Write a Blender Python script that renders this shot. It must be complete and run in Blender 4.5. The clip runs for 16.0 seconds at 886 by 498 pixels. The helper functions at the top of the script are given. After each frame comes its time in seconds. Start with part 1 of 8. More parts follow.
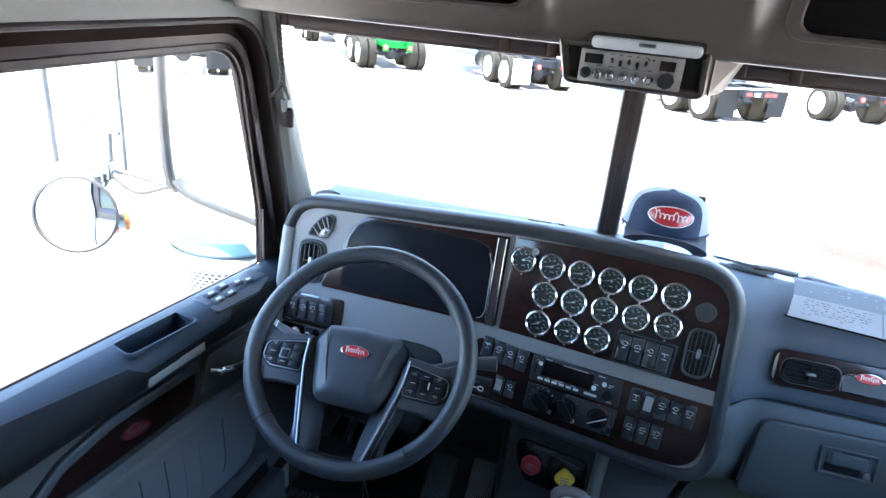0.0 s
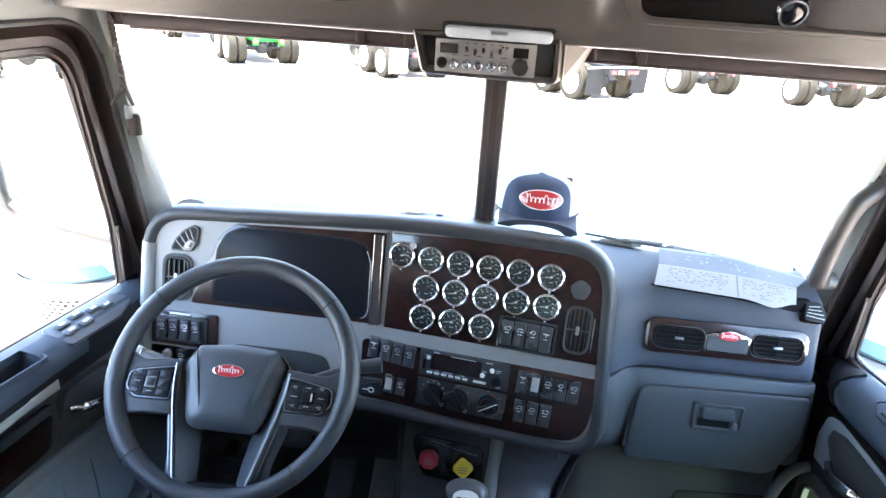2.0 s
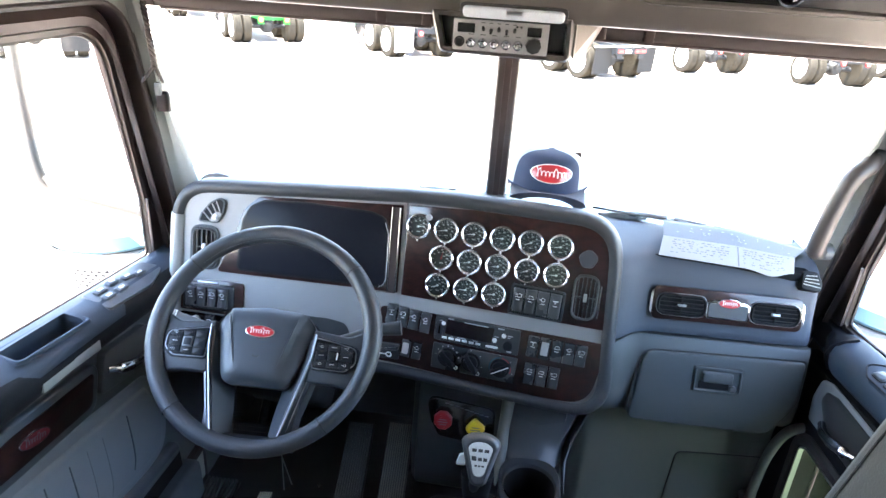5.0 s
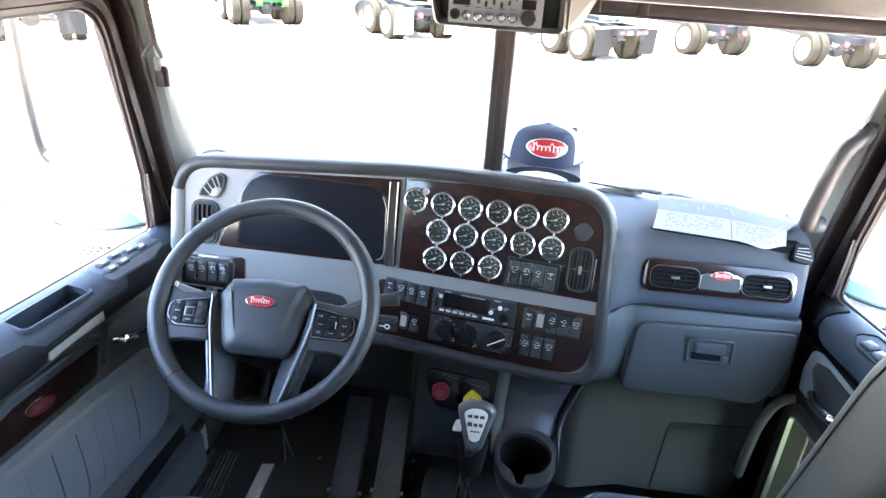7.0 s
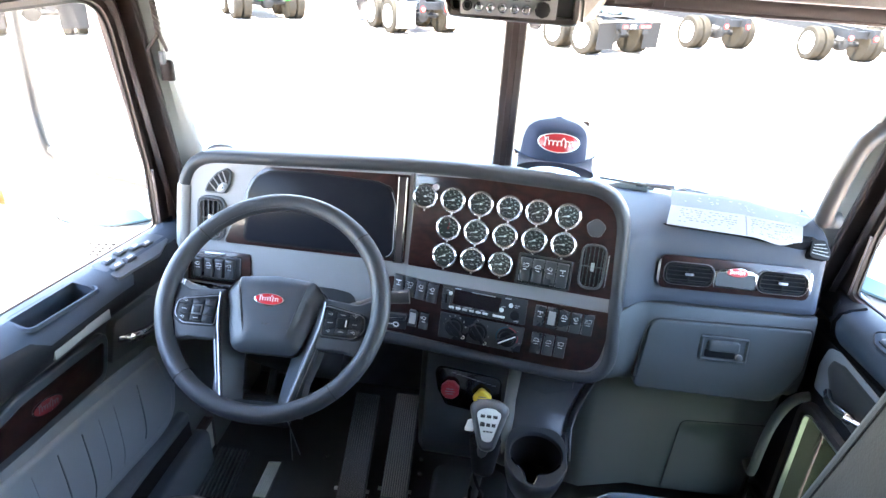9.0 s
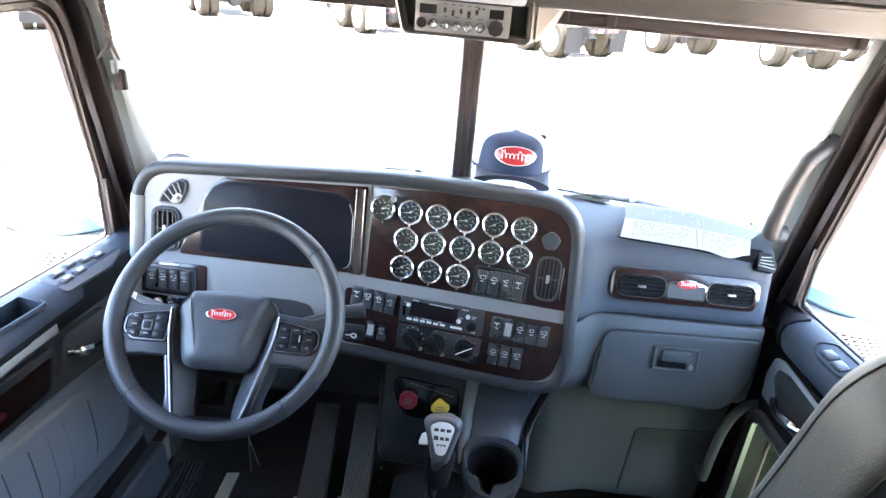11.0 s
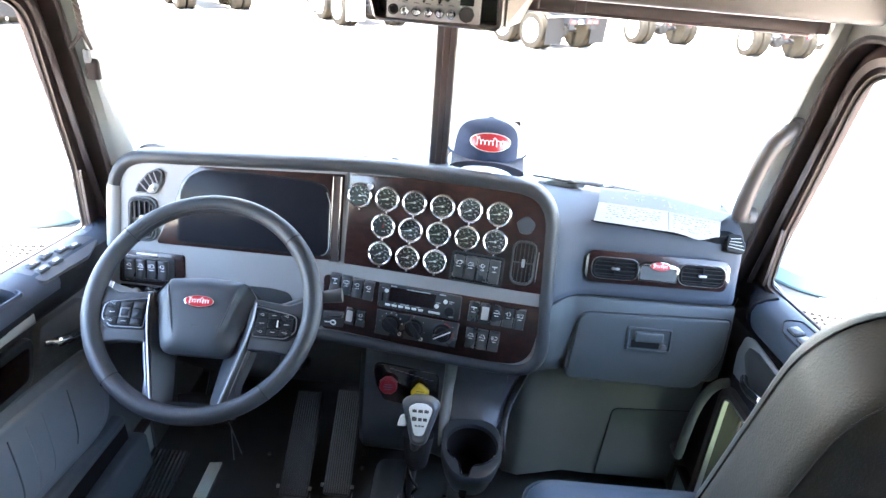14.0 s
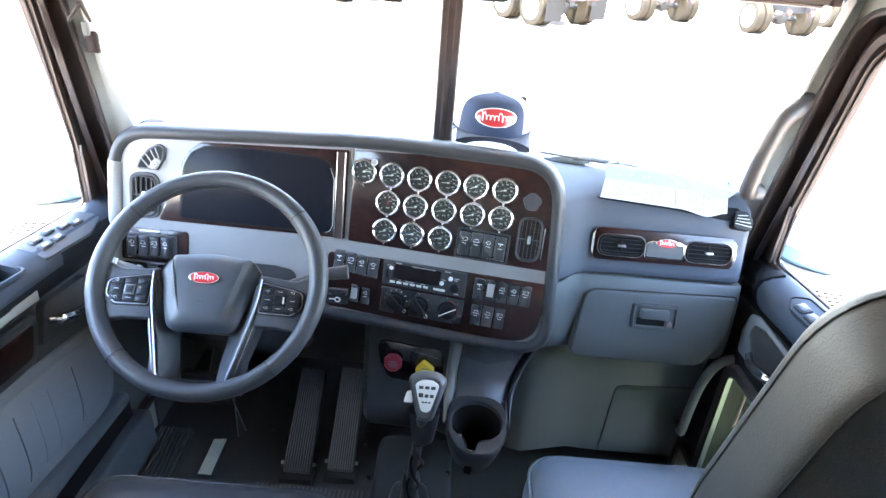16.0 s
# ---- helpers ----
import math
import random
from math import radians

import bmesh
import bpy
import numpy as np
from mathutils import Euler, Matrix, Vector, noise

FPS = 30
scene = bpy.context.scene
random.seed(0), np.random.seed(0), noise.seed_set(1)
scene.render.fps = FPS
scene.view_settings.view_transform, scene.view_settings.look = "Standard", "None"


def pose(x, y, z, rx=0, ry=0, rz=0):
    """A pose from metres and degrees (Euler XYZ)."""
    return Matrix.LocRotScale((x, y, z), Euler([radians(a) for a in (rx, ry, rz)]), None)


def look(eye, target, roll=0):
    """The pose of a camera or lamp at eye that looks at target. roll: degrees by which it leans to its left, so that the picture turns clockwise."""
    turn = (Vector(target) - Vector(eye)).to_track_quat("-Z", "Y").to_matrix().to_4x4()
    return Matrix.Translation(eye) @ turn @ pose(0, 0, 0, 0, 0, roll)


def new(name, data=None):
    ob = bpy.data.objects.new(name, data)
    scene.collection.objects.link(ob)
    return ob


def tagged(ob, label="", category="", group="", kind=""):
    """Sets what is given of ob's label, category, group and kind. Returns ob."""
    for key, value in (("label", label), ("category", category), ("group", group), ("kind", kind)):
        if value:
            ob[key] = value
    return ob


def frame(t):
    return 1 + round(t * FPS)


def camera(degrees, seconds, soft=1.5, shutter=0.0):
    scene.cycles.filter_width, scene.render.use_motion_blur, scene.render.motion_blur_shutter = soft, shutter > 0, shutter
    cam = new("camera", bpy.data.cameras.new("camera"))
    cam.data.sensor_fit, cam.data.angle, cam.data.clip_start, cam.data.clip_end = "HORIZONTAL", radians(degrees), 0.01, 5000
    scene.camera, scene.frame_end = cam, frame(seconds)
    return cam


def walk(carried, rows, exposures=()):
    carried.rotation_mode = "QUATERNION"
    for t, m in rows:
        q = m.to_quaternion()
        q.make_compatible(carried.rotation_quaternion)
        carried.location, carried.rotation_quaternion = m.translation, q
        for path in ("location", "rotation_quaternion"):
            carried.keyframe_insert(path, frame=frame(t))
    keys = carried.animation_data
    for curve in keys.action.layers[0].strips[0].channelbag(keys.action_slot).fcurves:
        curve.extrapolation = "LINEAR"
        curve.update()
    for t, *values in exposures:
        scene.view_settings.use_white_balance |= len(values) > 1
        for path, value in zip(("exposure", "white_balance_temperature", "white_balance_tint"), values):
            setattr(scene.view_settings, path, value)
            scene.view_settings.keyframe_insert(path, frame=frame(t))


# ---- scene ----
cam = camera(69.7, 16.0)
PATH = [
    (0, (-0.0231, -1.3680, 1.5955), (-0.4802, 0.4256, 0.8379), 5.38),
    (0.5, (-0.0301, -1.3580, 1.5977), (-0.2951, 0.4717, 0.8349), 5.55),
    (1, (-0.0272, -1.3490, 1.5916), (-0.2143, 0.4898, 0.8275), 5.15),
    (1.5, (-0.0071, -1.3340, 1.5942), (-0.1432, 0.5089, 0.8292), 4.84),
    (2, (0.0100, -1.3260, 1.6018), (-0.1199, 0.5189, 0.8406), 4.04),
    (2.5, (0.0102, -1.3310, 1.6098), (-0.1250, 0.5087, 0.8369), 3.84),
    (3, (0.0043, -1.3380, 1.6129), (-0.1345, 0.4923, 0.8188), 3.73),
    (3.5, (-0.0027, -1.3570, 1.6121), (-0.1346, 0.4721, 0.8139), 3.83),
    (4, (-0.0066, -1.3870, 1.6172), (-0.1454, 0.4421, 0.8202), 3.93),
    (6.5, (0.0009, -1.4240, 1.5940), (-0.1355, 0.3756, 0.7321), 4.01),
    (7, (0.0069, -1.4380, 1.5948), (-0.1295, 0.3610, 0.7318), 3.91),
    (7.5, (-0.0023, -1.4370, 1.5861), (-0.1406, 0.3629, 0.7251), 3.91),
    (8, (-0.0155, -1.4360, 1.5774), (-0.1569, 0.3628, 0.7146), 3.81),
    (10.3, (-0.0110, -1.3920, 1.6013), (-0.1491, 0.3914, 0.7066), 3.79),
    (10.5, (-0.0080, -1.3950, 1.5982), (-0.1088, 0.3982, 0.7182), 4.40),
    (11, (0.0144, -1.4080, 1.6187), (-0.0341, 0.3917, 0.7477), 5.20),
    (11.5, (0.0266, -1.4170, 1.6234), (-0.0010, 0.3833, 0.7526), 5.10),
    (12, (0.0345, -1.4250, 1.6212), (0.0340, 0.3762, 0.7519), 5.00),
    (12.5, (0.0395, -1.4320, 1.6221), (0.0501, 0.3696, 0.7538), 5.10),
    (13, (0.0375, -1.4340, 1.6221), (0.0479, 0.3637, 0.7458), 5.20),
    (13.5, (0.0383, -1.4340, 1.6141), (0.0436, 0.3624, 0.7350), 5.10),
    (14, (0.0343, -1.4330, 1.6132), (0.0374, 0.3595, 0.7261), 5.09),
    (14.5, (0.0313, -1.4300, 1.6113), (0.0382, 0.3587, 0.7165), 5.09),
    (15, (0.0252, -1.4270, 1.6074), (0.0334, 0.3466, 0.6832), 5.18),
    (15.5, (0.0190, -1.4280, 1.6016), (0.0279, 0.3375, 0.6618), 5.17),
    (16, (0.0180, -1.4260, 1.6006), (0.0318, 0.3373, 0.6568), 5.27),
]
walk(cam, [(t, look(eye, target, roll)) for t, eye, target, roll in PATH], exposures=[(0.0, 4.05, 5820, 8), (1.5, 4.64, 6450, 10), (2.5, 4.76, 6650, 11), (7.0, 5.01, 6800, 12), (12.5, 5.15, 6850, 13), (14.5, 5.16, 6850, 13), (15.0, 5.14, 6850, 13), (16.0, 5.38, 6900, 13)])

# ---- world and sun ----
SUN_AT = Vector((-0.10, -0.06, 0.99)).normalized()
world = bpy.data.worlds.new("sky")
scene.world = world
world.use_nodes = True
wn = world.node_tree.nodes
sky = wn.new("ShaderNodeTexSky")
sky.sky_type, sky.sun_disc = "NISHITA", False
sky.sun_elevation = math.asin(SUN_AT.z)
sky.sun_rotation = math.atan2(SUN_AT.x, SUN_AT.y)
wn["Background"].inputs["Strength"].default_value = 0.165
world.node_tree.links.new(sky.outputs["Color"], wn["Background"].inputs["Color"])
sun = new("sun", bpy.data.lights.new("sun", "SUN"))
sun.data.energy, sun.data.angle, sun.data.color = 3.6, radians(0.55), (1.0, 0.95, 0.88)
sun.matrix_world = look(SUN_AT * 30, (0, 0, 0))

# ---- materials ----
def material(name, base, rough=0.5, metal=0.0, vary=0.12, scale=12.0, grain=400.0, bump=0.08, coat=0.0, spec=0.5):
    """A surface with broad tonal drift, fine grain relief and a little uneven gloss."""
    m = bpy.data.materials.new(name)
    m.use_nodes = True
    n, l = m.node_tree.nodes, m.node_tree.links
    b = n["Principled BSDF"]
    b.inputs["Roughness"].default_value, b.inputs["Metallic"].default_value = rough, metal
    b.inputs["Coat Weight"].default_value, b.inputs["Coat Roughness"].default_value = coat, 0.06
    b.inputs["Specular IOR Level"].default_value = spec
    tc = n.new("ShaderNodeTexCoord")
    big, fine = n.new("ShaderNodeTexNoise"), n.new("ShaderNodeTexNoise")
    big.inputs["Scale"].default_value, big.inputs["Detail"].default_value = scale, 5.0
    fine.inputs["Scale"].default_value, fine.inputs["Detail"].default_value = grain, 3.0
    mixv = n.new("ShaderNodeMath")
    mixv.operation = "ADD"
    ramp = n.new("ShaderNodeMapRange")
    ramp.inputs["From Min"].default_value, ramp.inputs["From Max"].default_value = 0.6, 1.4
    ramp.inputs["To Min"].default_value, ramp.inputs["To Max"].default_value = 1 - vary, 1 + vary
    mul = n.new("ShaderNodeMix")
    mul.data_type, mul.blend_type = "RGBA", "MULTIPLY"
    mul.inputs["Factor"].default_value = 1.0
    mul.inputs["A"].default_value = (*base, 1)
    for tex in (big, fine):
        l.new(tc.outputs["Object"], tex.inputs["Vector"])
    l.new(big.outputs["Fac"], mixv.inputs[0])
    l.new(fine.outputs["Fac"], mixv.inputs[1])
    l.new(mixv.outputs[0], ramp.inputs["Value"])
    l.new(ramp.outputs["Result"], mul.inputs["B"])
    l.new(mul.outputs["Result"], b.inputs["Base Color"])
    rr = n.new("ShaderNodeMapRange")
    rr.inputs["To Min"].default_value, rr.inputs["To Max"].default_value = rough * 0.85, min(1, rough * 1.15)
    l.new(big.outputs["Fac"], rr.inputs["Value"])
    l.new(rr.outputs["Result"], b.inputs["Roughness"])
    if bump:
        bp = n.new("ShaderNodeBump")
        bp.inputs["Strength"].default_value, bp.inputs["Distance"].default_value = bump, 0.002
        l.new(fine.outputs["Fac"], bp.inputs["Height"])
        l.new(bp.outputs["Normal"], b.inputs["Normal"])
    return m


def wood_material():
    m = material("burl_wood", (0.05, 0.016, 0.011), 0.35, coat=0.7, bump=0.0, spec=0.15)
    m.node_tree.nodes["Principled BSDF"].inputs["Coat Roughness"].default_value = 0.10
    n, l = m.node_tree.nodes, m.node_tree.links
    tc = n.new("ShaderNodeTexCoord")
    mp = n.new("ShaderNodeMapping")
    mp.inputs["Scale"].default_value = (6, 6, 10)
    warp = n.new("ShaderNodeTexNoise")
    warp.inputs["Scale"].default_value, warp.inputs["Detail"].default_value = 3.0, 6.0
    warp.inputs["Distortion"].default_value = 1.2
    ramp = n.new("ShaderNodeValToRGB")
    ramp.color_ramp.elements[0].position, ramp.color_ramp.elements[0].color = 0.36, (0.012, 0.0048, 0.0045, 1)
    ramp.color_ramp.elements[1].position, ramp.color_ramp.elements[1].color = 0.74, (0.031, 0.0102, 0.0085, 1)
    l.new(tc.outputs["Object"], mp.inputs["Vector"])
    l.new(mp.outputs["Vector"], warp.inputs["Vector"])
    l.new(warp.outputs["Fac"], ramp.inputs["Fac"])
    l.new(ramp.outputs["Color"], n["Principled BSDF"].inputs["Base Color"])
    return m


def glass_material(name, tint=(1, 1, 1), gloss=1.0):
    m = bpy.data.materials.new(name)
    m.use_nodes = True
    n, l = m.node_tree.nodes, m.node_tree.links
    n.remove(n["Principled BSDF"])
    clear, shine, mix, edge = n.new("ShaderNodeBsdfTransparent"), n.new("ShaderNodeBsdfGlossy"), n.new("ShaderNodeMixShader"), n.new("ShaderNodeLayerWeight")
    clear.inputs["Color"].default_value = (*tint, 1)
    shine.inputs["Roughness"].default_value = 0.02
    power, scaled = n.new("ShaderNodeMath"), n.new("ShaderNodeMath")
    power.operation, scaled.operation = "POWER", "MULTIPLY_ADD"
    power.inputs[1].default_value = 5.0
    scaled.inputs[1].default_value, scaled.inputs[2].default_value = 0.9 * gloss, 0.025 * gloss
    l.new(edge.outputs["Facing"], power.inputs[0])
    l.new(power.outputs[0], scaled.inputs[0])
    l.new(scaled.outputs[0], mix.inputs["Fac"])
    l.new(clear.outputs["BSDF"], mix.inputs[1])
    l.new(shine.outputs["BSDF"], mix.inputs[2])
    l.new(mix.outputs["Shader"], n["Material Output"].inputs["Surface"])
    return m


def ground_material():
    """Pale dusty concrete yard with worn gravel patches."""
    m = material("yard", (0.33, 0.275, 0.23), 0.9, vary=0.18, scale=0.35, grain=9.0, bump=0.3, spec=0.0)
    n, l = m.node_tree.nodes, m.node_tree.links
    b = n["Principled BSDF"]
    src = b.inputs["Base Color"].links[0].from_socket
    tc = n.new("ShaderNodeTexCoord")
    total = None
    for at, size, turn in (((-9.3, 8.1), (4.6, 1.9), radians(134)), ((5.4, 8.8), (4.2, 2.1), radians(-8)), ((3.4, 7.6), (1.8, 1.0), radians(-15))):
        mp = n.new("ShaderNodeMapping")
        mp.vector_type = "TEXTURE"
        mp.inputs["Location"].default_value = (*at, 0)
        mp.inputs["Scale"].default_value = (*size, 30)
        mp.inputs["Rotation"].default_value = (0, 0, turn)
        grad = n.new("ShaderNodeTexGradient")
        grad.gradient_type = "SPHERICAL"
        l.new(tc.outputs["Object"], mp.inputs["Vector"])
        l.new(mp.outputs["Vector"], grad.inputs["Vector"])
        if total is None:
            total = grad.outputs["Fac"]
        else:
            add = n.new("ShaderNodeMath")
            add.operation = "ADD"
            l.new(total, add.inputs[0])
            l.new(grad.outputs["Fac"], add.inputs[1])
            total = add.outputs[0]
    pebbles = n.new("ShaderNodeTexNoise")
    pebbles.inputs["Scale"].default_value, pebbles.inputs["Detail"].default_value = 15.0, 12.0
    l.new(tc.outputs["Object"], pebbles.inputs["Vector"])
    gate = n.new("ShaderNodeMath")
    gate.operation = "MULTIPLY"
    l.new(total, gate.inputs[0])
    l.new(pebbles.outputs["Fac"], gate.inputs[1])
    sharp = n.new("ShaderNodeMapRange")
    sharp.inputs["From Min"].default_value, sharp.inputs["From Max"].default_value = 0.06, 0.44
    l.new(gate.outputs[0], sharp.inputs["Value"])
    mix = n.new("ShaderNodeMix")
    mix.data_type = "RGBA"
    mix.inputs["B"].default_value = (0.046, 0.036, 0.029, 1)
    l.new(sharp.outputs["Result"], mix.inputs["Factor"])
    l.new(src, mix.inputs["A"])
    l.new(mix.outputs["Result"], b.inputs["Base Color"])
    return m


M_PAD = material("dash_pad", (0.027, 0.028, 0.031), 0.5, grain=900, bump=0.12, vary=0.06, spec=0.35)
M_GREY = material("grey_vinyl", (0.09, 0.098, 0.11), 0.6, grain=800, bump=0.12, vary=0.06, spec=0.2)
M_SILVER = material("taupe_panel", (0.205, 0.198, 0.196), 0.52, grain=900, bump=0.03, vary=0.05, spec=0.3)
M_PANELDOOR = material("door_vinyl", (0.030, 0.041, 0.058), 0.58, grain=700, bump=0.14, vary=0.08, spec=0.2)
M_DOORGREY = material("door_grey_vinyl", (0.18, 0.2, 0.225), 0.5, grain=700, bump=0.12, vary=0.08)
M_WOOD = wood_material()
M_BLACK = material("black_plastic", (0.036, 0.036, 0.037), 0.4, grain=700, bump=0.06, spec=0.3)
M_GLOSS = material("gloss_black", (0.008, 0.008, 0.011), 0.12, bump=0.0, coat=0.4)
M_SCREEN = material("dark_screen", (0.0105, 0.0105, 0.0135), 0.22, bump=0.0, vary=0.02, spec=0.06)
M_LEATHER = material("black_leather", (0.025, 0.0275, 0.033), 0.50, grain=420, bump=0.30, vary=0.12)
M_HUB = material("airbag_vinyl", (0.03, 0.035, 0.044), 0.5, grain=900, bump=0.12, vary=0.05)
M_CHROME = material("chrome", (0.72, 0.73, 0.75), 0.12, metal=1.0, vary=0.04, bump=0.0)
M_SATIN = material("satin_metal", (0.45, 0.46, 0.48), 0.3, metal=1.0, vary=0.06, bump=0.0)
M_WHITE = material("white_mark", (0.75, 0.76, 0.77), 0.5, bump=0.0, vary=0.03)
M_RED = material("red_enamel", (0.42, 0.012, 0.022), 0.3, bump=0.0, vary=0.05, coat=0.4)
M_REDTAG = material("red_knob", (0.195, 0.0105, 0.0165), 0.45, bump=0.05)
M_YELLOW = material("yellow_knob", (0.65, 0.47, 0.03), 0.45, bump=0.05)
M_FACE = material("gauge_face", (0.016, 0.018, 0.018), 0.45, bump=0.0)
M_PILLAR = material("pillar_trim", (0.35, 0.36, 0.345), 0.55, grain=600, bump=0.12, vary=0.05)
M_SEAL = material("rubber_seal", (0.042, 0.033, 0.031), 0.55, grain=250, bump=0.3)
M_FRAME = material("door_frame_paint", (0.050, 0.036, 0.034), 0.38, bump=0.02, spec=0.3)
M_TAN = material("tan_strip", (0.060, 0.046, 0.039), 0.4, bump=0.03)
M_HEADER = material("overhead_vinyl", (0.08, 0.072, 0.064), 0.32, grain=700, bump=0.10, vary=0.06)
# Unseen lining, made paler to bounce light into the cab.
M_LINER = material("bounce_liner", (0.58, 0.575, 0.56), 0.85, grain=500, bump=0.3)
M_SHADE = material("shade_cloth", (0.045, 0.035, 0.033), 0.7, grain=600, bump=0.2)
M_TANSIDE = material("pod_side", (0.17, 0.145, 0.12), 0.55, bump=0.1)
M_SEATBACK = material("taupe_leather", (0.030, 0.0278, 0.0254), 0.55, grain=300, bump=0.34, vary=0.06)
M_SEATBLUE = material("blue_grey_leather", (0.085, 0.124, 0.170), 0.45, grain=260, bump=0.3, vary=0.08)
M_CARPET = material("black_mat", (0.045, 0.045, 0.046), 0.8, grain=350, bump=0.5)
M_SWITCH = material("switch_plastic", (0.027, 0.0275, 0.030), 0.28, grain=700, bump=0.05, spec=0.5)
M_PEDAL = material("pedal_rubber", (0.119, 0.112, 0.1036), 0.55, grain=300, bump=0.2)
M_DARK = material("dark_console", (0.082, 0.083, 0.085), 0.5, grain=700, bump=0.12)
M_KICK = material("kick_panel", (0.118, 0.125, 0.120), 0.45, grain=700, bump=0.1, vary=0.06)
M_NAVY = material("navy_twill", (0.012, 0.025, 0.064), 0.85, grain=900, bump=0.3)
M_MESH = material("white_net", (0.3, 0.33, 0.37), 0.8, grain=900, bump=0.4)
M_PAPER = material("paper", (0.31, 0.314, 0.322), 0.7, bump=0.02, vary=0.03)
M_INK = material("ink", (0.13, 0.135, 0.15), 0.7, bump=0.0)
M_CBFACE = material("brushed_steel", (0.42, 0.41, 0.4), 0.38, metal=0.35, bump=0.03)
M_LENS = material("lamp_lens", (0.58, 0.63, 0.68), 0.18, bump=0.05, coat=0.3)
M_REDLED = material("red_display", (0.009, 0.0045, 0.005), 0.2, bump=0.0)
M_GLASS = glass_material("window_glass", (0.97, 0.985, 0.98), 0.6)
M_MIRROR = material("mirror_silver", (0.9, 0.9, 0.9), 0.02, metal=1.0, vary=0.0, bump=0.0)
M_BLUE = material("blue_paint", (0.035, 0.082, 0.11), 0.25, bump=0.0, coat=0.5, vary=0.05)
M_ALU = material("polished_aluminium", (0.5, 0.5, 0.505), 0.25, metal=1.0, bump=0.0)
M_ORANGE = material("amber_lens", (0.5, 0.16, 0.05), 0.25, bump=0.0)
M_TYRE = material("tyre_rubber", (0.033, 0.0290, 0.0225), 0.9, grain=40, bump=0.4, vary=0.3, spec=0.03)
M_RIM = material("white_rim", (0.78, 0.78, 0.78), 0.4, bump=0.0)
M_GREEN = material("green_paint", (0.008, 0.16, 0.020), 0.45, bump=0.0, spec=0.2)
M_RAIL = material("grey_chassis", (0.026, 0.0265, 0.027), 0.6, bump=0.05, scale=3, spec=0.1)
M_TAIL = material("tail_lens", (0.4, 0.03, 0.025), 0.25, bump=0.0)
M_POLE = material("grey_bracket", (0.13, 0.122, 0.11), 0.5, bump=0.0)
M_FLAP = material("mud_flap", (0.026, 0.0250, 0.0235), 0.8, bump=0.1, scale=4, spec=0.05)
M_GROUND = ground_material()
M_MARK = material("dial_print", (0.30, 0.31, 0.32), 0.5, bump=0.0)
M_REDDARK = material("dark_red_enamel", (0.13, 0.008, 0.014), 0.3, bump=0.0, coat=0.4)
M_INLAY = material("grey_inlay", (0.07, 0.074, 0.078), 0.75, metal=0.0, spec=0.15, bump=0.04)
M_EDGE = material("satin_edge", (0.24, 0.25, 0.27), 0.32, metal=1.0, vary=0.05, bump=0.0)
# Darker copy of the paper; the back page's shading is in the colour.
M_PAGESHADE = material("shaded_paper", (0.105, 0.109, 0.115), 0.75, bump=0.03)
M_STICKER = material("sticker_paper", (0.62, 0.64, 0.62), 0.5, bump=0.0)
M_STITCH = material("stitching", (0.006, 0.006, 0.006), 0.7, bump=0.0)


# ---- building ----
def part(name, bm, mat, parent=None, label="", angle=38):
    """One mesh from world coordinates; under a thing or a part when a parent is given."""
    me = bpy.data.meshes.new(name)
    root = parent
    while root is not None and root.parent is not None:
        root = root.parent
    bmesh.ops.recalc_face_normals(bm, faces=bm.faces)
    if root is not None:
        bmesh.ops.translate(bm, verts=bm.verts, vec=-root.location)
    for f in bm.faces:
        f.smooth = True
    bm.to_mesh(me)
    bm.free()
    me.set_sharp_from_angle(angle=radians(angle))
    me.materials.append(mat)
    ob = new(name, me)
    if parent is not None:
        ob.parent = parent
    if label:
        ob["label"] = label
    return ob


def thing(name, at, label, category, group="", kind=""):
    e = new(name)
    e.location = at
    e.empty_display_size = 0.05
    return tagged(e, label, category, group, kind)


def whole(name, bm, mat, label, category="", group="", kind="", angle=38):
    return tagged(part(name, bm, mat, None, "", angle), label, category, group, kind)


def rpoly(corners, n=6):
    """A rounded polygon from corners (x, y, radius)."""
    out, k = [], len(corners)
    for i, (x, y, r) in enumerate(corners):
        p, a, b = Vector((x, y)), Vector(corners[i - 1][:2]), Vector(corners[(i + 1) % k][:2])
        da, db = (a - p).normalized(), (b - p).normalized()
        if r < 1e-6:
            out.append(p)
            continue
        half = da.angle(db) / 2
        t = min(r / math.tan(half), 0.49 * (a - p).length, 0.49 * (b - p).length)
        s, e = p + da * t, p + db * t
        for j in range(n + 1):
            f = j / n
            out.append((s * (1 - f) + p * f) * (1 - f) + (p * (1 - f) + e * f) * f)
    return out


def rect(u0, v0, u1, v1, r=0.0, n=5):
    return rpoly([(u0, v0, r), (u1, v0, r), (u1, v1, r), (u0, v1, r)], n)


def ellipse(cu, cv, a, b, n=32, tilt=0.0):
    c, s = math.cos(tilt), math.sin(tilt)
    return [Vector((cu + a * math.cos(q) * c - b * math.sin(q) * s, cv + a * math.cos(q) * s + b * math.sin(q) * c)) for q in (2 * math.pi * i / n for i in range(n))]


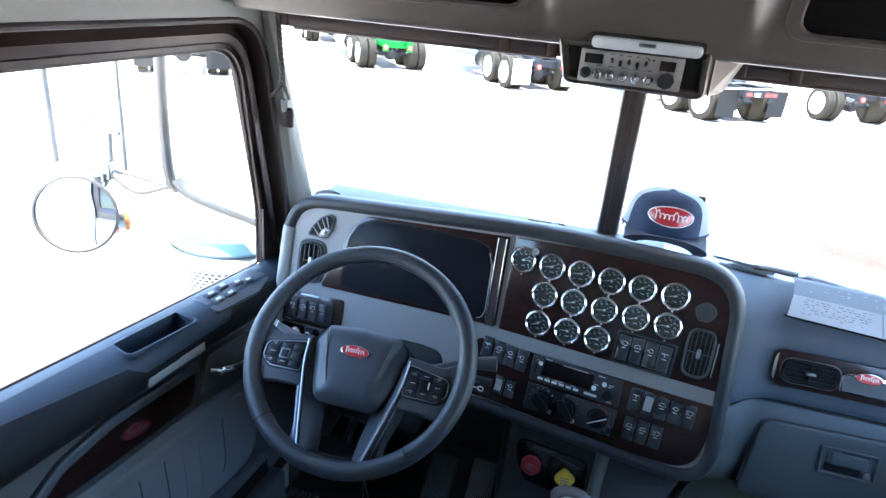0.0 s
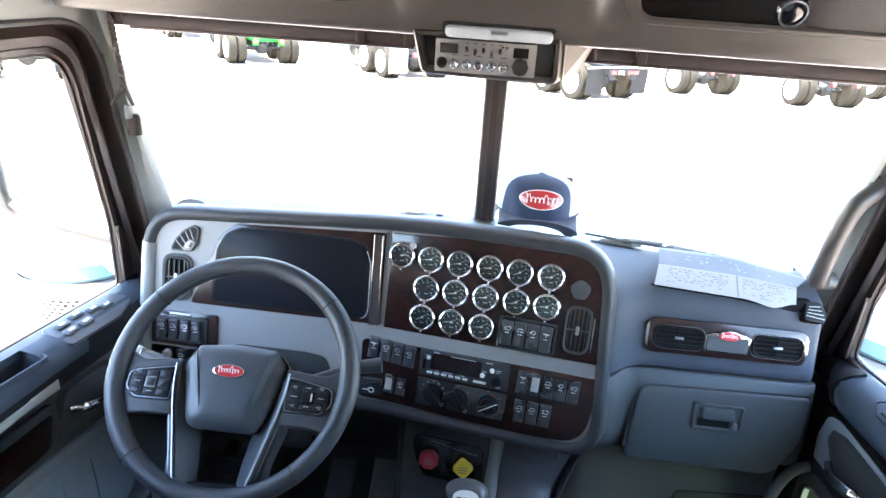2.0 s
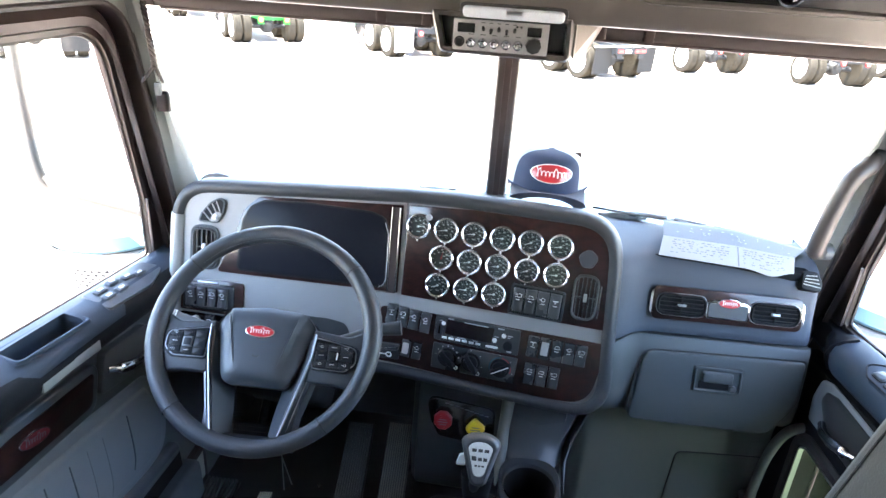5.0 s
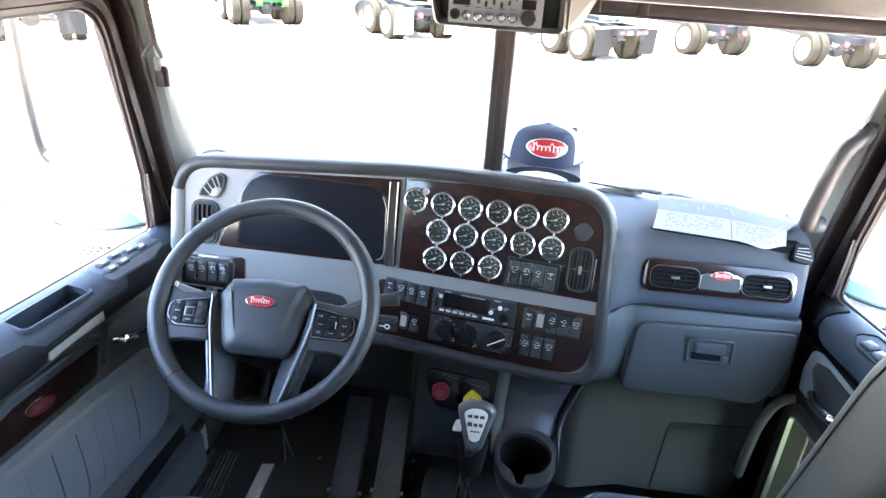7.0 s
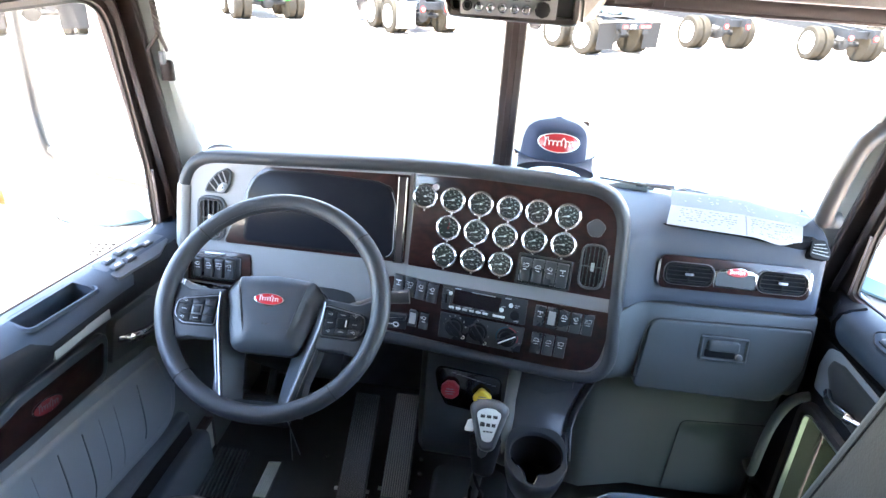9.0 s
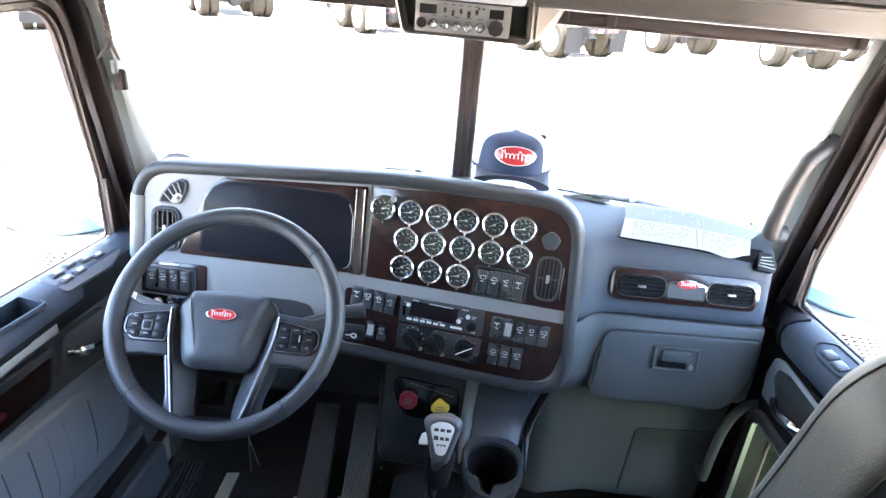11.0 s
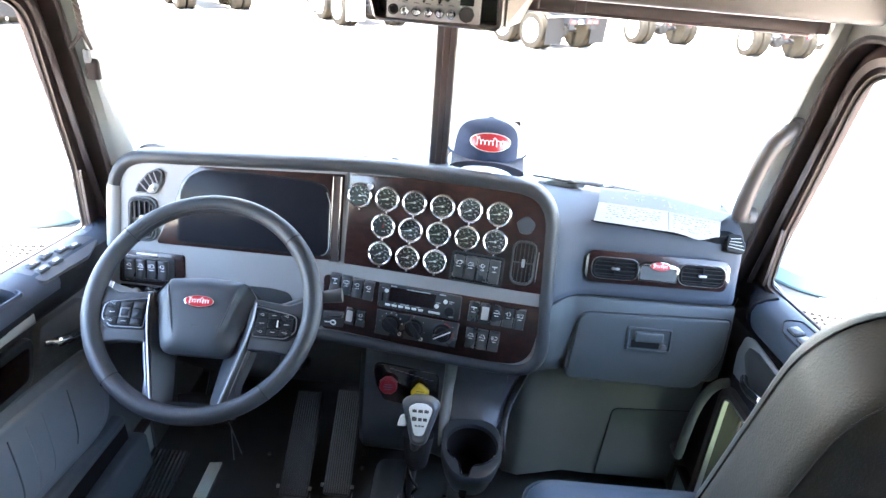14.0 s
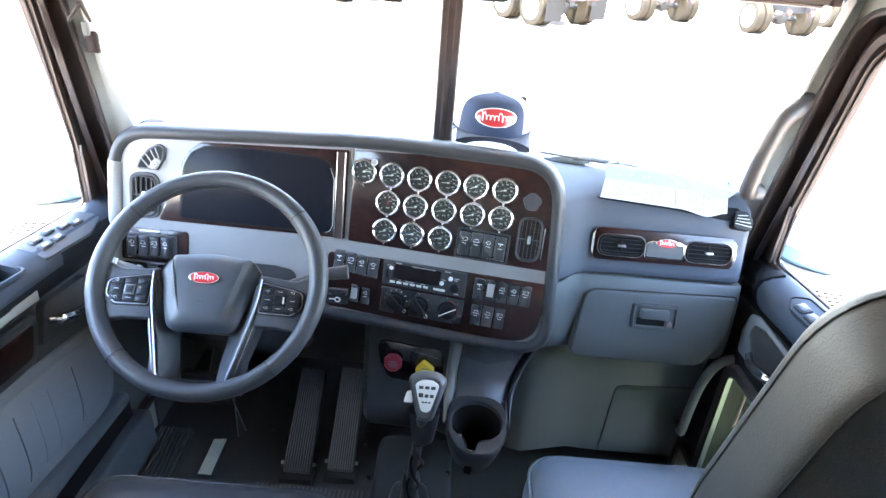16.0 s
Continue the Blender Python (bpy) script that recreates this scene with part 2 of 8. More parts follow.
def inset(pts, d):
    """The polygon moved inwards by d (outwards where d is negative)."""
    k = len(pts)
    area = sum(pts[i - 1].x * pts[i].y - pts[i].x * pts[i - 1].y for i in range(k))
    sign = 1 if area > 0 else -1
    out = []
    for i in range(k):
        a, b, c = pts[i - 1], pts[i], pts[(i + 1) % k]
        e1, e2 = (b - a), (c - b)
        if e1.length < 1e-9 or e2.length < 1e-9:
            out.append(b.copy())
            continue
        e1.normalize(), e2.normalize()
        n1, n2 = Vector((-e1.y, e1.x)) * sign, Vector((-e2.y, e2.x)) * sign
        m = n1 + n2
        if m.length < 1e-6:
            m = n1
        m.normalize()
        out.append(b + m * d / max(0.4, m.dot(n1)))
    return out


def loft(bm, loops, cyclic=True, cap0=False, cap1=False):
    rows = [[bm.verts.new(p) for p in loop] for loop in loops]
    for a, b in zip(rows, rows[1:]):
        k = len(a)
        for i in range(k if cyclic else k - 1):
            j = (i + 1) % k
            bm.faces.new((a[i], a[j], b[j], b[i]))
    if cap0:
        bm.faces.new(rows[0][::-1])
    if cap1:
        bm.faces.new(rows[-1])
    return bm


def slab(F, pts, w0, w1, b=0.0, bm=None, dish=0.0):
    """A plate of outline pts in the frame F, from depth w0 to the face w1, with an edge rounded by b."""
    bm = bm or bmesh.new()
    loops = [[F(p.x, p.y, w0) for p in pts]]
    if b > 0:
        steps = 3 if b > 0.003 else 2
        for i in range(steps + 1):
            a = i / steps * math.pi / 2
            q = inset(pts, b * (1 - math.cos(a)))
            loops.append([F(p.x, p.y, w1 - b * (1 - math.sin(a))) for p in q])
    else:
        loops.append([F(p.x, p.y, w1) for p in pts])
    return loft(bm, loops, True, True, True)


def ring(F, outer, inner, w0, w1, b=0.0, bm=None):
    """A frame between two outlines of equal count."""
    bm = bm or bmesh.new()
    o2, i2 = inset(outer, b), inset(inner, -b)
    loops = [[F(p.x, p.y, w0) for p in outer], [F(p.x, p.y, w1 - b) for p in outer], [F(p.x, p.y, w1) for p in o2],
             [F(p.x, p.y, w1) for p in i2], [F(p.x, p.y, w1 - b) for p in inner], [F(p.x, p.y, w0) for p in inner]]
    loops.append(loops[0])
    return loft(bm, loops)


def tube(path, r, n=10, closed=False, bm=None, caps=True, squash=None):
    """A round bar along a path; r is a number or one per point."""
    bm = bm or bmesh.new()
    path = [Vector(p) for p in path]
    k = len(path)
    loops, last = [], None
    for i, p in enumerate(path):
        a = path[i - 1] if (i or closed) else p
        b = path[(i + 1) % k] if (i < k - 1 or closed) else p
        t = (b - a).normalized()
        if last is None:
            u = t.orthogonal().normalized()
        else:
            u = (last - t * last.dot(t)).normalized()
        last = u
        v = t.cross(u)
        rr = r[i] if isinstance(r, (list, tuple)) else r
        loops.append([p + (u * math.cos(2 * math.pi * j / n) + v * math.sin(2 * math.pi * j / n)) * rr for j in range(n)])
    if closed:
        rows = [[bm.verts.new(p) for p in loop] for loop in loops]
        for i in range(k):
            a, b = rows[i], rows[(i + 1) % k]
            # match the start of the last ring to the first one
            off = min(range(n), key=lambda o: sum((a[j].co - b[(j + o) % n].co).length for j in range(n))) if i == k - 1 else 0
            for j in range(n):
                bm.faces.new((a[j], a[(j + 1) % n], b[(j + 1 + off) % n], b[(j + off) % n]))
        return bm
    return loft(bm, loops, True, caps, caps)


def lathe(F, cu, cv, profile, n=24, bm=None, cap0=True, cap1=True):
    """Turned about the frame's w axis at (cu, cv); profile of (radius, w)."""
    bm = bm or bmesh.new()
    loops = [[F(cu + r * math.cos(2 * math.pi * j / n), cv + r * math.sin(2 * math.pi * j / n), w) for j in range(n)] for r, w in profile]
    return loft(bm, loops, True, cap0, cap1)


def box(lo, hi, b=0.0, bm=None):
    lo, hi = Vector(lo), Vector(hi)
    f = lambda u, v, w: Vector((u, v, w))
    return slab(f, rect(lo.x, lo.y, hi.x, hi.y, b * 1.5 if b else 0.0, 3), lo.z, hi.z, b, bm)


def frame_of(origin, u, v):
    """A local frame: (u, v, w) to the world, w towards u x v."""
    o, u = Vector(origin), Vector(u).normalized()
    w = u.cross(Vector(v)).normalized()
    v = w.cross(u)
    f = lambda a, b, c=0.0: o + u * a + v * b + w * c
    return f


def curve_pts(ctrl, n=8):
    """A smooth line through control points (Catmull-Rom)."""
    c = [Vector(p) for p in ctrl]
    c = [c[0] * 2 - c[1], *c, c[-1] * 2 - c[-2]]
    out = []
    for i in range(1, len(c) - 2):
        for j in range(n):
            t = j / n
            out.append(0.5 * ((2 * c[i]) + (c[i + 1] - c[i - 1]) * t + (2 * c[i - 1] - 5 * c[i] + 4 * c[i + 1] - c[i + 2]) * t * t + (3 * c[i] - c[i - 1] - 3 * c[i + 1] + c[i + 2]) * t ** 3))
    return out + [c[-2]]


XYZ = lambda u, v, w=0.0: Vector((u, v, w))
M_TOGGLE = material("grey_toggle", (0.11, 0.115, 0.12), 0.45, bump=0.03)
M_BAND = material("mirror_rim_rubber", (0.05, 0.043, 0.038), 0.6, bump=0.03)
M_HANDLE = material("taupe_handle", (0.05, 0.044, 0.042), 0.42, grain=700, bump=0.10, vary=0.06)
M_KNOB = material("soft_knob", (0.055, 0.058, 0.064), 0.38, grain=700, bump=0.06, vary=0.05)
M_BTN = material("button_plastic", (0.010, 0.010, 0.011), 0.6, bump=0.03, spec=0.10)
M_POST = material("post_paint", (0.055, 0.044, 0.042), 0.45, bump=0.03)
M_PADGREY = material("switch_pad_vinyl", (0.058, 0.066, 0.078), 0.4, grain=700, bump=0.06)
M_CUBBY = material("storage_door", (0.006, 0.005, 0.005), 0.22, bump=0.0, spec=0.25)
M_SPOKE = material("spoke_plastic", (0.014, 0.015, 0.018), 0.38, grain=700, bump=0.05, spec=0.2)
# Darker copy of the navy twill, with the visor's shade in it.
M_VISOR = material("shaded_twill", (0.014, 0.020, 0.042), 0.85, grain=900, bump=0.3)
M_FADED = material("faded_print", (0.26, 0.27, 0.29), 0.7, bump=0.0)
M_STACK = material("grey_tube", (0.08, 0.077, 0.072), 0.3, metal=0.3, bump=0.0)
M_GLOVE = material("glove_box_vinyl", (0.062, 0.069, 0.071), 0.6, grain=800, bump=0.12, vary=0.06, spec=0.2)
M_RIMDARK = material("glossy_rim", (0.10, 0.10, 0.105), 0.2, metal=0.6, bump=0.0)
M_LOWGRIP = material("pale_grip", (0.20, 0.21, 0.195), 0.45, bump=0.05)
M_SEAMGREY = material("seam_vinyl", (0.145, 0.16, 0.18), 0.6, bump=0.05)
M_CLIP = material("red_brown_plastic", (0.016, 0.009, 0.008), 0.6, bump=0.05, spec=0.2)
M_CONSOLE = material("black_console", (0.038, 0.041, 0.047), 0.42, grain=700, bump=0.12)
M_PASSPAD = material("passenger_vinyl", (0.049, 0.056, 0.069), 0.62, grain=800, bump=0.14, vary=0.08, spec=0.15)
M_DIALMARK = material("faint_dial_print", (0.42, 0.43, 0.42), 0.5, bump=0.0)
# Near-white colour for the sunlit ribs on the driver's floor.
M_SUNPATCH = material("sun_patch_pale", (0.90, 0.90, 0.84), 0.35, bump=0.03)
# Black door vinyl, also painted where shade falls on the caps and switches.
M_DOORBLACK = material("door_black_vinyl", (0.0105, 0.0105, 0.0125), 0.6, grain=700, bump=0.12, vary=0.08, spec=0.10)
# Near-black without gloss that paints the shade of vents and the tray.
M_HOLLOW = material("hollow_shade", (0.012, 0.012, 0.013), 0.95, bump=0.0, spec=0.0)
M_PERF = material("pierced_steel", (0.55, 0.55, 0.54), 0.4, metal=0.3, bump=0.0)
M_CLEANBLUE = material("clean_blue_paint", (0.20, 0.33, 0.36), 0.3, bump=0.0, vary=0.06, coat=0.3)
# ---- the cab: floor, walls, roof, doors, windscreen ----
ROOF, REAR, HALF = 1.95, -2.35, 0.99
whole("floor", box((-HALF, REAR, -0.06), (HALF, 0.62, 0.0), 0.0), M_CARPET, "black rubber floor mat of the truck cab", "floor", kind="structure")
# Roof and rear stay out of view; their pale lining lifts the dark parts.
whole("ceiling", box((-HALF, REAR, ROOF), (HALF, 0.20, ROOF + 0.06)), M_LINER, "unseen headliner of the cab roof, pale to bounce light", "ceiling", kind="structure")
whole("wall_rear", box((-HALF, REAR - 0.06, -0.06), (HALF, REAR, ROOF + 0.06)), M_LINER, "unseen rear wall, set close and pale to bounce light", "wall", kind="structure")
whole("wall_front", box((-HALF, 0.56, -0.06), (HALF, 0.62, 0.90)), M_DARK, "dark firewall behind the dashboard", "wall", kind="structure")
# Brow drawn out beyond view to hold sky and sun off the dash.
whole("roof_front", box((-1.003, 0.07, 1.565), (1.003, 0.72, 1.70), 0.0), M_LINER, "front brow of the cab roof, extended unseen to shade the dash", "wall", kind="structure")


whole("cowl", box((-HALF, 0.20, 0.86), (HALF, 0.70, 0.925)), M_BLUE, "light blue painted cowl below the windscreen", "cowl", kind="structure")


def seal_loop():
    return rpoly([(0.345, 0.12, 0.05), (0.02, 1.488, 0.135), (-1.02, 1.488, 0.12), (-1.02, 0.12, 0.10)], 8)


def mid_loop():
    return rpoly([(0.30, 0.14, 0.05), (-0.012, 1.462, 0.125), (-0.99, 1.462, 0.11), (-0.99, 0.14, 0.10)], 8)


def window_loop(s, grow=0.0):
    """Outline of the side glass: its front edge stands upright low down and leans back above."""
    front = 0.086 if s > 0 else 0.074
    low = rpoly([(front + grow, 0.838 - grow, 0.02), (front + grow, 1.0, 0.05), (-0.004 + grow, 1.425 + grow, 0.105), (-0.93 - grow, 1.425 + grow, 0.10), (-0.93 - grow, 0.94 - grow, 0.04)], 8)
    # the corner and the bend share the points of one corner
    return low[0:9:2] + low[9:18:3] + [low[17]] + low[18:]


for s in (-1, 1):
    whole("wall_front", box((s * 0.935 - 0.076, 0.145, -0.06), (s * 0.935 + 0.076, 0.62, 0.70)), M_DARK, "dark side of the footwell", "wall", kind="structure")


def cut_hole(bm, y0, y1, z0, z1):
    """Opens a rectangle through every sheet of a side panel."""
    for co, no in (((0, y0, 0), (0, 1, 0)), ((0, y1, 0), (0, 1, 0)), ((0, 0, z0), (0, 0, 1)), ((0, 0, z1), (0, 0, 1))):
        bmesh.ops.bisect_plane(bm, geom=bm.verts[:] + bm.edges[:] + bm.faces[:], plane_co=co, plane_no=no)
    gone = []
    for f in bm.faces:
        c = f.calc_center_bounds()
        if y0 < c.y < y1 and z0 < c.z < z1:
            gone.append(f)
    bmesh.ops.delete(bm, geom=gone, context="FACES")
    return bm


PEEP = (-0.29, -0.03, 0.17, 0.55)
for s, side in ((-1, "driver"), (1, "passenger")):
    n = 1 if s < 0 else 2
    F = lambda u, v, w, s=s: Vector((s * w, u, v))
    # body side round the door opening, from the seal outwards
    bm = bmesh.new()
    seal = seal_loop()
    k = len(seal) // 4
    big = []
    corners = [Vector((0.512, -0.05)), Vector((-0.088, ROOF)), Vector((REAR, ROOF)), Vector((REAR, -0.05))]
    for i in range(len(seal)):
        big.append(corners[i // k])
    rows = [None, [bm.verts.new(F(p.x, p.y, 0.868)) for p in seal]]
    cin = [bm.verts.new(F(c.x, c.y, 0.868)) for c in corners]
    for i in range(len(seal)):
        j = (i + 1) % len(seal)
        a, b = cin[i // k], cin[j // k]
        if a is b:
            bm.faces.new((rows[1][i], rows[1][j], a))
        else:
            bm.faces.new((rows[1][i], rows[1][j], b, a))
    cout = [bm.verts.new(F(c.x, c.y, 0.99)) for c in corners]
    for i in range(4):
        j = (i + 1) % 4
        bm.faces.new((cin[i], cin[j], cout[j], cout[i]))
    wall = whole("wall_left" if s < 0 else "wall_right", bm, M_PILLAR, "light grey trim of the cab side round the door", "wall", kind="structure", angle=30)
    bm = bmesh.new()
    loft(bm, [[F(p.x, p.y, 0.868) for p in seal], [F(p.x, p.y, 0.966) for p in seal]])
    part("door_jamb", bm, M_FRAME, wall, "dark painted door jamb behind the seal")
    # Unseen gutter, added to keep direct sun off the door cap.
    part("sun_block_rail", box((min(s * 0.985, s * 1.045), -1.2, 1.455), (max(s * 0.985, s * 1.045), 0.06, 1.485), 0.006), M_BLUE, wall, "added roof gutter that keeps high sun off the door cap")
    # the woven door seal
    bm = bmesh.new()
    tube([F(p.x, p.y, 0.866) for p in inset(seal, -0.003)], 0.0065, 8, True, bm)
    part("door_seal", bm, M_SEAL, wall, "dark woven rubber seal")
    bm = bmesh.new()
    pts = inset(seal, -0.006)
    dense = []
    for i in range(len(pts)):
        a, b = pts[i], pts[(i + 1) % len(pts)]
        m = max(1, int((b - a).length / 0.006))
        dense += [a.lerp(b, j / m) for j in range(m)]
    for p, q in zip(dense, dense[1:]):
        if p.y > 0.9 and p.x > -0.9 and (s > 0 or p.y < 1.42):
            d = (q - p).normalized()
            o = Vector((-d.y, d.x))
            tube([F(p.x - o.x * 0.006, p.y - o.y * 0.006, 0.8620), F(p.x, p.y, 0.8588), F(p.x + o.x * 0.006, p.y + o.y * 0.006, 0.8620)], 0.0014, 4, False, bm)
    part("weave", bm, M_TOGGLE if s > 0 else M_SEAL, wall, "ribbed weave of the seal")

    # the door: frame, window, trim
    door = thing("door_%d" % n, (s * 0.93, -0.45, 0.12), "closed %s door with dark vinyl trim and framed side window" % side, "door", kind="structure")
    bm = bmesh.new()
    w0, w1 = window_loop(s, 0.012), mid_loop()
    so = inset(seal_loop(), 0.003)
    loft(bm, [[F(p.x, p.y, 0.965) for p in so], [F(p.x, p.y, 0.905) for p in so], [F(p.x, p.y, 0.885) for p in w1],
              [F(p.x, p.y, 0.888) for p in inset(w1, 0.018)], [F(p.x, p.y, 0.905) for p in window_loop(s, 0.034)], [F(p.x, p.y, 0.908) for p in window_loop(s, 0.026)], [F(p.x, p.y, 0.918) for p in w0], [F(p.x, p.y, 0.924) for p in w0], [F(p.x, p.y, 0.950) for p in window_loop(s, 0.046)], [F(p.x, p.y, 0.965) for p in so]])
    if s > 0:
        cut_hole(bm, *PEEP)
    part("door_shell", bm, M_FRAME, door, "dark brown painted door frame", 30)
    bm = bmesh.new()
    loft(bm, [[F(p.x, p.y, 0.917) for p in window_loop(s, 0.0135)], [F(p.x, p.y, 0.908) for p in window_loop(s, 0.0125)], [F(p.x, p.y, 0.910) for p in window_loop(s, 0.002)], [F(p.x, p.y, 0.921) for p in window_loop(s, 0.000)]])
    part("window_channel", bm, M_TAN, door, "pale tan glazing channel", 30)
    bm = bmesh.new()
    loft(bm, [[F(p.x, p.y, 0.919) for p in window_loop(s, 0.001)], [F(p.x, p.y, 0.918) for p in window_loop(s, -0.005)], [F(p.x, p.y, 0.9225) for p in window_loop(s, -0.006)]])
    part("glazing_rubber", bm, M_SEAL, door, "black glazing rubber")
    front = 0.086 if s > 0 else 0.074
    gus = rpoly([(front + 0.003, 0.835, 0.002), (front + 0.0030, 1.004, 0.010), (front + 0.020, 0.985, 0.05), (front + 0.046, 0.93, 0.03), (front + 0.050, 0.835, 0.002)], 4)
    gusset = part("corner_gusset", slab(F, gus, 0.9195, 0.9035, 0.002), M_FRAME, door, "dark filler in the lower front corner of the window")
    part("gusset_edge", tube([F(front + 0.0028, z, 0.9055) for z in (0.845, 0.92, 0.990)], 0.0010, 6), M_EDGE, gusset, "thin bright edge")
    pane = part("pane", slab(F, window_loop(s, -0.004), 0.920, 0.924), M_GLASS, door, "clear side window glass")
    pane.visible_shadow = False

for s in (-1, 1):
    bm = box((s * 0.995 - 0.004, REAR, -0.35), (s * 0.995 + 0.004, -1.04, ROOF))
    whole("wall_left" if s < 0 else "wall_right", bm, M_BLUE, "light blue painted outer side of the sleeper", "wall", kind="structure")
    bm = box((s * 0.985 - 0.004, -1.03, -0.30), (s * 0.985 + 0.004, 0.36, 0.80))
    if s > 0:
        cut_hole(bm, -0.29, -0.10, 0.17, 0.55)
    part("outer_skin", bm, M_BLUE, bpy.data.objects["door_%d" % (1 if s < 0 else 2)], "light blue painted outer door skin")

# windscreen: two flat panes in a shallow vee, with the centre post
def screen_edge(x, z):
    """Where the windscreen stands at x and height z."""
    a = abs(x) / 0.84
    return 0.395 - 0.30 * (z - 0.98) - a * 0.19


shield = thing("window_1", (0, 0.4, 0.95), "two-piece flat windscreen with a dark centre post", "windscreen", kind="structure")
for s in (-1, 1):
    bm = bmesh.new()
    quad = [(s * 0.02, 0.93), (s * 0.90, 0.93), (s * 0.90, 1.56), (s * 0.02, 1.56)]
    loft(bm, [[Vector((x, screen_edge(x, z) + d, z)) for x, z in quad] for d in (0.0, 0.006)], True, True, True)
    pane = part("pane", bm, M_GLASS, shield, "clear windscreen pane")
    pane.visible_shadow = False
bm = bmesh.new()
sect = rpoly([(-0.026, -0.012, 0.006), (0.026, -0.012, 0.006), (0.032, 0.018, 0.004), (-0.032, 0.018, 0.004)], 3)
loft(bm, [[Vector((p.x, screen_edge(0, z) + p.y, z)) for p in sect] for z in (0.93, 1.58)], True, True, True)
part("centre_post", bm, M_POST, shield, "dark brown centre post")
bm = bmesh.new()
sect = rpoly([(-0.009, -0.018, 0.003), (0.009, -0.018, 0.003), (0.009, -0.010, 0.0), (-0.009, -0.010, 0.0)], 3)
loft(bm, [[Vector((p.x, screen_edge(0, z) + p.y, z)) for p in sect] for z in (0.93, 1.58)], True, True, True)
part("post_strip", bm, M_FRAME, shield, "raised rubber strip down the post")

# A-pillar trims
for s in (-1, 1):
    bm = bmesh.new()
    loops = []
    for z in (0.90, 0.99, 1.1, 1.2, 1.3, 1.4, 1.48, 1.60):
        yg = 0.205 - 0.39 * (z - 0.99)
        ys = 0.150 - 0.245 * (z - 1.0) if z < 1.3 else 0.0765 - (z - 1.3) * 0.25
        pts = [(0.818, yg), (0.826, yg - 0.016), (0.850, ys + 0.022), (0.8655, ys + 0.004), (0.93, ys + 0.03), (0.95, yg + 0.05), (0.86, yg + 0.05), (0.822, yg + 0.012)]
        loops.append([Vector((s * x, y, z)) for x, y in pts])
    loft(bm, loops, True, True, True)
    whole("trim", bm, M_PILLAR, "light grey plastic trim of the windscreen pillar", "pillar trim", kind="structure", angle=50)

# ---- dashboard ----
SLOPE = 0.25
PL = frame_of((0, 0.03, 0.94), (1, 0, 0), (0, SLOPE, 1))
YAW = 0.12
_u = Vector((1, -YAW, 0)).normalized()
_n = Vector((YAW, 1, -SLOPE)).normalized()
PG = frame_of((-0.215, 0.03, 0.94), _u, _u.cross(_n))
FOLD = -0.215


def PS(s, v, w=0.0):
    """The folded instrument face: square to the cab beside the driver, turned to him past the fold."""
    return PL(s, v, w) if s < FOLD else PG(s - FOLD, v, w)


dash = thing("dashboard", (0, 0.2, 0.5), "truck dashboard with burl wood panels and round chrome gauges", "dashboard")


def split(pts, step=0.03):
    """Adds points along long edges, so that the outline follows the fold."""
    out = []
    for i, p in enumerate(pts):
        q = pts[(i + 1) % len(pts)]
        m = max(1, int((q - p).length / step))
        out += [p.lerp(q, j / m) for j in range(m)]
    return out


OUT = split(rpoly([(-0.822, -0.300, 0.06), (0.125, -0.334, 0.02), (0.337, -0.340, 0.10), (0.303, 0.157, 0.120), (-0.10, 0.161, 0.05), (-0.815, 0.130, 0.11)], 10))


def back(p, w, shrink, lift=0.0):
    """A point behind the face: the outline drawn in towards its middle."""
    q = p + (Vector((-0.25, -0.08)) - p) * shrink
    return PS(q.x, q.y + lift, w)


# hood and rim as one soft shell
bm = bmesh.new()
loops = []
for d, w in ((0.030, -0.004), (0.026, 0.006), (0.017, 0.0125), (0.008, 0.0125), (0.001, 0.006), (-0.006, -0.012), (-0.008, -0.04)):
    loops.append([PS(p.x, p.y, w) for p in inset(OUT, d)])
for w, sh in ((-0.09, 0.03), (-0.16, 0.08), (-0.24, 0.2)):
    loops.append([back(p, w, sh) for p in inset(OUT, -0.008)])
loft(bm, loops, True, False, True)
part("binnacle_shell", bm, M_PAD, dash, "dark padded instrument hood with rounded rim", 60)

# flank at the driver's end, below the hood; sunlight is in its pale colour
flank = [i for i, p in enumerate(OUT) if p.x < -0.770 and -0.285 < p.y < 0.050]
first = next(k for k, i in enumerate(flank) if (i - 1) % len(OUT) not in flank)
flank = flank[first:] + flank[:first]
for nm, mt, lb, prof in (("end_flank", M_LOWGRIP, "rounded end of the instrument panel, pale for sunlight", ((0.013, 0.0145), (0.007, 0.0142), (-0.0005, 0.0072), (-0.0078, -0.012), (-0.0098, -0.04), (-0.0098, -0.07), (-0.004, -0.07), (0.004, -0.01), (0.013, 0.006))),
                         ("end_step", M_SILVER, "silver step inside the flank", ((0.0325, -0.002), (0.0285, 0.0075), (0.0175, 0.0142), (0.013, 0.0142), (0.013, 0.006), (0.0325, -0.006)))):
    rings = [inset(OUT, d) for d, w in prof]
    part(nm, loft(bmesh.new(), [[PS(rings[k][i].x, rings[k][i].y, prof[k][1]) for k in range(len(prof))] for i in flank], True, True, True), mt, dash, lb, 60)

# silver face behind the wood
def beside_fold(pts, sign):
    """The part of an outline on one side of the fold."""
    out = []
    for i, p in enumerate(pts):
        q = pts[(i + 1) % len(pts)]
        if sign * (p.x - FOLD) >= 0:
            out.append(p)
        if (p.x - FOLD) * (q.x - FOLD) < 0:
            out.append(p.lerp(q, (FOLD - p.x) / (q.x - p.x)))
    return out


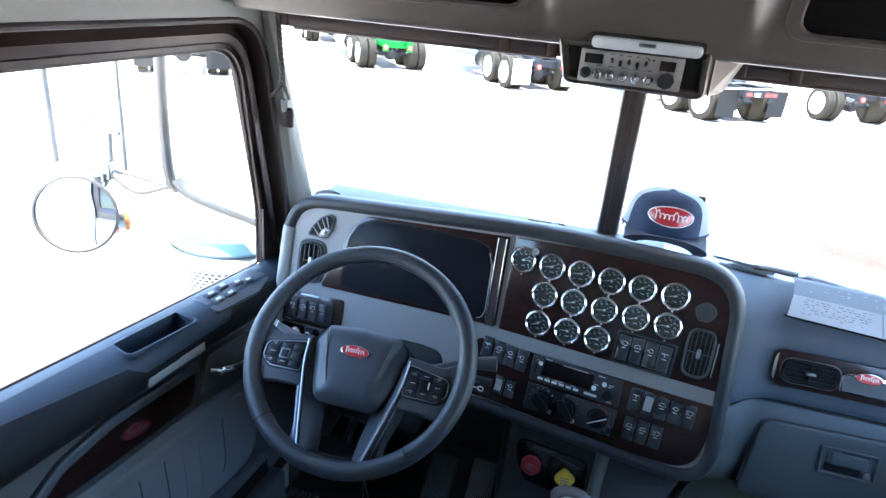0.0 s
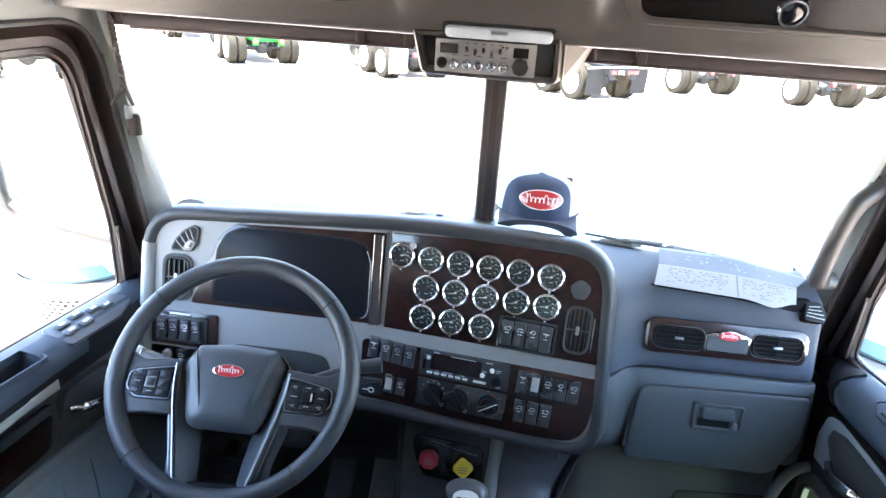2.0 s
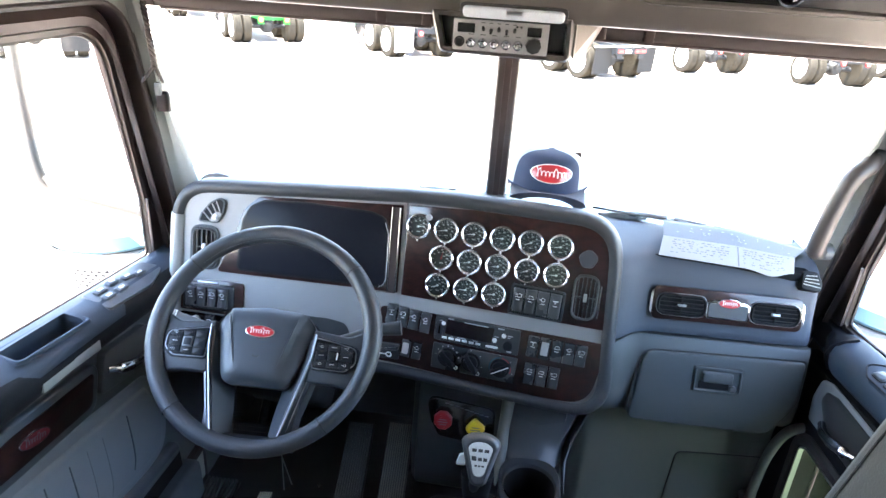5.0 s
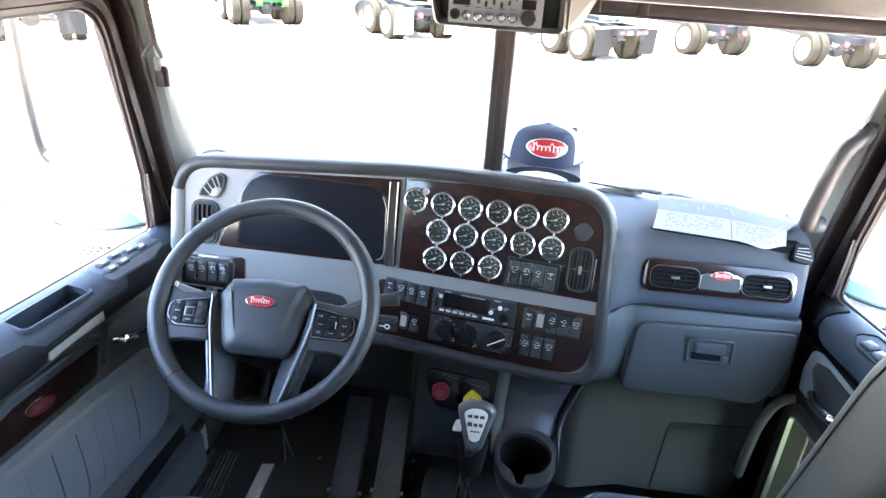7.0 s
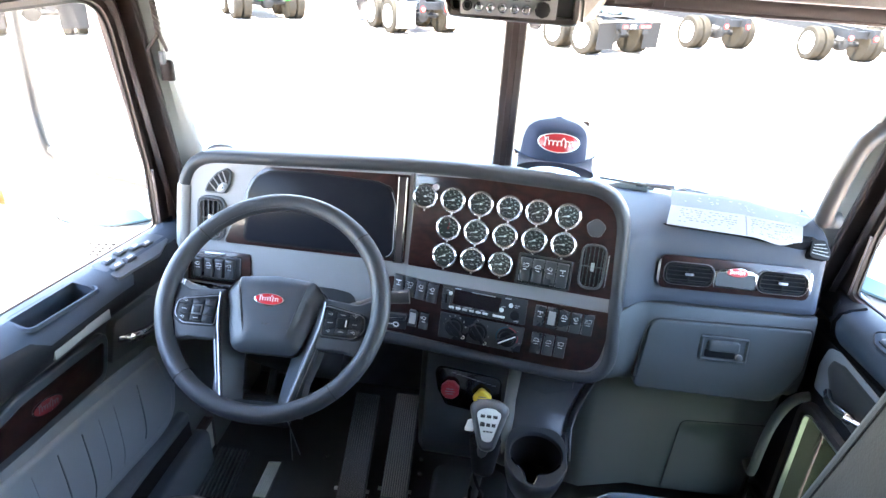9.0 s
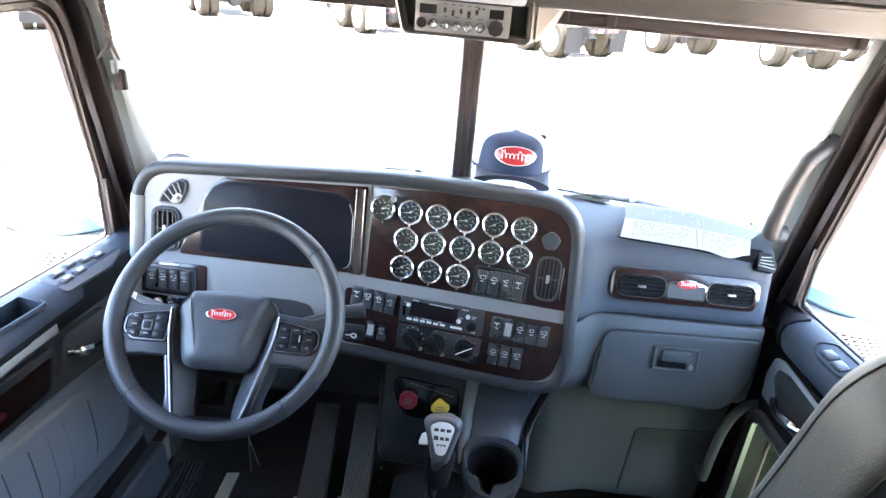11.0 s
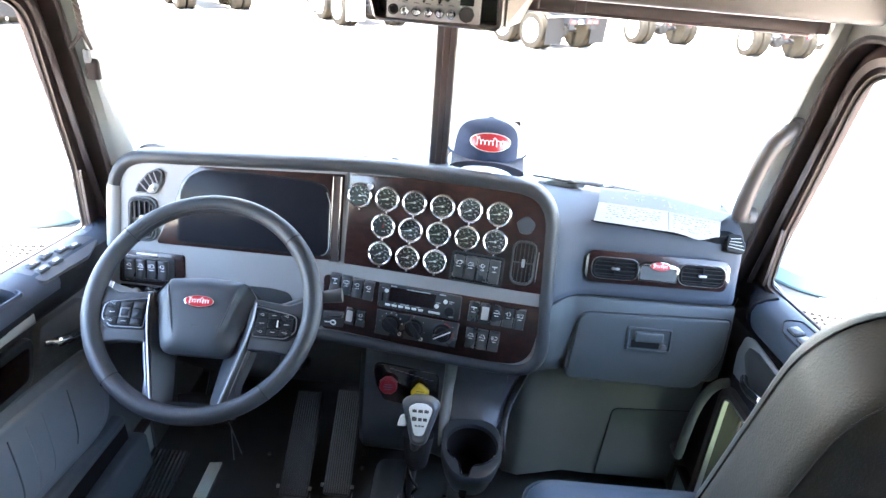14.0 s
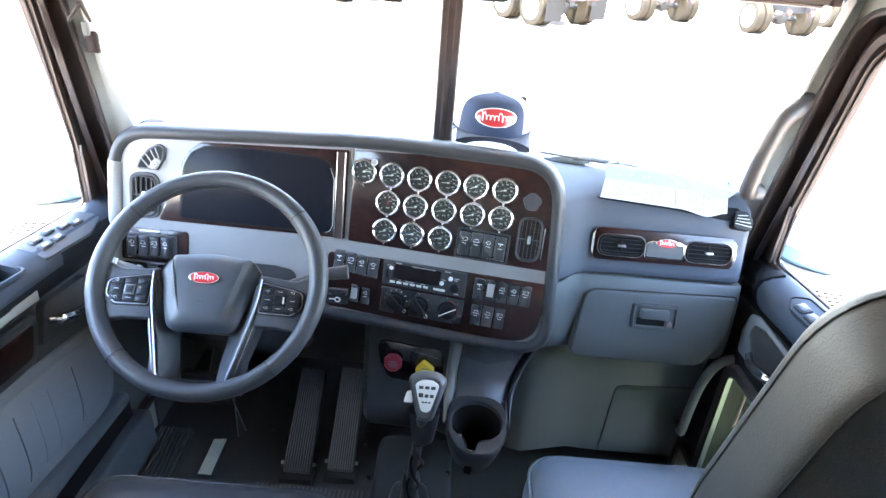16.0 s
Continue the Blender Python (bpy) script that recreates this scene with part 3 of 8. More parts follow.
for sign in (-1, 1):
    part("face_panel", slab(PL if sign < 0 else (lambda u, v, w=0.0: PG(u - FOLD, v, w)), beside_fold(inset(OUT, 0.024), sign), -0.03, -0.001), M_SILVER, dash, "taupe silver face panel", 25)


def plate(name, corners, mat, w0, w1, b, label="", F=PS, parent=None, n=8):
    return part(name, slab(F, split(rpoly(corners, n), 0.04), w0, w1, b), mat, parent or dash, label)


# wood panels
plate("wood_panel", [(-0.694, -0.096, 0.008), (-0.222, -0.102, 0.004), (-0.222, 0.121, 0.004), (-0.588, 0.108, 0.03), (-0.626, 0.074, 0.05), (-0.645, 0.02, 0.1)], M_WOOD, -0.002, 0.004, 0.001, "dark burl wood surround of the screen")
plate("wood_panel", [(-0.2095, -0.106, 0.004), (0.309, -0.112, 0.004), (0.290, 0.04, 0.1), (0.268, 0.132, 0.095), (-0.05, 0.133, 0.05), (-0.2095, 0.123, 0.004)], M_WOOD, -0.002, 0.004, 0.001, "dark burl wood gauge panel")
plate("wood_panel", [(-0.262, -0.285, 0.012), (0.02, -0.302, 0.05), (0.17, -0.307, 0.04), (0.288, -0.305, 0.085), (0.312, -0.146, 0.008), (-0.262, -0.140, 0.012)], M_WOOD, -0.002, 0.003, 0.001, "dark burl wood switch panel")
plate("wood_panel", [(-0.800, -0.205, 0.02), (-0.622, -0.212, 0.01), (-0.622, -0.122, 0.01), (-0.800, -0.122, 0.03)], M_WOOD, -0.002, 0.003, 0.001, "dark burl wood light switch panel")
plate("lower_trim", [(-0.800, -0.29, 0.03), (-0.640, -0.29, 0.02), (-0.640, -0.214, 0.01), (-0.800, -0.212, 0.02)], M_GLOSS, -0.002, 0.0025, 0.001, "black switch panel")
plate("wheel_cutout", [(-0.60, -0.278, 0.02), (-0.264, -0.283, 0.004), (-0.264, -0.238, 0.006), (-0.334, -0.235, 0.012), (-0.349, -0.198, 0.03), (-0.40, -0.190, 0.03), (-0.60, -0.188, 0.05)], M_BLACK, -0.002, 0.0015, 0.0, "black column opening")

# screen
SCREEN = [(-0.640, -0.0835, 0.014), (-0.262, -0.0895, 0.014), (-0.2535, -0.07, 0.014), (-0.2545, 0.045, 0.02), (-0.268, 0.083, 0.02), (-0.302, 0.0945, 0.02), (-0.456, 0.101, 0.1), (-0.574, 0.097, 0.02), (-0.606, 0.080, 0.02), (-0.626, 0.045, 0.03)]
SCREEN_OUT = split(rpoly(SCREEN, 8), 0.04)
part("display_surround", slab(PS, inset(SCREEN_OUT, -0.0042), 0.001, 0.0062, 0.0015), M_BTN, dash, "black screen surround")
part("display_edge", tube([PS(p.x, p.y, 0.0070) for p in SCREEN_OUT if p.x > -0.275 and p.y < 0.075], 0.0009, 5), M_EDGE, dash, "thin bright edge of the screen")
part("display", slab(PS, inset(SCREEN_OUT, 0.0006), 0.003, 0.0072, 0.001), M_SCREEN, dash, "unlit dark instrument screen")
for a, h in ((-0.2490, 0.0013), (-0.2285, 0.0018)):
    bm = slab(PS, rect(a - h, -0.104, a + h, 0.114, 0.0004, 2), 0.002, 0.0075, 0.0008)
    part("chrome_strip", bm, M_CHROME, dash, "thin upright chrome strip")
part("strip_channel", slab(PS, rect(-0.2468, -0.104, -0.2305, 0.114), 0.002, 0.0048), M_FRAME, dash, "dark channel between the chrome strips")


# gauges
def gauge(u, v, needle, ring_r=0.0315, name="gauge"):
    prof = [(ring_r + 0.001, 0.002), (ring_r + 0.001, 0.008), (ring_r - 0.001, 0.0125), (ring_r - 0.004, 0.0145), (ring_r - 0.0065, 0.012), (ring_r - 0.0068, 0.006)]
    g = part(name, lathe(PG, u, v, prof, 28, None, True, False), M_CHROME, dash, "round gauge with chrome bezel")
    part("dial", lathe(PG, u, v, [(ring_r - 0.0066, 0.0055), (ring_r - 0.0066, 0.0075)], 24), M_FACE, g, "black dial")
    bm = bmesh.new()
    for i in range(9):
        a = radians(225 - i * 33.75)
        c, s = math.cos(a), math.sin(a)
        r0, r1, h = 0.0185, 0.0225, 0.0006 if i % 2 else 0.0009
        q = [(r0, -h), (r1, -h), (r1, h), (r0, h)]
        loft(bm, [[PG(u + r * c - k * s, v + r * s + k * c, w) for r, k in q] for w in (0.0074, 0.0079)], True, False, True)
    for du, dv, lw, lh in ((-0.008, 0.0125, 0.004, 0.0030), (0.003, 0.0150, 0.005, 0.0030), (0.0125, 0.0095, 0.005, 0.0032), (0.0150, 0.000, 0.005, 0.0030), (0.0125, -0.0090, 0.005, 0.0030), (0.001, -0.0125, 0.009, 0.0022), (0.006, 0.0050, 0.007, 0.0014)):
        slab(PG, rect(u + du - lw / 2, v + dv - lh / 2, u + du + lw / 2, v + dv + lh / 2), 0.0074, 0.0079, 0, bm)
    part("scale_marks", bm, M_DIALMARK, g, "white scale marks")
    a = radians(needle)
    c, s = math.cos(a), math.sin(a)
    q = [(-0.004, -0.0011), (0.016, -0.0005), (0.016, 0.0005), (-0.004, 0.0011)]
    bm = loft(bmesh.new(), [[PG(u + r * c - k * s, v + r * s + k * c, w) for r, k in q] for w in (0.0085, 0.0093)], True, True, True)
    lathe(PG, u, v, [(0.0028, 0.0075), (0.0026, 0.0098), (0.0014, 0.0104)], 10, bm)
    part("needle", bm, M_REDTAG if needle == 80 else M_WHITE, g, "pointer")
    part("bezel_tab", box(PG(u - 0.0035, v - ring_r - 0.0040, 0.003) - Vector((0, 0.001, 0)), PG(u + 0.0035, v - ring_r + 0.002, 0.010), 0.0012), M_CHROME, g, "small tab below the bezel")
    cover = part("cover", lathe(PG, u, v, [(ring_r - 0.0069, 0.0115), (ring_r - 0.0069, 0.0119)], 24), M_GLASS, g, "clear glass cover")
    cover.visible_shadow = False
    return g


for i, (u, nd) in enumerate(zip((0.033, 0.103, 0.172, 0.242, 0.311, 0.382), (10, 190, 188, 186, 205, 192))):
    gauge(u, 0.0742, nd, 0.0315, "gauge" if i else "clock")
for u, nd in zip((0.099, 0.169, 0.240, 0.311, 0.381), (80, 195, 190, 200, 182)):
    gauge(u, 0.0046, nd)
for u, nd in zip((0.097, 0.168, 0.239), (205, 185, 188)):
    gauge(u, -0.0658, nd)
part("knurl_knob", lathe(PG, 0.057, 0.100, [(0.008, 0.003), (0.008, 0.011), (0.006, 0.013)], 16), M_SATIN, dash, "small chrome clock knob")
bm = slab(PG, rpoly([(0.425, 0.06, 0.014), (0.438, 0.034, 0.012), (0.462, 0.034, 0.012), (0.475, 0.060, 0.014), (0.450, 0.082, 0.018)], 4), 0.003, 0.009, 0.003)
part("socket_cover", bm, M_CONSOLE, dash, "dark grey socket cover")


ICON = random.Random(4)


def rocker(F, u, v, w, h, tilt=0.0, parent=None, marked=True, light=False, base=0.003):
    """One rocker switch with a tipped face and a white pictogram bar."""
    c, s = math.cos(tilt), math.sin(tilt)
    G = lambda a, b, d: F(u + a * c - b * s, v + a * s + b * c, d)
    bm = bmesh.new()
    prof = [(-h / 2, 0.004), (-h / 2 + 0.0030, 0.0135), (-h / 2 + 0.0065, 0.0138), (-h * 0.06, 0.0085), (0.0, 0.0085), (h / 2 - 0.005, 0.0125), (h / 2 - 0.001, 0.0105), (h / 2, 0.006)]
    loops = []
    for a, cut in ((-w / 2, 0.0045), (-w / 2 + 0.0010, 0.0016), (-w / 2 + 0.0030, 0), (w / 2 - 0.0030, 0), (w / 2 - 0.0010, 0.0016), (w / 2, 0.0045)):
        loops.append([G(a, b, base + d - cut) for b, d in prof] + [G(a, h / 2, base - 0.003), G(a, -h / 2, base - 0.003)])
    loft(bm, loops, True, True, True)
    sw = part("rocker_switch", bm, M_SWITCH, parent or dash, "black rocker switch with white pictogram")
    if marked and light:
        part("pictogram", slab(G, rect(-w * 0.34, -h * 0.26, w * 0.34, h * 0.36, 0.001, 2), base + 0.004, base + 0.0142), M_CBFACE, sw, "pale grey label")
    elif marked:
        bm = bmesh.new()
        Q = lambda a, b, d: G(a * 1.25, cy + (b - cy) * 1.25, base + 0.0087 + max(0.0, cy + (b - cy) * 1.25) * 0.0045 / (h / 2) + d)
        cy, kind = h * 0.20, ICON.randrange(4)
        if kind == 0:
            tube([Q(0.0036 * math.cos(e), cy + 0.0036 * math.sin(e), 0.0003) for e in (2 * math.pi * i / 12 for i in range(12))], 0.0006, 4, True, bm)
            tube([Q(-0.0065, cy, 0.0003), Q(-0.0036, cy, 0.0003)], 0.0006, 4, False, bm)
        elif kind == 1:
            for d in (-0.003, 0.0, 0.003):
                tube([Q(-0.0062, cy + d, 0.0003), Q(-0.001, cy + d, 0.0003)], 0.0005, 4, False, bm)
            tube([Q(0.0, cy - 0.004, 0.0003), Q(0.0052, cy - 0.003, 0.0003), Q(0.0058, cy + 0.003, 0.0003), Q(0.0, cy + 0.004, 0.0003)], 0.0007, 4, False, bm)
        elif kind == 2:
            tube([Q(-0.006, cy - 0.003, 0.0003), Q(-0.003, cy + 0.003, 0.0003), Q(0.003, cy + 0.003, 0.0003), Q(0.006, cy - 0.003, 0.0003)], 0.0007, 4, True, bm)
        else:
            tube([Q(-0.0055, cy + 0.002, 0.0003), Q(0.0055, cy + 0.002, 0.0003)], 0.0012, 4, False, bm)
            tube([Q(0, cy + 0.002, 0.0003), Q(0, cy - 0.004, 0.0003)], 0.0010, 4, False, bm)
        tube([Q(-0.004, cy - 0.0085, 0.0003), Q(0.004, cy - 0.0085, 0.0003)], 0.0007, 4, False, bm)
        part("pictogram", bm, M_WHITE, sw, "small white pictogram")
    return sw


def vent(F, u0, v0, u1, v1, r, nslat, upright=False, bezel=M_BLACK, parent=None, depth=0.03, name="air_vent", tab=True):
    """A louvred outlet: frame, dark throat, slats, a centre bar and a chrome tab."""
    outer, inner = rect(u0, v0, u1, v1, r, 5), rect(u0 + 0.006, v0 + 0.006, u1 - 0.006, v1 - 0.006, max(0.001, r - 0.006), 5)
    fr = part(name, ring(F, outer, inner, -0.001, 0.010, 0.003), bezel, parent or dash, "louvred air vent")
    part("throat", slab(F, inset(inner, -0.001), 0.0004, 0.0016), M_HOLLOW, fr, "dark throat")
    for i in range(nslat):
        f = (i + 0.5) / nslat
        if upright:
            a = u0 + 0.006 + (u1 - u0 - 0.012) * f
            bm = slab(F, rect(a - 0.0011, v0 + 0.006, a + 0.0011, v1 - 0.006), 0.0018, 0.0078, 0)
        else:
            b = v0 + 0.006 + (v1 - v0 - 0.012) * f
            bm = slab(F, rect(u0 + 0.006, b - 0.0011, u1 - 0.006, b + 0.0011), 0.0018, 0.0078, 0)
        part("slat", bm, M_BLACK if upright else M_BTN, fr)
    um, vm = (u0 + u1) / 2, (v0 + v1) / 2
    if upright:
        bm = slab(F, rect(u0 + 0.006, vm - 0.0012, u1 - 0.006, vm + 0.0012), 0.002, 0.0084)
    else:
        bm = slab(F, rect(um - 0.0012, v0 + 0.006, um + 0.0012, v1 - 0.006), 0.002, 0.0084)
    part("cross_bar", bm, M_BLACK if upright else M_BTN, fr)
    if tab:
        part("vent_tab", slab(F, rect(um - 0.004, vm - 0.010, um + 0.004, vm + 0.010, 0.002, 3) if upright else rect(um - 0.010, vm - 0.0028, um + 0.010, vm + 0.0028, 0.002, 3), 0.005, 0.0115, 0.002), M_SATIN, fr, "satin metal tab")
    return fr


# switch block and vent beside the gauges
part("block_rim", ring(PG, rpoly([(0.2770, -0.1075, 0.008), (0.4105, -0.1075, 0.008), (0.4115, -0.0320, 0.008), (0.2800, -0.0280, 0.008)], 4), rpoly([(0.2815, -0.1025, 0.006), (0.4065, -0.1030, 0.006), (0.4070, -0.0365, 0.006), (0.2840, -0.0325, 0.006)], 4), 0.002, 0.011, 0.001), M_RIMDARK, dash, "glossy rim of the switch block")
blk = part("switch_block", slab(PG, rpoly([(0.2815, -0.1025, 0.006), (0.4065, -0.1030, 0.006), (0.4070, -0.0365, 0.006), (0.2840, -0.0325, 0.006)], 4), 0.002, 0.009, 0.003), M_BTN, dash, "block of four black rocker switches")
for i in range(4):
    rocker(PG, 0.3000 + i * 0.0296, -0.0672 - i * 0.0010, 0.0268, 0.060, -0.03, blk, True, False, 0.009)
vent(PG, 0.4255, -0.0945, 0.4865, 0.0175, 0.026, 5, True, M_BLACK)
bm = slab(PG, rect(0.4895, -0.085, 0.4925, -0.005, 0.001, 2), 0.002, 0.008, 0.001)
part("chrome_strip", bm, M_CHROME, dash, "thin chrome strip beside the vent")

# lower panel: switches, radio, heater
for i in range(4):
    rocker(PG, -0.0115 + i * 0.0298, -0.1590 - i * 0.0029, 0.0262, 0.052, -0.06)
for i, lit in enumerate((False, True, False)):
    if i:
        rocker(PG, 0.006 + i * 0.029, -0.240 - i * 0.002, 0.0225, 0.046, -0.06, None, True, lit)
bm = slab(PG, rpoly([(-0.050, -0.282, 0.005), (0.019, -0.276, 0.005), (0.021, -0.232, 0.005), (-0.042, -0.236, 0.005)], 3), 0.001, 0.010, 0.003)
brake = part("trailer_switch", bm, M_BLACK, dash, "black flap switch")
part("flap", slab(PG, rpoly([(-0.034, -0.252, 0.004), (0.017, -0.249, 0.004), (0.019, -0.234, 0.004), (-0.030, -0.236, 0.004)], 3), 0.006, 0.024, 0.004), M_SWITCH, brake, "raised black lever flap")
bm = tube([PG(-0.008 + 0.0068 * math.cos(e), -0.2655 + 0.0055 * math.sin(e), 0.0105) for e in (2 * math.pi * q / 16 for q in range(16))], 0.0019, 5, True)
tube([PG(-0.030, -0.2665, 0.0105), PG(-0.013, -0.2655, 0.0105)], 0.0017, 5, False, bm)
part("pictogram", bm, M_WHITE, brake, "white pictogram ring and bar")
for i, lit in enumerate((False, True, False, False, False)):
    rocker(PG, 0.351 + i * 0.0292, -0.1800 - i * 0.0008, 0.0255, 0.054, -0.03, None, True, lit)
for i in range(3):
    rocker(PG, 0.3515 + i * 0.0298, -0.2505 - i * 0.0003, 0.0255, 0.054, -0.03)

RD = lambda u, v, w=0.0: PG(0.1037 + u, -0.2042 + v - u * 0.027, w)
radio = part("radio", slab(RD, rect(0.0, 0.0, 0.214, 0.0640, 0.003, 2), 0.001, 0.010, 0.002), M_BLACK, dash, "black radio with dark display")
part("radio_cheek", slab(RD, rpoly([(0.003, 0.004, 0.002), (0.020, 0.004, 0.002), (0.026, 0.060, 0.002), (0.003, 0.060, 0.002)], 2), 0.008, 0.0122, 0.001), M_SWITCH, radio, "raised cheek")
part("radio_display", slab(RD, rpoly([(0.027, 0.019, 0.003), (0.146, 0.019, 0.003), (0.150, 0.058, 0.004), (0.031, 0.058, 0.004)], 3), 0.008, 0.0108), M_REDLED, radio, "dark red display")
for i in range(7):
    a, w = (0.021 + i * 0.0172, 0.0125) if i < 6 else (0.133, 0.030)
    part("preset_button", slab(RD, rect(a, 0.0075, a + w, 0.0130, 0.001, 2), 0.008, 0.0128, 0.001), M_STICKER, radio, "small pale button")
for a, b, r in ((0.0215, 0.0465, 0.0052), (0.1745, 0.0440, 0.0056), (0.1530, 0.0285, 0.0056)):
    part("radio_button", lathe(RD, a, b, [(r, 0.008), (r, 0.0128), (r - 0.001, 0.0136)], 16), M_STICKER, radio, "round pale button")
part("tuning_knob", lathe(RD, 0.1870, 0.0225, [(0.0125, 0.008), (0.0118, 0.021), (0.0095, 0.023)], 20), M_BTN, radio, "round black knob")
part("card_slot", slab(RD, rect(0.0095, 0.018, 0.0150, 0.042, 0.001, 2), 0.010, 0.0130), M_GLOSS, radio, "dark slot")
bm = bmesh.new()
for a, b, lw, lh in ((0.032, 0.0595, 0.015, 0.0024), (0.074, 0.0575, 0.060, 0.0014), (0.158, 0.0590, 0.016, 0.0024), (0.184, 0.0450, 0.012, 0.0018), (0.184, 0.0405, 0.008, 0.0014), (0.152, 0.0372, 0.010, 0.0014), (0.044, 0.0158, 0.004, 0.0014), (0.060, 0.0158, 0.022, 0.0014), (0.100, 0.0158, 0.012, 0.0014), (0.186, 0.0050, 0.012, 0.0030), (0.010, 0.0520, 0.009, 0.0014)):
    slab(RD, rect(a, b, a + lw, b + lh), 0.008, 0.0126, 0, bm)
tagged(part("lettering", bm, M_MARK, radio, "small pale lettering bars"), kind="stuff")

heater = part("heater_control", slab(RD, rpoly([(0.0, -0.0745, 0.003), (0.212, -0.0745, 0.003), (0.2155, -0.0075, 0.003), (0.001, -0.0075, 0.003)], 3), 0.001, 0.009, 0.002), M_SWITCH, dash, "black heater panel with three knobs")
for i, (a, ang) in enumerate(((0.040, -42), (0.101, -52), (0.175, 32))):
    b = -0.0405
    k = part("heater_knob", lathe(RD, a, b, [(0.0245, 0.008), (0.0235, 0.012), (0.019, 0.013), (0.0175, 0.020), (0.014, 0.022)], 28), M_BTN, heater, "round black heater knob")
    c, q_ = math.cos(radians(ang)), math.sin(radians(ang))
    q = [(-0.0235, -0.0060), (0.012, -0.0078), (0.0300, -0.0036), (0.0300, 0.0036), (0.012, 0.0078), (-0.0235, 0.0060)]
    part("grip", loft(bmesh.new(), [[RD(a + x * c * f - y * q_ * f, b + x * q_ * f + y * c * f, w) for x, y in q] for w, f in ((0.012, 1), (0.027, 0.95), (0.0295, 0.8))], True, True, True), M_BTN, k, "raised grip bar")
    if i == 2:
        q = [(-0.022, -0.0011), (0.026, -0.0011), (0.026, 0.0011), (-0.022, 0.0011)]
        part("pointer_line", loft(bmesh.new(), [[RD(a + x * c - y * q_, b + x * q_ + y * c, w) for x, y in q] for w in (0.0297, 0.0303)], True, True, True), M_WHITE, k, "white line")
    else:
        e = Vector((0.0335 * c, 0.0335 * q_))
        part("pointer_disc", lathe(RD, a + e.x, b + e.y, [(0.0052, 0.008), (0.0052, 0.0100), (0.004, 0.0108)], 14), M_STICKER, k, "white ringed symbol")
        part("disc_core", lathe(RD, a + e.x, b + e.y, [(0.0026, 0.0106), (0.0026, 0.0112)], 10), M_BLACK, k)
    bm = bmesh.new()
    for j in range(7 if i == 0 else 3):
        e = radians(172 - j * 27) if i == 0 else radians(95 - j * 55)
        r_ = 0.0295 if i < 2 else 0.0330
        slab(RD, ellipse(a + r_ * math.cos(e), b + r_ * math.sin(e), 0.0011 + 0.00025 * j * (i == 0), 0.0013 + 0.0002 * j * (i == 0), 8, e), 0.008, 0.0097, 0, bm)
    part("dial_marks", bm, M_MARK, k, "pale marks")
for a0, a1, mt, nm in ((95, 200, M_BLUE, "blue cold arc"), (-20, 85, M_REDTAG, "red hot arc")):
    pts = [RD(0.175 + 0.0268 * math.cos(radians(a0 + (a1 - a0) * i / 12)), -0.0405 + 0.0268 * math.sin(radians(a0 + (a1 - a0) * i / 12)), 0.0094) for i in range(13)]
    part("temperature_arc", tube(pts, 0.0013, 5), mt, heater, nm)

# driver's outer end: round vent, louvre, light switches
fan_out = rpoly([(-0.748, 0.030, 0.008), (-0.737, 0.055, 0.02), (-0.715, 0.082, 0.02), (-0.690, 0.096, 0.012), (-0.674, 0.088, 0.012), (-0.679, 0.056, 0.02), (-0.694, 0.029, 0.014)], 6)
fan = part("demister_vent", slab(PL, fan_out, 0.000, 0.0075, 0.002), M_INLAY, dash, "grey demister vent with slanted dark slots")
part("throat", slab(PL, inset(fan_out, 0.0045), 0.005, 0.0080), M_BTN, fan, "dark throat")
for a0, a1, b0, b1 in ((-0.7330, 0.0575, -0.7130, 0.0360), (-0.7215, 0.0690, -0.7060, 0.0480), (-0.7090, 0.0790, -0.6970, 0.0560), (-0.6975, 0.0855, -0.6880, 0.0600)):
    part("slat", tube([PL(a0, a1, 0.0085), PL(b0, b1, 0.0085)], 0.0016, 5), M_SILVER, fan, "pale slat")
part("vent_disc", slab(PL, rpoly([(-0.716, 0.032, 0.006), (-0.691, 0.034, 0.012), (-0.682, 0.056, 0.010), (-0.697, 0.060, 0.010), (-0.708, 0.050, 0.010)], 5), 0.006, 0.0100, 0.002), M_SILVER, fan, "pale hub of the vent")
part("vent_screw", lathe(PL, -0.6972, 0.0455, [(0.0062, 0.009), (0.0062, 0.0125), (0.0045, 0.0135)], 14), M_SATIN, fan, "round vent knob")
part("screw_core", lathe(PL, -0.6972, 0.0455, [(0.0026, 0.013), (0.0026, 0.0142)], 10), M_BLACK, fan)
LV = lambda u, v, w=0.0: PL(u, v, w + 0.001)
lv_out = rect(-0.766, -0.094, -0.690, 0.022, 0.030, 6)
part("vent_bezel", ring(PL, lv_out, inset(lv_out, 0.0065), 0.0, 0.0062, 0.002), M_INLAY, dash, "satin grey ring round the louvre")
vent(LV, -0.7595, -0.0875, -0.6965, 0.0155, 0.022, 4, True, M_BLACK)
part("block_rim", ring(PL, rect(-0.7805, -0.2005, -0.6455, -0.1315, 0.008, 4), rect(-0.778, -0.198, -0.648, -0.134, 0.006, 4), 0.001, 0.010, 0.001), M_RIMDARK, dash, "glossy rim of the switch block")
lblk = part("switch_block", slab(PL, rect(-0.778, -0.198, -0.648, -0.134, 0.006, 4), 0.001, 0.008, 0.003), M_BLACK, dash, "block of four light switches")
for i in range(4):
    rocker(PL, -0.757 + i * 0.028, -0.1655, 0.0245, 0.052, 0, lblk, True, False, 0.008)
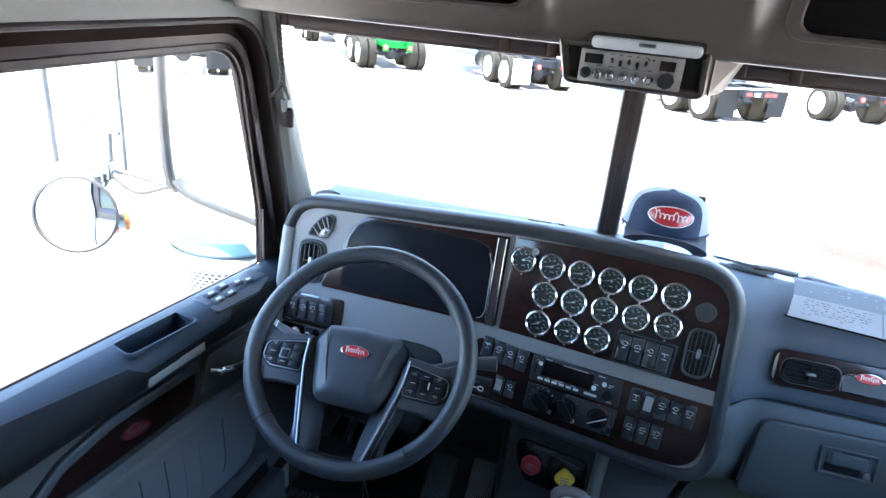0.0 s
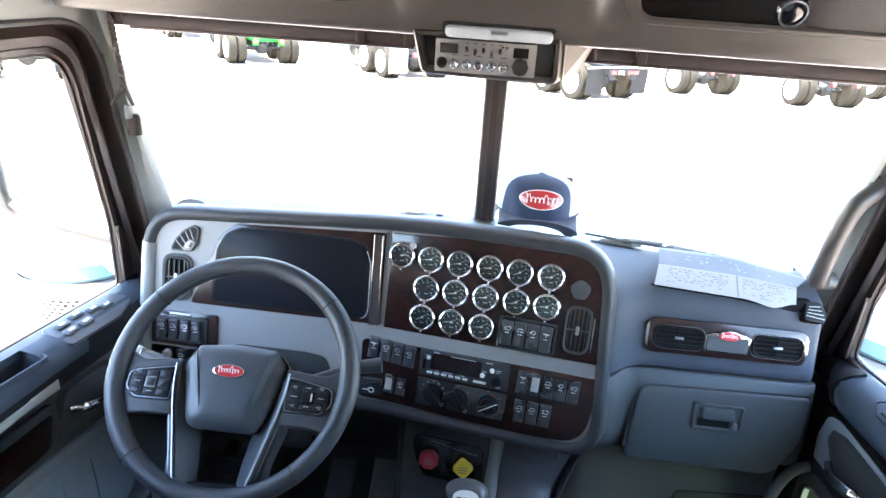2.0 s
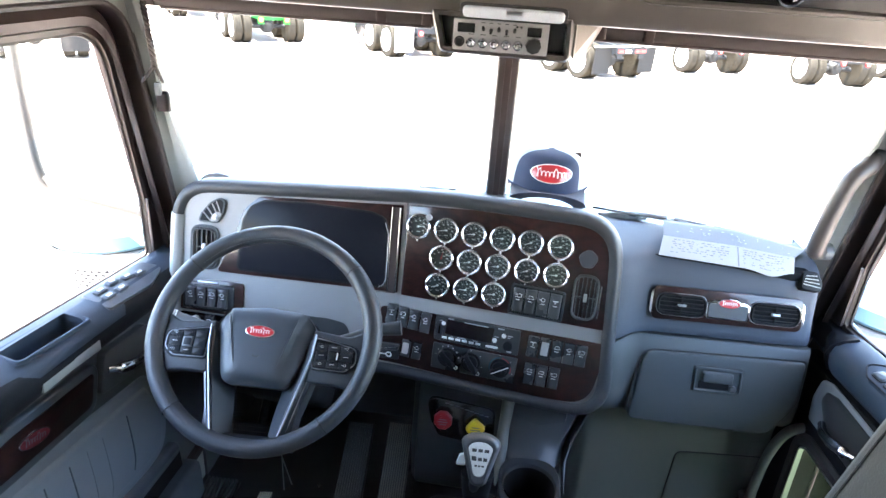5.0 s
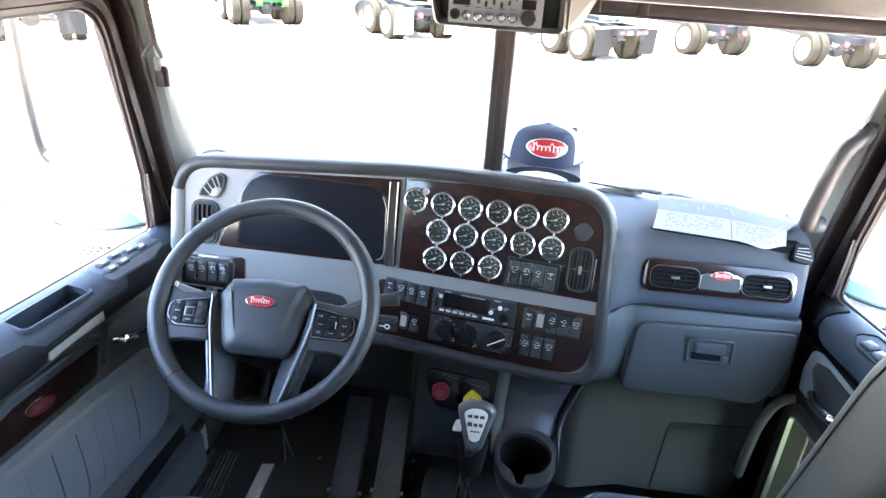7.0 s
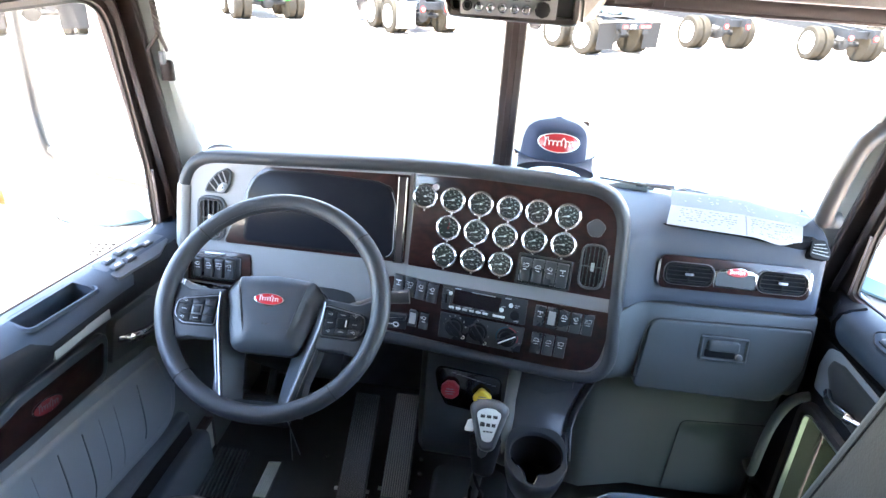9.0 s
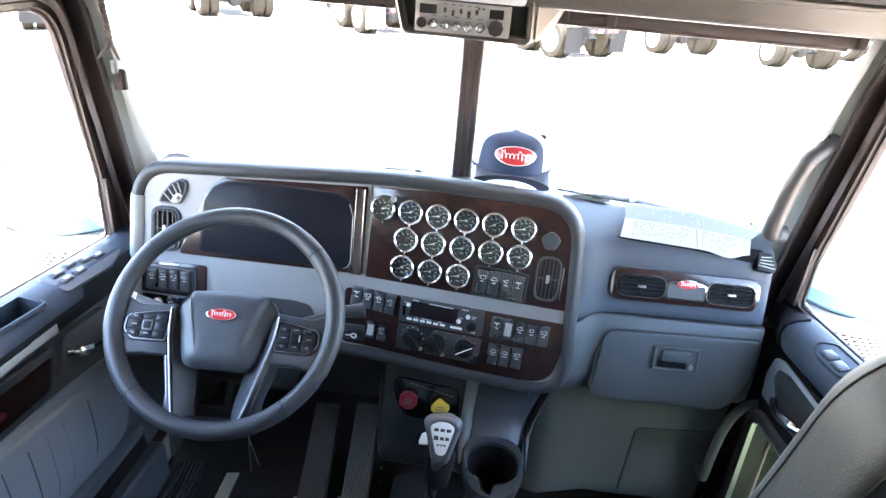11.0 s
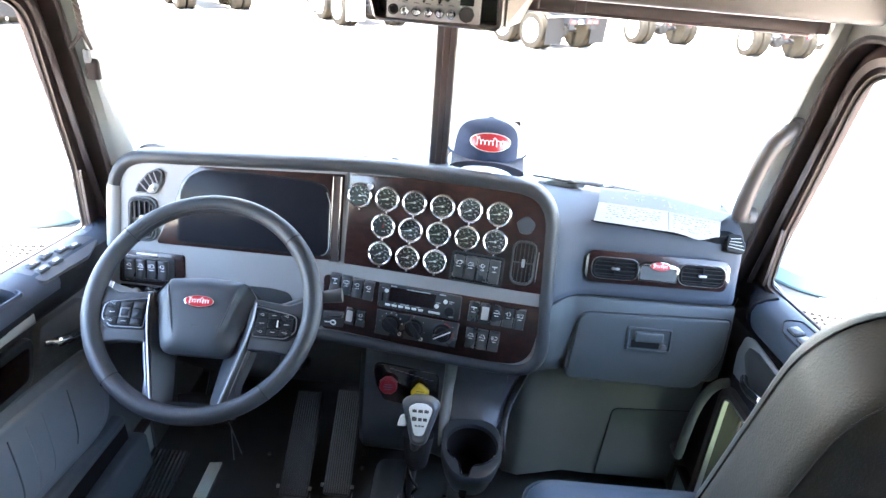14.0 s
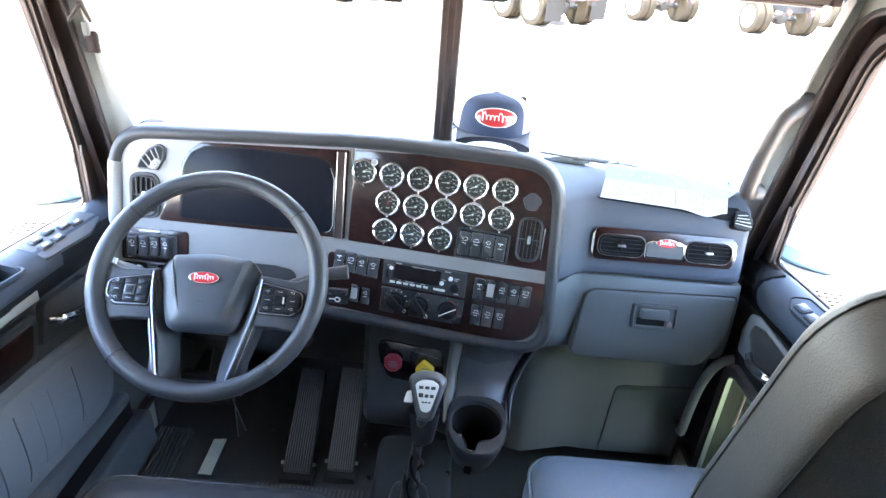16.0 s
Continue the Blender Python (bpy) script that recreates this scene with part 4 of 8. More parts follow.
part("chrome_strip", slab(PL, rect(-0.745, -0.131, -0.690, -0.126, 0.002, 2), 0.002, 0.006, 0.001), M_SATIN, dash)
part("ignition_lock", lathe(PL, -0.748, -0.232, [(0.012, 0.001), (0.012, 0.008), (0.008, 0.012), (0.004, 0.010)], 18), M_SATIN, dash, "round metal ignition lock")
rocker(PL, -0.709, -0.238, 0.0255, 0.046)

# passenger side: padded top, vent panel, ledge
def pad_profile(x):
    """Cross-section of the passenger pad from the windscreen to under the ledge."""
    return [(0.42 - abs(x) * 0.2, 0.975), (0.30 - abs(x) * 0.1, 0.992), (0.16, 0.992), (0.095, 0.988), (0.062, 0.976), (0.046, 0.958), (0.040, 0.935), (0.0265, 0.88), (0.012, 0.825), (0.008, 0.812), (0.012, 0.805), (0.06, 0.800), (0.30, 0.80)]


bm = bmesh.new()
loops = []
for x, dy in ((0.16, -0.05), (0.30, -0.066), (0.325, -0.058), (0.340, -0.046), (0.355, -0.032), (0.370, -0.020), (0.385, -0.011), (0.405, -0.004), (0.43, 0.0), (0.55, 0.0), (0.70, 0.0), (0.783, 0.001), (0.799, 0.008), (0.808, 0.024), (0.809, 0.05)):
    loops.append([Vector((x, y + (dy if y < 0.25 else 0), z)) for y, z in pad_profile(x)])
loft(bm, loops, True, True, True)
part("passenger_pad", bm, M_PASSPAD, dash, "blue-grey padded passenger dash", 50)
bm = box((-0.84, 0.10, 0.93), (0.16, 0.40, 1.0), 0.01)
part("screen_ledge", bm, M_PAD, dash, "dark ledge under the windscreen")
PV = frame_of((0, 0.0325, 0.94), (1, 0, 0), (0, SLOPE, 1))
plate("vent_panel", [(0.402, -0.092, 0.022), (0.772, -0.090, 0.022), (0.768, -0.020, 0.022), (0.402, -0.019, 0.022)], M_CHROME, -0.012, 0.0045, 0.002, "chrome edge of the vent panel", PV)
plate("wood_panel", [(0.4085, -0.097, 0.016), (0.7655, -0.095, 0.016), (0.7615, -0.015, 0.016), (0.4085, -0.014, 0.016)], M_WOOD, 0.000, 0.0065, 0.001, "dark burl wood vent panel", PV)
PW = lambda u, v, w=0.0: PV(u, v, w + 0.006)
for a0, a1 in ((0.418, 0.536), (0.640, 0.757)):
    part("chrome_strip", ring(PW, rect(a0 - 0.0015, -0.0855, a1 + 0.0015, -0.0285, 0.025, 5), rect(a0, -0.084, a1, -0.030, 0.024, 5), 0.0, 0.005, 0.0006), M_EDGE, dash, "chrome ring round the vent")
    vent(PW, a0, -0.084, a1, -0.030, 0.024, 4, False, M_BTN)
bm = slab(PW, rpoly([(0.537, -0.083, 0.006), (0.638, -0.083, 0.006), (0.638, -0.043, 0.008), (0.622, -0.036, 0.006), (0.553, -0.036, 0.006), (0.537, -0.043, 0.008)], 4), 0.0, 0.006, 0.002)
plaque = part("badge_plate", bm, M_CHROME, dash, "chrome badge plate")
part("plate_inlay", slab(PW, rect(0.5415, -0.0785, 0.6335, -0.0435, 0.005, 3), 0.004, 0.0068), M_INLAY, plaque, "satin inlay")


def oval_badge(F, u, v, a, b, parent, w0=0.0, tilt=0.0, field=None):
    """A red oval with a pale edge and a plain pale scroll in place of lettering."""
    e = part("badge", slab(F, ellipse(u, v, a, b, 36, tilt), w0, w0 + 0.004, 0.0015), M_CHROME, parent, "red oval badge with a pale edge")
    part("badge_field", slab(F, ellipse(u, v, a * 0.93, b * 0.86, 36, tilt), w0 + 0.003, w0 + 0.0046), field or M_RED, e, "red enamel field")
    c, s = math.cos(tilt), math.sin(tilt)
    pts = []
    for i in range(81):
        f = i / 40 - 1
        tall = 1.75 if i < 11 or 48 < i < 60 else 0.9
        x, y = a * (0.68 * f + 0.05 * math.sin(i * 0.62)), b * 0.30 * tall * math.cos(i * 0.62) + b * 0.10 * (tall > 1)
        pts.append(F(u + x * c - y * s, v + x * s + y * c, w0 + 0.0048))
    part("scroll", tube(pts, b * 0.055, 5), M_INK if field else M_WHITE, e, "plain pale scroll")
    return e


oval_badge(PW, 0.588, -0.041, 0.027, 0.0120, dash, 0.005)

# glove box and its door
bm = bmesh.new()
loops = []
for x, sh in ((0.30, -0.070), (0.318, -0.062), (0.333, -0.048), (0.346, -0.032), (0.358, -0.018), (0.370, -0.008), (0.384, -0.001), (0.40, 0.0), (0.792, 0.0), (0.806, 0.012)):
    prof = [PL(x, v, w) for v, w in ((-0.139, -0.20), (-0.140, -0.004), (-0.146, 0.0015), (-0.20, 0.0015), (-0.30, -0.008), (-0.345, -0.024), (-0.362, -0.050), (-0.366, -0.20))]
    loops.append([p + Vector((0, sh * (1, 1, 1, 1, 0.72, 0.42, 0.2, 1)[k] if sh < 0 else sh, 0)) for k, p in enumerate(prof)])
loft(bm, loops, True, True, True)
part("glove_box", bm, M_GLOVE, dash, "blue-grey glove box housing", 45)
GB = frame_of(PL(0, -0.175, 0.002), (1, 0, 0), (0, SLOPE, 1))
outl = split(rpoly([(0.384, -0.192, 0.025), (0.735, -0.196, 0.05), (0.788, -0.100, 0.10), (0.794, 0.006, 0.012), (0.404, -0.004, 0.035)], 8), 0.03)
part("gap", slab(GB, [Vector((q.x, max(q.y, -0.160))) for q in inset(outl[:], -0.005)], -0.05, 0.0008), M_BLACK, dash, "dark gap round the glove box door")
def bulge(p):
    f = max(0.0, min(1.0, (-p.y - 0.10) / 0.10))
    return 0.006 - 0.012 * f * f
bm = bmesh.new()
loops = [[GB(p.x, p.y, -0.03) for p in outl]]
for d, h in ((0.0, -0.007), (0.0008, -0.003), (0.003, -0.0008), (0.007, 0.0)):
    loops.append([GB(p.x, p.y, bulge(p) + h) for p in inset(outl, d)])
mid = Vector((0.59, -0.075))
for f in (0.85, 0.65, 0.4, 0.15):
    loops.append([(lambda q: GB(q.x, q.y, bulge(q)))(mid + (p - mid) * f) for p in inset(outl, 0.007)])
loft(bm, loops, True, True, True)
gdoor = part("glove_box_door", bm, M_GLOVE, dash, "closed blue-grey glove box door", 40)
lat = part("latch_frame", ring(GB, rect(0.532, -0.094, 0.648, -0.030, 0.006, 4), rect(0.538, -0.088, 0.642, -0.036, 0.005, 4), 0.004, 0.0118, 0.002), M_GLOVE, gdoor, "square latch surround")
part("latch_groove", tube([GB(p.x, p.y, 0.0064) for p in rect(0.530, -0.096, 0.650, -0.028, 0.008, 4)], 0.0011, 5, True), M_BLACK, gdoor, "dark groove round the latch")
part("latch_recess", slab(GB, rect(0.537, -0.089, 0.643, -0.035, 0.004, 3), 0.004, 0.0072), M_GLOVE, gdoor, "latch recess")
part("latch_paddle", slab(GB, rect(0.551, -0.067, 0.625, -0.040, 0.006, 4), 0.004, 0.0180, 0.004), M_GLOVE, gdoor, "grey latch paddle")
# The paddle's shadow, put in as a flat black plate.
part("latch_shadow", slab(GB, rect(0.545, -0.085, 0.618, -0.066, 0.004, 3), 0.004, 0.0082), M_BTN, gdoor, "black plate for the shade under the paddle")
part("lock_cylinder", lathe(GB, 0.628, -0.079, [(0.0085, 0.006), (0.0085, 0.0145), (0.006, 0.016)], 16), M_DARK, gdoor, "round lock cylinder")
# lower centre console and kick panel
console = thing("centre_console", (0.05, 0.1, 0.2), "dark plastic console below the dash with valves and cup holder", "console")
bm = bmesh.new()
loops = []
for x, d in ((-0.170, 0.10), (-0.160, 0.03), (-0.145, 0.004), (0.06, -0.005), (0.09, -0.02), (0.24, -0.02), (0.262, 0.02)):
    loops.append([Vector((x, y + d, z)) for y, z in ((0.4, 0.66), (0.0, 0.66), (-0.02, 0.60), (-0.045, 0.47), (-0.062, 0.39), (-0.058, 0.33), (-0.04, 0.27), (0.0, 0.225), (0.08, 0.195), (0.4, 0.18))])
loft(bm, loops, True, True, True)
part("console_body", bm, M_CONSOLE, console, "dark console shell", 50)
CF = frame_of((0, -0.034, 0.53), (1, 0, 0), (0, 0.19, 1))
part("valve_panel", slab(CF, rpoly([(-0.088, -0.080, 0.02), (0.062, -0.100, 0.02), (0.058, 0.014, 0.025), (-0.128, 0.033, 0.025), (-0.112, -0.036, 0.03)], 6), -0.01, 0.006, 0.004), M_GLOSS, console, "black valve panel")
bm = bmesh.new()
for i in range(9):
    a = -0.077 + i * 0.0135
    slab(CF, rect(a, 0.0165 - i * 0.0032, a + 0.0105, 0.0185 - i * 0.0032), 0.005, 0.0068, 0, bm)
tagged(part("lettering", bm, M_INK, console, "small grey lettering bars"), kind="stuff")
for u, v, mt, nm, k in ((-0.0775, -0.023, M_REDTAG, "red octagonal air valve knob", 8), (0.009, -0.036, M_YELLOW, "yellow diamond parking brake knob", 4)):
    r = 0.0255 if k == 8 else 0.0285
    tilt = radians(22.5) if k == 8 else radians(8)
    oct_ = [(u + r * math.cos(tilt + 2 * math.pi * i / k), v + r * math.sin(tilt + 2 * math.pi * i / k), 0.004 if k == 8 else 0.010) for i in range(k)]
    bm = slab(CF, rpoly(oct_, 3), 0.018, 0.034, 0.005)
    lathe(CF, u, v, [(0.009, 0.0), (0.009, 0.02)], 12, bm)
    knob = part("valve_knob", bm, mt, console, nm)
    bm = bmesh.new()
    for i in range(3):
        slab(CF, rect(u - 0.013 + abs(i - 1) * 0.003, v - 0.009 + i * 0.007, u + 0.013 - abs(i - 1) * 0.003, v - 0.0065 + i * 0.007), 0.033, 0.0345, 0, bm)
    tagged(part("lettering", bm, M_INK, knob, "worn lettering bars"), kind="stuff")
# pillar above the cup holder and the holder itself
bm = bmesh.new()
loops = []
for z, y0, x0, x1 in ((0.64, -0.03, 0.075, 0.318), (0.56, -0.045, 0.078, 0.284), (0.50, -0.070, 0.080, 0.256), (0.470, -0.095, 0.081, 0.242), (0.456, -0.118, 0.083, 0.238), (0.45, -0.128, 0.085, 0.234)):
    loops.append([Vector((x0, 0.15, z)), Vector((x0, y0 + 0.03, z)), Vector((x0 + 0.02, y0, z)), Vector(((x0 + x1) / 2, y0 + 0.005, z)), Vector((x1 - 0.02, y0, z)), Vector((x1, y0 + 0.03, z)), Vector((x1, 0.15, z))])
loft(bm, loops, True, True, True)
part("holder_column", bm, M_CONSOLE, console, "curved dark column above the cup holder", 60)
for side, nm in ((-1, "column_edge"), (1, "column_edge")):
    loops = []
    for z, y0, x0, x1, w in ((0.632, -0.034, 0.075, 0.318, 0.042), (0.56, -0.047, 0.074, 0.286, 0.035), (0.50, -0.074, 0.072, 0.259, 0.029), (0.470, -0.102, 0.070, 0.246, 0.030), (0.450, -0.140, 0.069, 0.242, 0.026), (0.436, -0.185, 0.070, 0.238, 0.008)):
        e, w, g = (x0 - 0.003, w, 1) if side < 0 else (x1 + 0.003, w * 0.30, -1)
        loops.append([Vector((e + g * a * w, y, z)) for a, y in ((0.0, 0.08), (0.0, y0 + 0.006), (0.16, y0 - 0.007), (0.55, y0 - 0.009), (0.9, y0 - 0.002), (1.0, y0 + 0.012), (1.0, 0.08))])
    # The left edge's light is put into its paler plastic.
    part(nm, loft(bmesh.new(), loops, True, True, True), M_KICK if side < 0 else M_CONSOLE, console, "raised edge of the column, the left one coloured as lit", 60)
CH = frame_of((0.153, -0.205, 0.462), (1, 0, 0), (0, 1, 0.10))
def holder_out(a, k=1.0):
    """Rounded-square outline of the holder, drawn out to the back and to a nose in front."""
    c, q = math.cos(a), math.sin(a)
    r = 0.077 / (abs(c) ** 3.2 + abs(q) ** 3.2) ** (1 / 3.2)
    return Vector((r * c * k * (1.0 if q > -0.3 else 1.0 + (q + 0.3) * 0.45), r * q * (1.15 if q > 0 else 1.36) * k))


def mouth_out(a):
    """Outline of the mouth: round, with a slot for a cup handle in the front."""
    c, q = math.cos(a), math.sin(a)
    d = max(0.0, 1 - abs(math.degrees(a) - 256) / 17)
    return Vector((0.0645 * c, 0.0645 * q - 0.030 * ease(d * 1.8)))


def ease(x):
    x = max(0.0, min(1.0, x))
    return x * x * (3 - 2 * x)


ANG = [2 * math.pi * i / 64 for i in range(64)]
bm = bmesh.new()
rows = []
for k, dy, w in ((0.62, 0.02, -0.125), (0.80, 0.01, -0.10), (0.93, 0.004, -0.05), (0.995, 0, -0.014), (0.985, 0, -0.004), (0.955, 0, 0.0)):
    rows.append([CH(holder_out(a, k).x, holder_out(a, k).y + dy, w) for a in ANG])
loft(bm, rows, True, True, False)
holder = part("cup_holder", bm, M_CONSOLE, console, "dark plastic cup holder", 50)
deck = [rows[-1]] + [[CH(mouth_out(a).x * f, mouth_out(a).y * f, w) for a in ANG] for f, w in ((1.10, 0.0015), (1.03, 0.001), (1.0, -0.002), (0.985, -0.010))]
part("holder_deck", loft(bmesh.new(), deck, True, False, False), M_BLACK, holder, "black top round the mouth", 50)
bm = loft(bmesh.new(), [[CH(mouth_out(a).x * f, mouth_out(a).y * f, w) for a in ANG] for f, w in ((0.987, -0.009), (0.94, -0.05), (0.88, -0.105), (0.3, -0.108))], True, False, True)
part("holder_liner", bm, M_BTN, holder, "black liner of the holder")
bm = tube([CH(mouth_out(a).x * 1.01, mouth_out(a).y * 1.01, 0.0015) for a in ANG[36:60]], 0.0022, 6)
part("holder_lip", bm, M_GLOSS, holder, "worn shiny lip")

kick = thing("kick_panel", (0.55, 0.15, 0.15), "olive grey plastic kick panel under the glove box", "panel")
bm = bmesh.new()
loops = []
for x, d in ((0.262, 0.06), (0.285, 0.012), (0.33, 0.0), (0.42, 0.024), (0.48, 0.040), (0.54, 0.036), (0.58, 0.035), (0.70, 0.035), (0.82, 0.035)):
    loops.append([Vector((x, 0.30, 0.62)), Vector((x, 0.035 + d * 0.4, 0.60)), Vector((x, 0.035 + d, 0.50)), Vector((x, 0.045 + d, 0.35)), Vector((x, 0.054 + d, 0.20)), Vector((x, 0.060 + d, 0.105)), Vector((x, 0.30, 0.105))])
loft(bm, loops, True, True, True)
part("panel_body", bm, M_KICK, kick, "moulded panel", 60)
KF = frame_of((0, 0.078, 0.40), (1, 0, 0), (0, -0.06, 1))
cov = rpoly([(0.582, -0.288, 0.01), (0.815, -0.288, 0.01), (0.815, 0.002, 0.006), (0.584, -0.012, 0.022)], 5)
part("cover_gap", slab(KF, inset(cov, -0.0018), -0.01, 0.0028), M_BLACK, kick, "dark gap round the cover")
part("access_cover", slab(KF, cov, -0.01, 0.0042, 0.001), M_KICK, kick, "flush access cover")
for a, b in ((0.415, 0.195), (0.70, 0.175), (0.285, 0.10)):
    part("trim_screw", lathe(KF, a, b - 0.02, [(0.009, -0.02), (0.009, 0.014), (0.005, 0.017)], 12), M_DARK, kick, "dark trim screw")
# ---- steering wheel and column ----
TILT_W = radians(44.7)
SW = frame_of((-0.4308, -0.3604, 0.9119), (1, 0.0184, 0), (-0.0129, math.cos(radians(45.3)), math.sin(radians(45.3))))
RIM_R, RIM_T = 0.2170, 0.0178
wheel = thing("steering_wheel", SW(0, 0, -0.06), "black leather steering wheel with chrome-edged spokes and red badge", "steering wheel")
bm = bmesh.new()
K = 72
loops = []
for i in range(K):
    a = 2 * math.pi * i / K
    c, s = math.cos(a), math.sin(a)
    t = RIM_T + 0.0015 * max(0, math.cos(2 * (a - radians(18)))) * (1 if s > -0.2 else 0.3)
    loops.append([SW((RIM_R + t * math.cos(b)) * c, (RIM_R + t * math.cos(b)) * s, t * 1.05 * math.sin(b)) for b in (2 * math.pi * j / 16 for j in range(16))])
loops.append(loops[0])
loft(bm, loops)
bmesh.ops.remove_doubles(bm, verts=bm.verts, dist=1e-6)
rim = part("rim", bm, M_LEATHER, wheel, "grained black leather rim", 80)
for a in (-133, 43, -48, 142):
    c, s = math.cos(radians(a)), math.sin(radians(a))
    bm = tube([SW((RIM_R + (RIM_T + 0.0012) * math.cos(b)) * c, (RIM_R + (RIM_T + 0.0012) * math.cos(b)) * s, (RIM_T + 0.0012) * 1.05 * math.sin(b)) for b in (2 * math.pi * j / 20 for j in range(20))], 0.0011, 5, True)
    part("rim_seam", bm, M_STITCH, rim, "dark leather seam")
bm = bmesh.new()
for i in range(56):
    a = radians(46 + i * 92 / 55)
    r = RIM_R - RIM_T * 0.82
    p = Vector((r * math.cos(a), r * math.sin(a)))
    d = Vector((-math.sin(a), math.cos(a))) * 0.0016
    tube([SW(p.x - d.x, p.y - d.y, 0.0098), SW(p.x + d.x, p.y + d.y, 0.0108)], 0.0006, 4, False, bm)
part("stitches", bm, M_INK, rim, "row of thread stitches along the inner rim")

# hub pad: a smooth cushion with two soft creases that fade out downwards
def even(poly, step):
    """Outline points about one step apart."""
    out = []
    for i in range(len(poly)):
        p, q = poly[i], poly[(i + 1) % len(poly)]
        k = max(1, round((q - p).length / step))
        out += [p.lerp(q, j / k) for j in range(k)]
    return out


def pad_height(u, v, k):
    crease = 0.0565 + 0.27 * (v + 0.02)
    fade = ease((v + 0.085) / 0.07)
    return 0.021 * (1 - k ** 5) - 0.0095 * fade * ease((abs(u) - crease) / 0.0050) + 0.03 * max(0.0, v + 0.02) * (1 - k ** 8)


pad = even(rpoly([(-0.064, -0.102, 0.026), (0.066, -0.102, 0.026), (0.104, 0.018, 0.020), (0.080, 0.050, 0.030), (0.0, 0.056, 0.1), (-0.080, 0.048, 0.030), (-0.101, 0.014, 0.020)], 6), 0.004)
bm = bmesh.new()
loops = [[SW(p.x * 0.93, p.y * 0.95, -0.06) for p in pad], [SW(p.x, p.y, -0.022) for p in pad], [SW(p.x, p.y, -0.004) for p in pad]]
for i in range(20):
    k = (1 - (i / 19.5) ** 1.35) if i else 0.995
    loops.append([SW(p.x * k, (p.y + 0.025) * k - 0.025, pad_height(p.x * k, (p.y + 0.025) * k - 0.025, k)) for p in pad])
loft(bm, loops, True, True, True)
hub = part("hub_pad", bm, M_HUB, wheel, "matt black airbag pad", 60)
for q in (-1, 1):
    path = []
    for i in range(13):
        v = 0.036 - 0.100 * i / 12
        u = q * (0.0545 + 0.27 * (v + 0.02))
        path.append(SW(u, v, 0.0205 + 0.03 * max(0.0, v + 0.02) - 0.0010 * ease(i / 12) - 0.0045 * ease((v - 0.018) / 0.02)))
    part("crease", tube(path, [0.0004] + [0.0020] * 9 + [0.0014, 0.0009, 0.0004], 6), M_HUB, hub, "raised crease line of the pad")
HB = lambda u, v, w=0.0: SW(u, v, 0.0212 + w + 0.03 * max(0.0, v + 0.02))
oval_badge(HB, -0.001, 0.001, 0.0295, 0.0122, wheel, 0.0)
bm = slab(HB, rpoly([(-0.008, -0.043, 0.001), (-0.003, -0.047, 0.001), (0.008, -0.043, 0.001), (0.002, -0.049, 0.001), (-0.008, -0.048, 0.001)], 2), -0.003, 0.0004)
part("embossed_mark", bm, M_BLACK, hub, "small embossed mark")

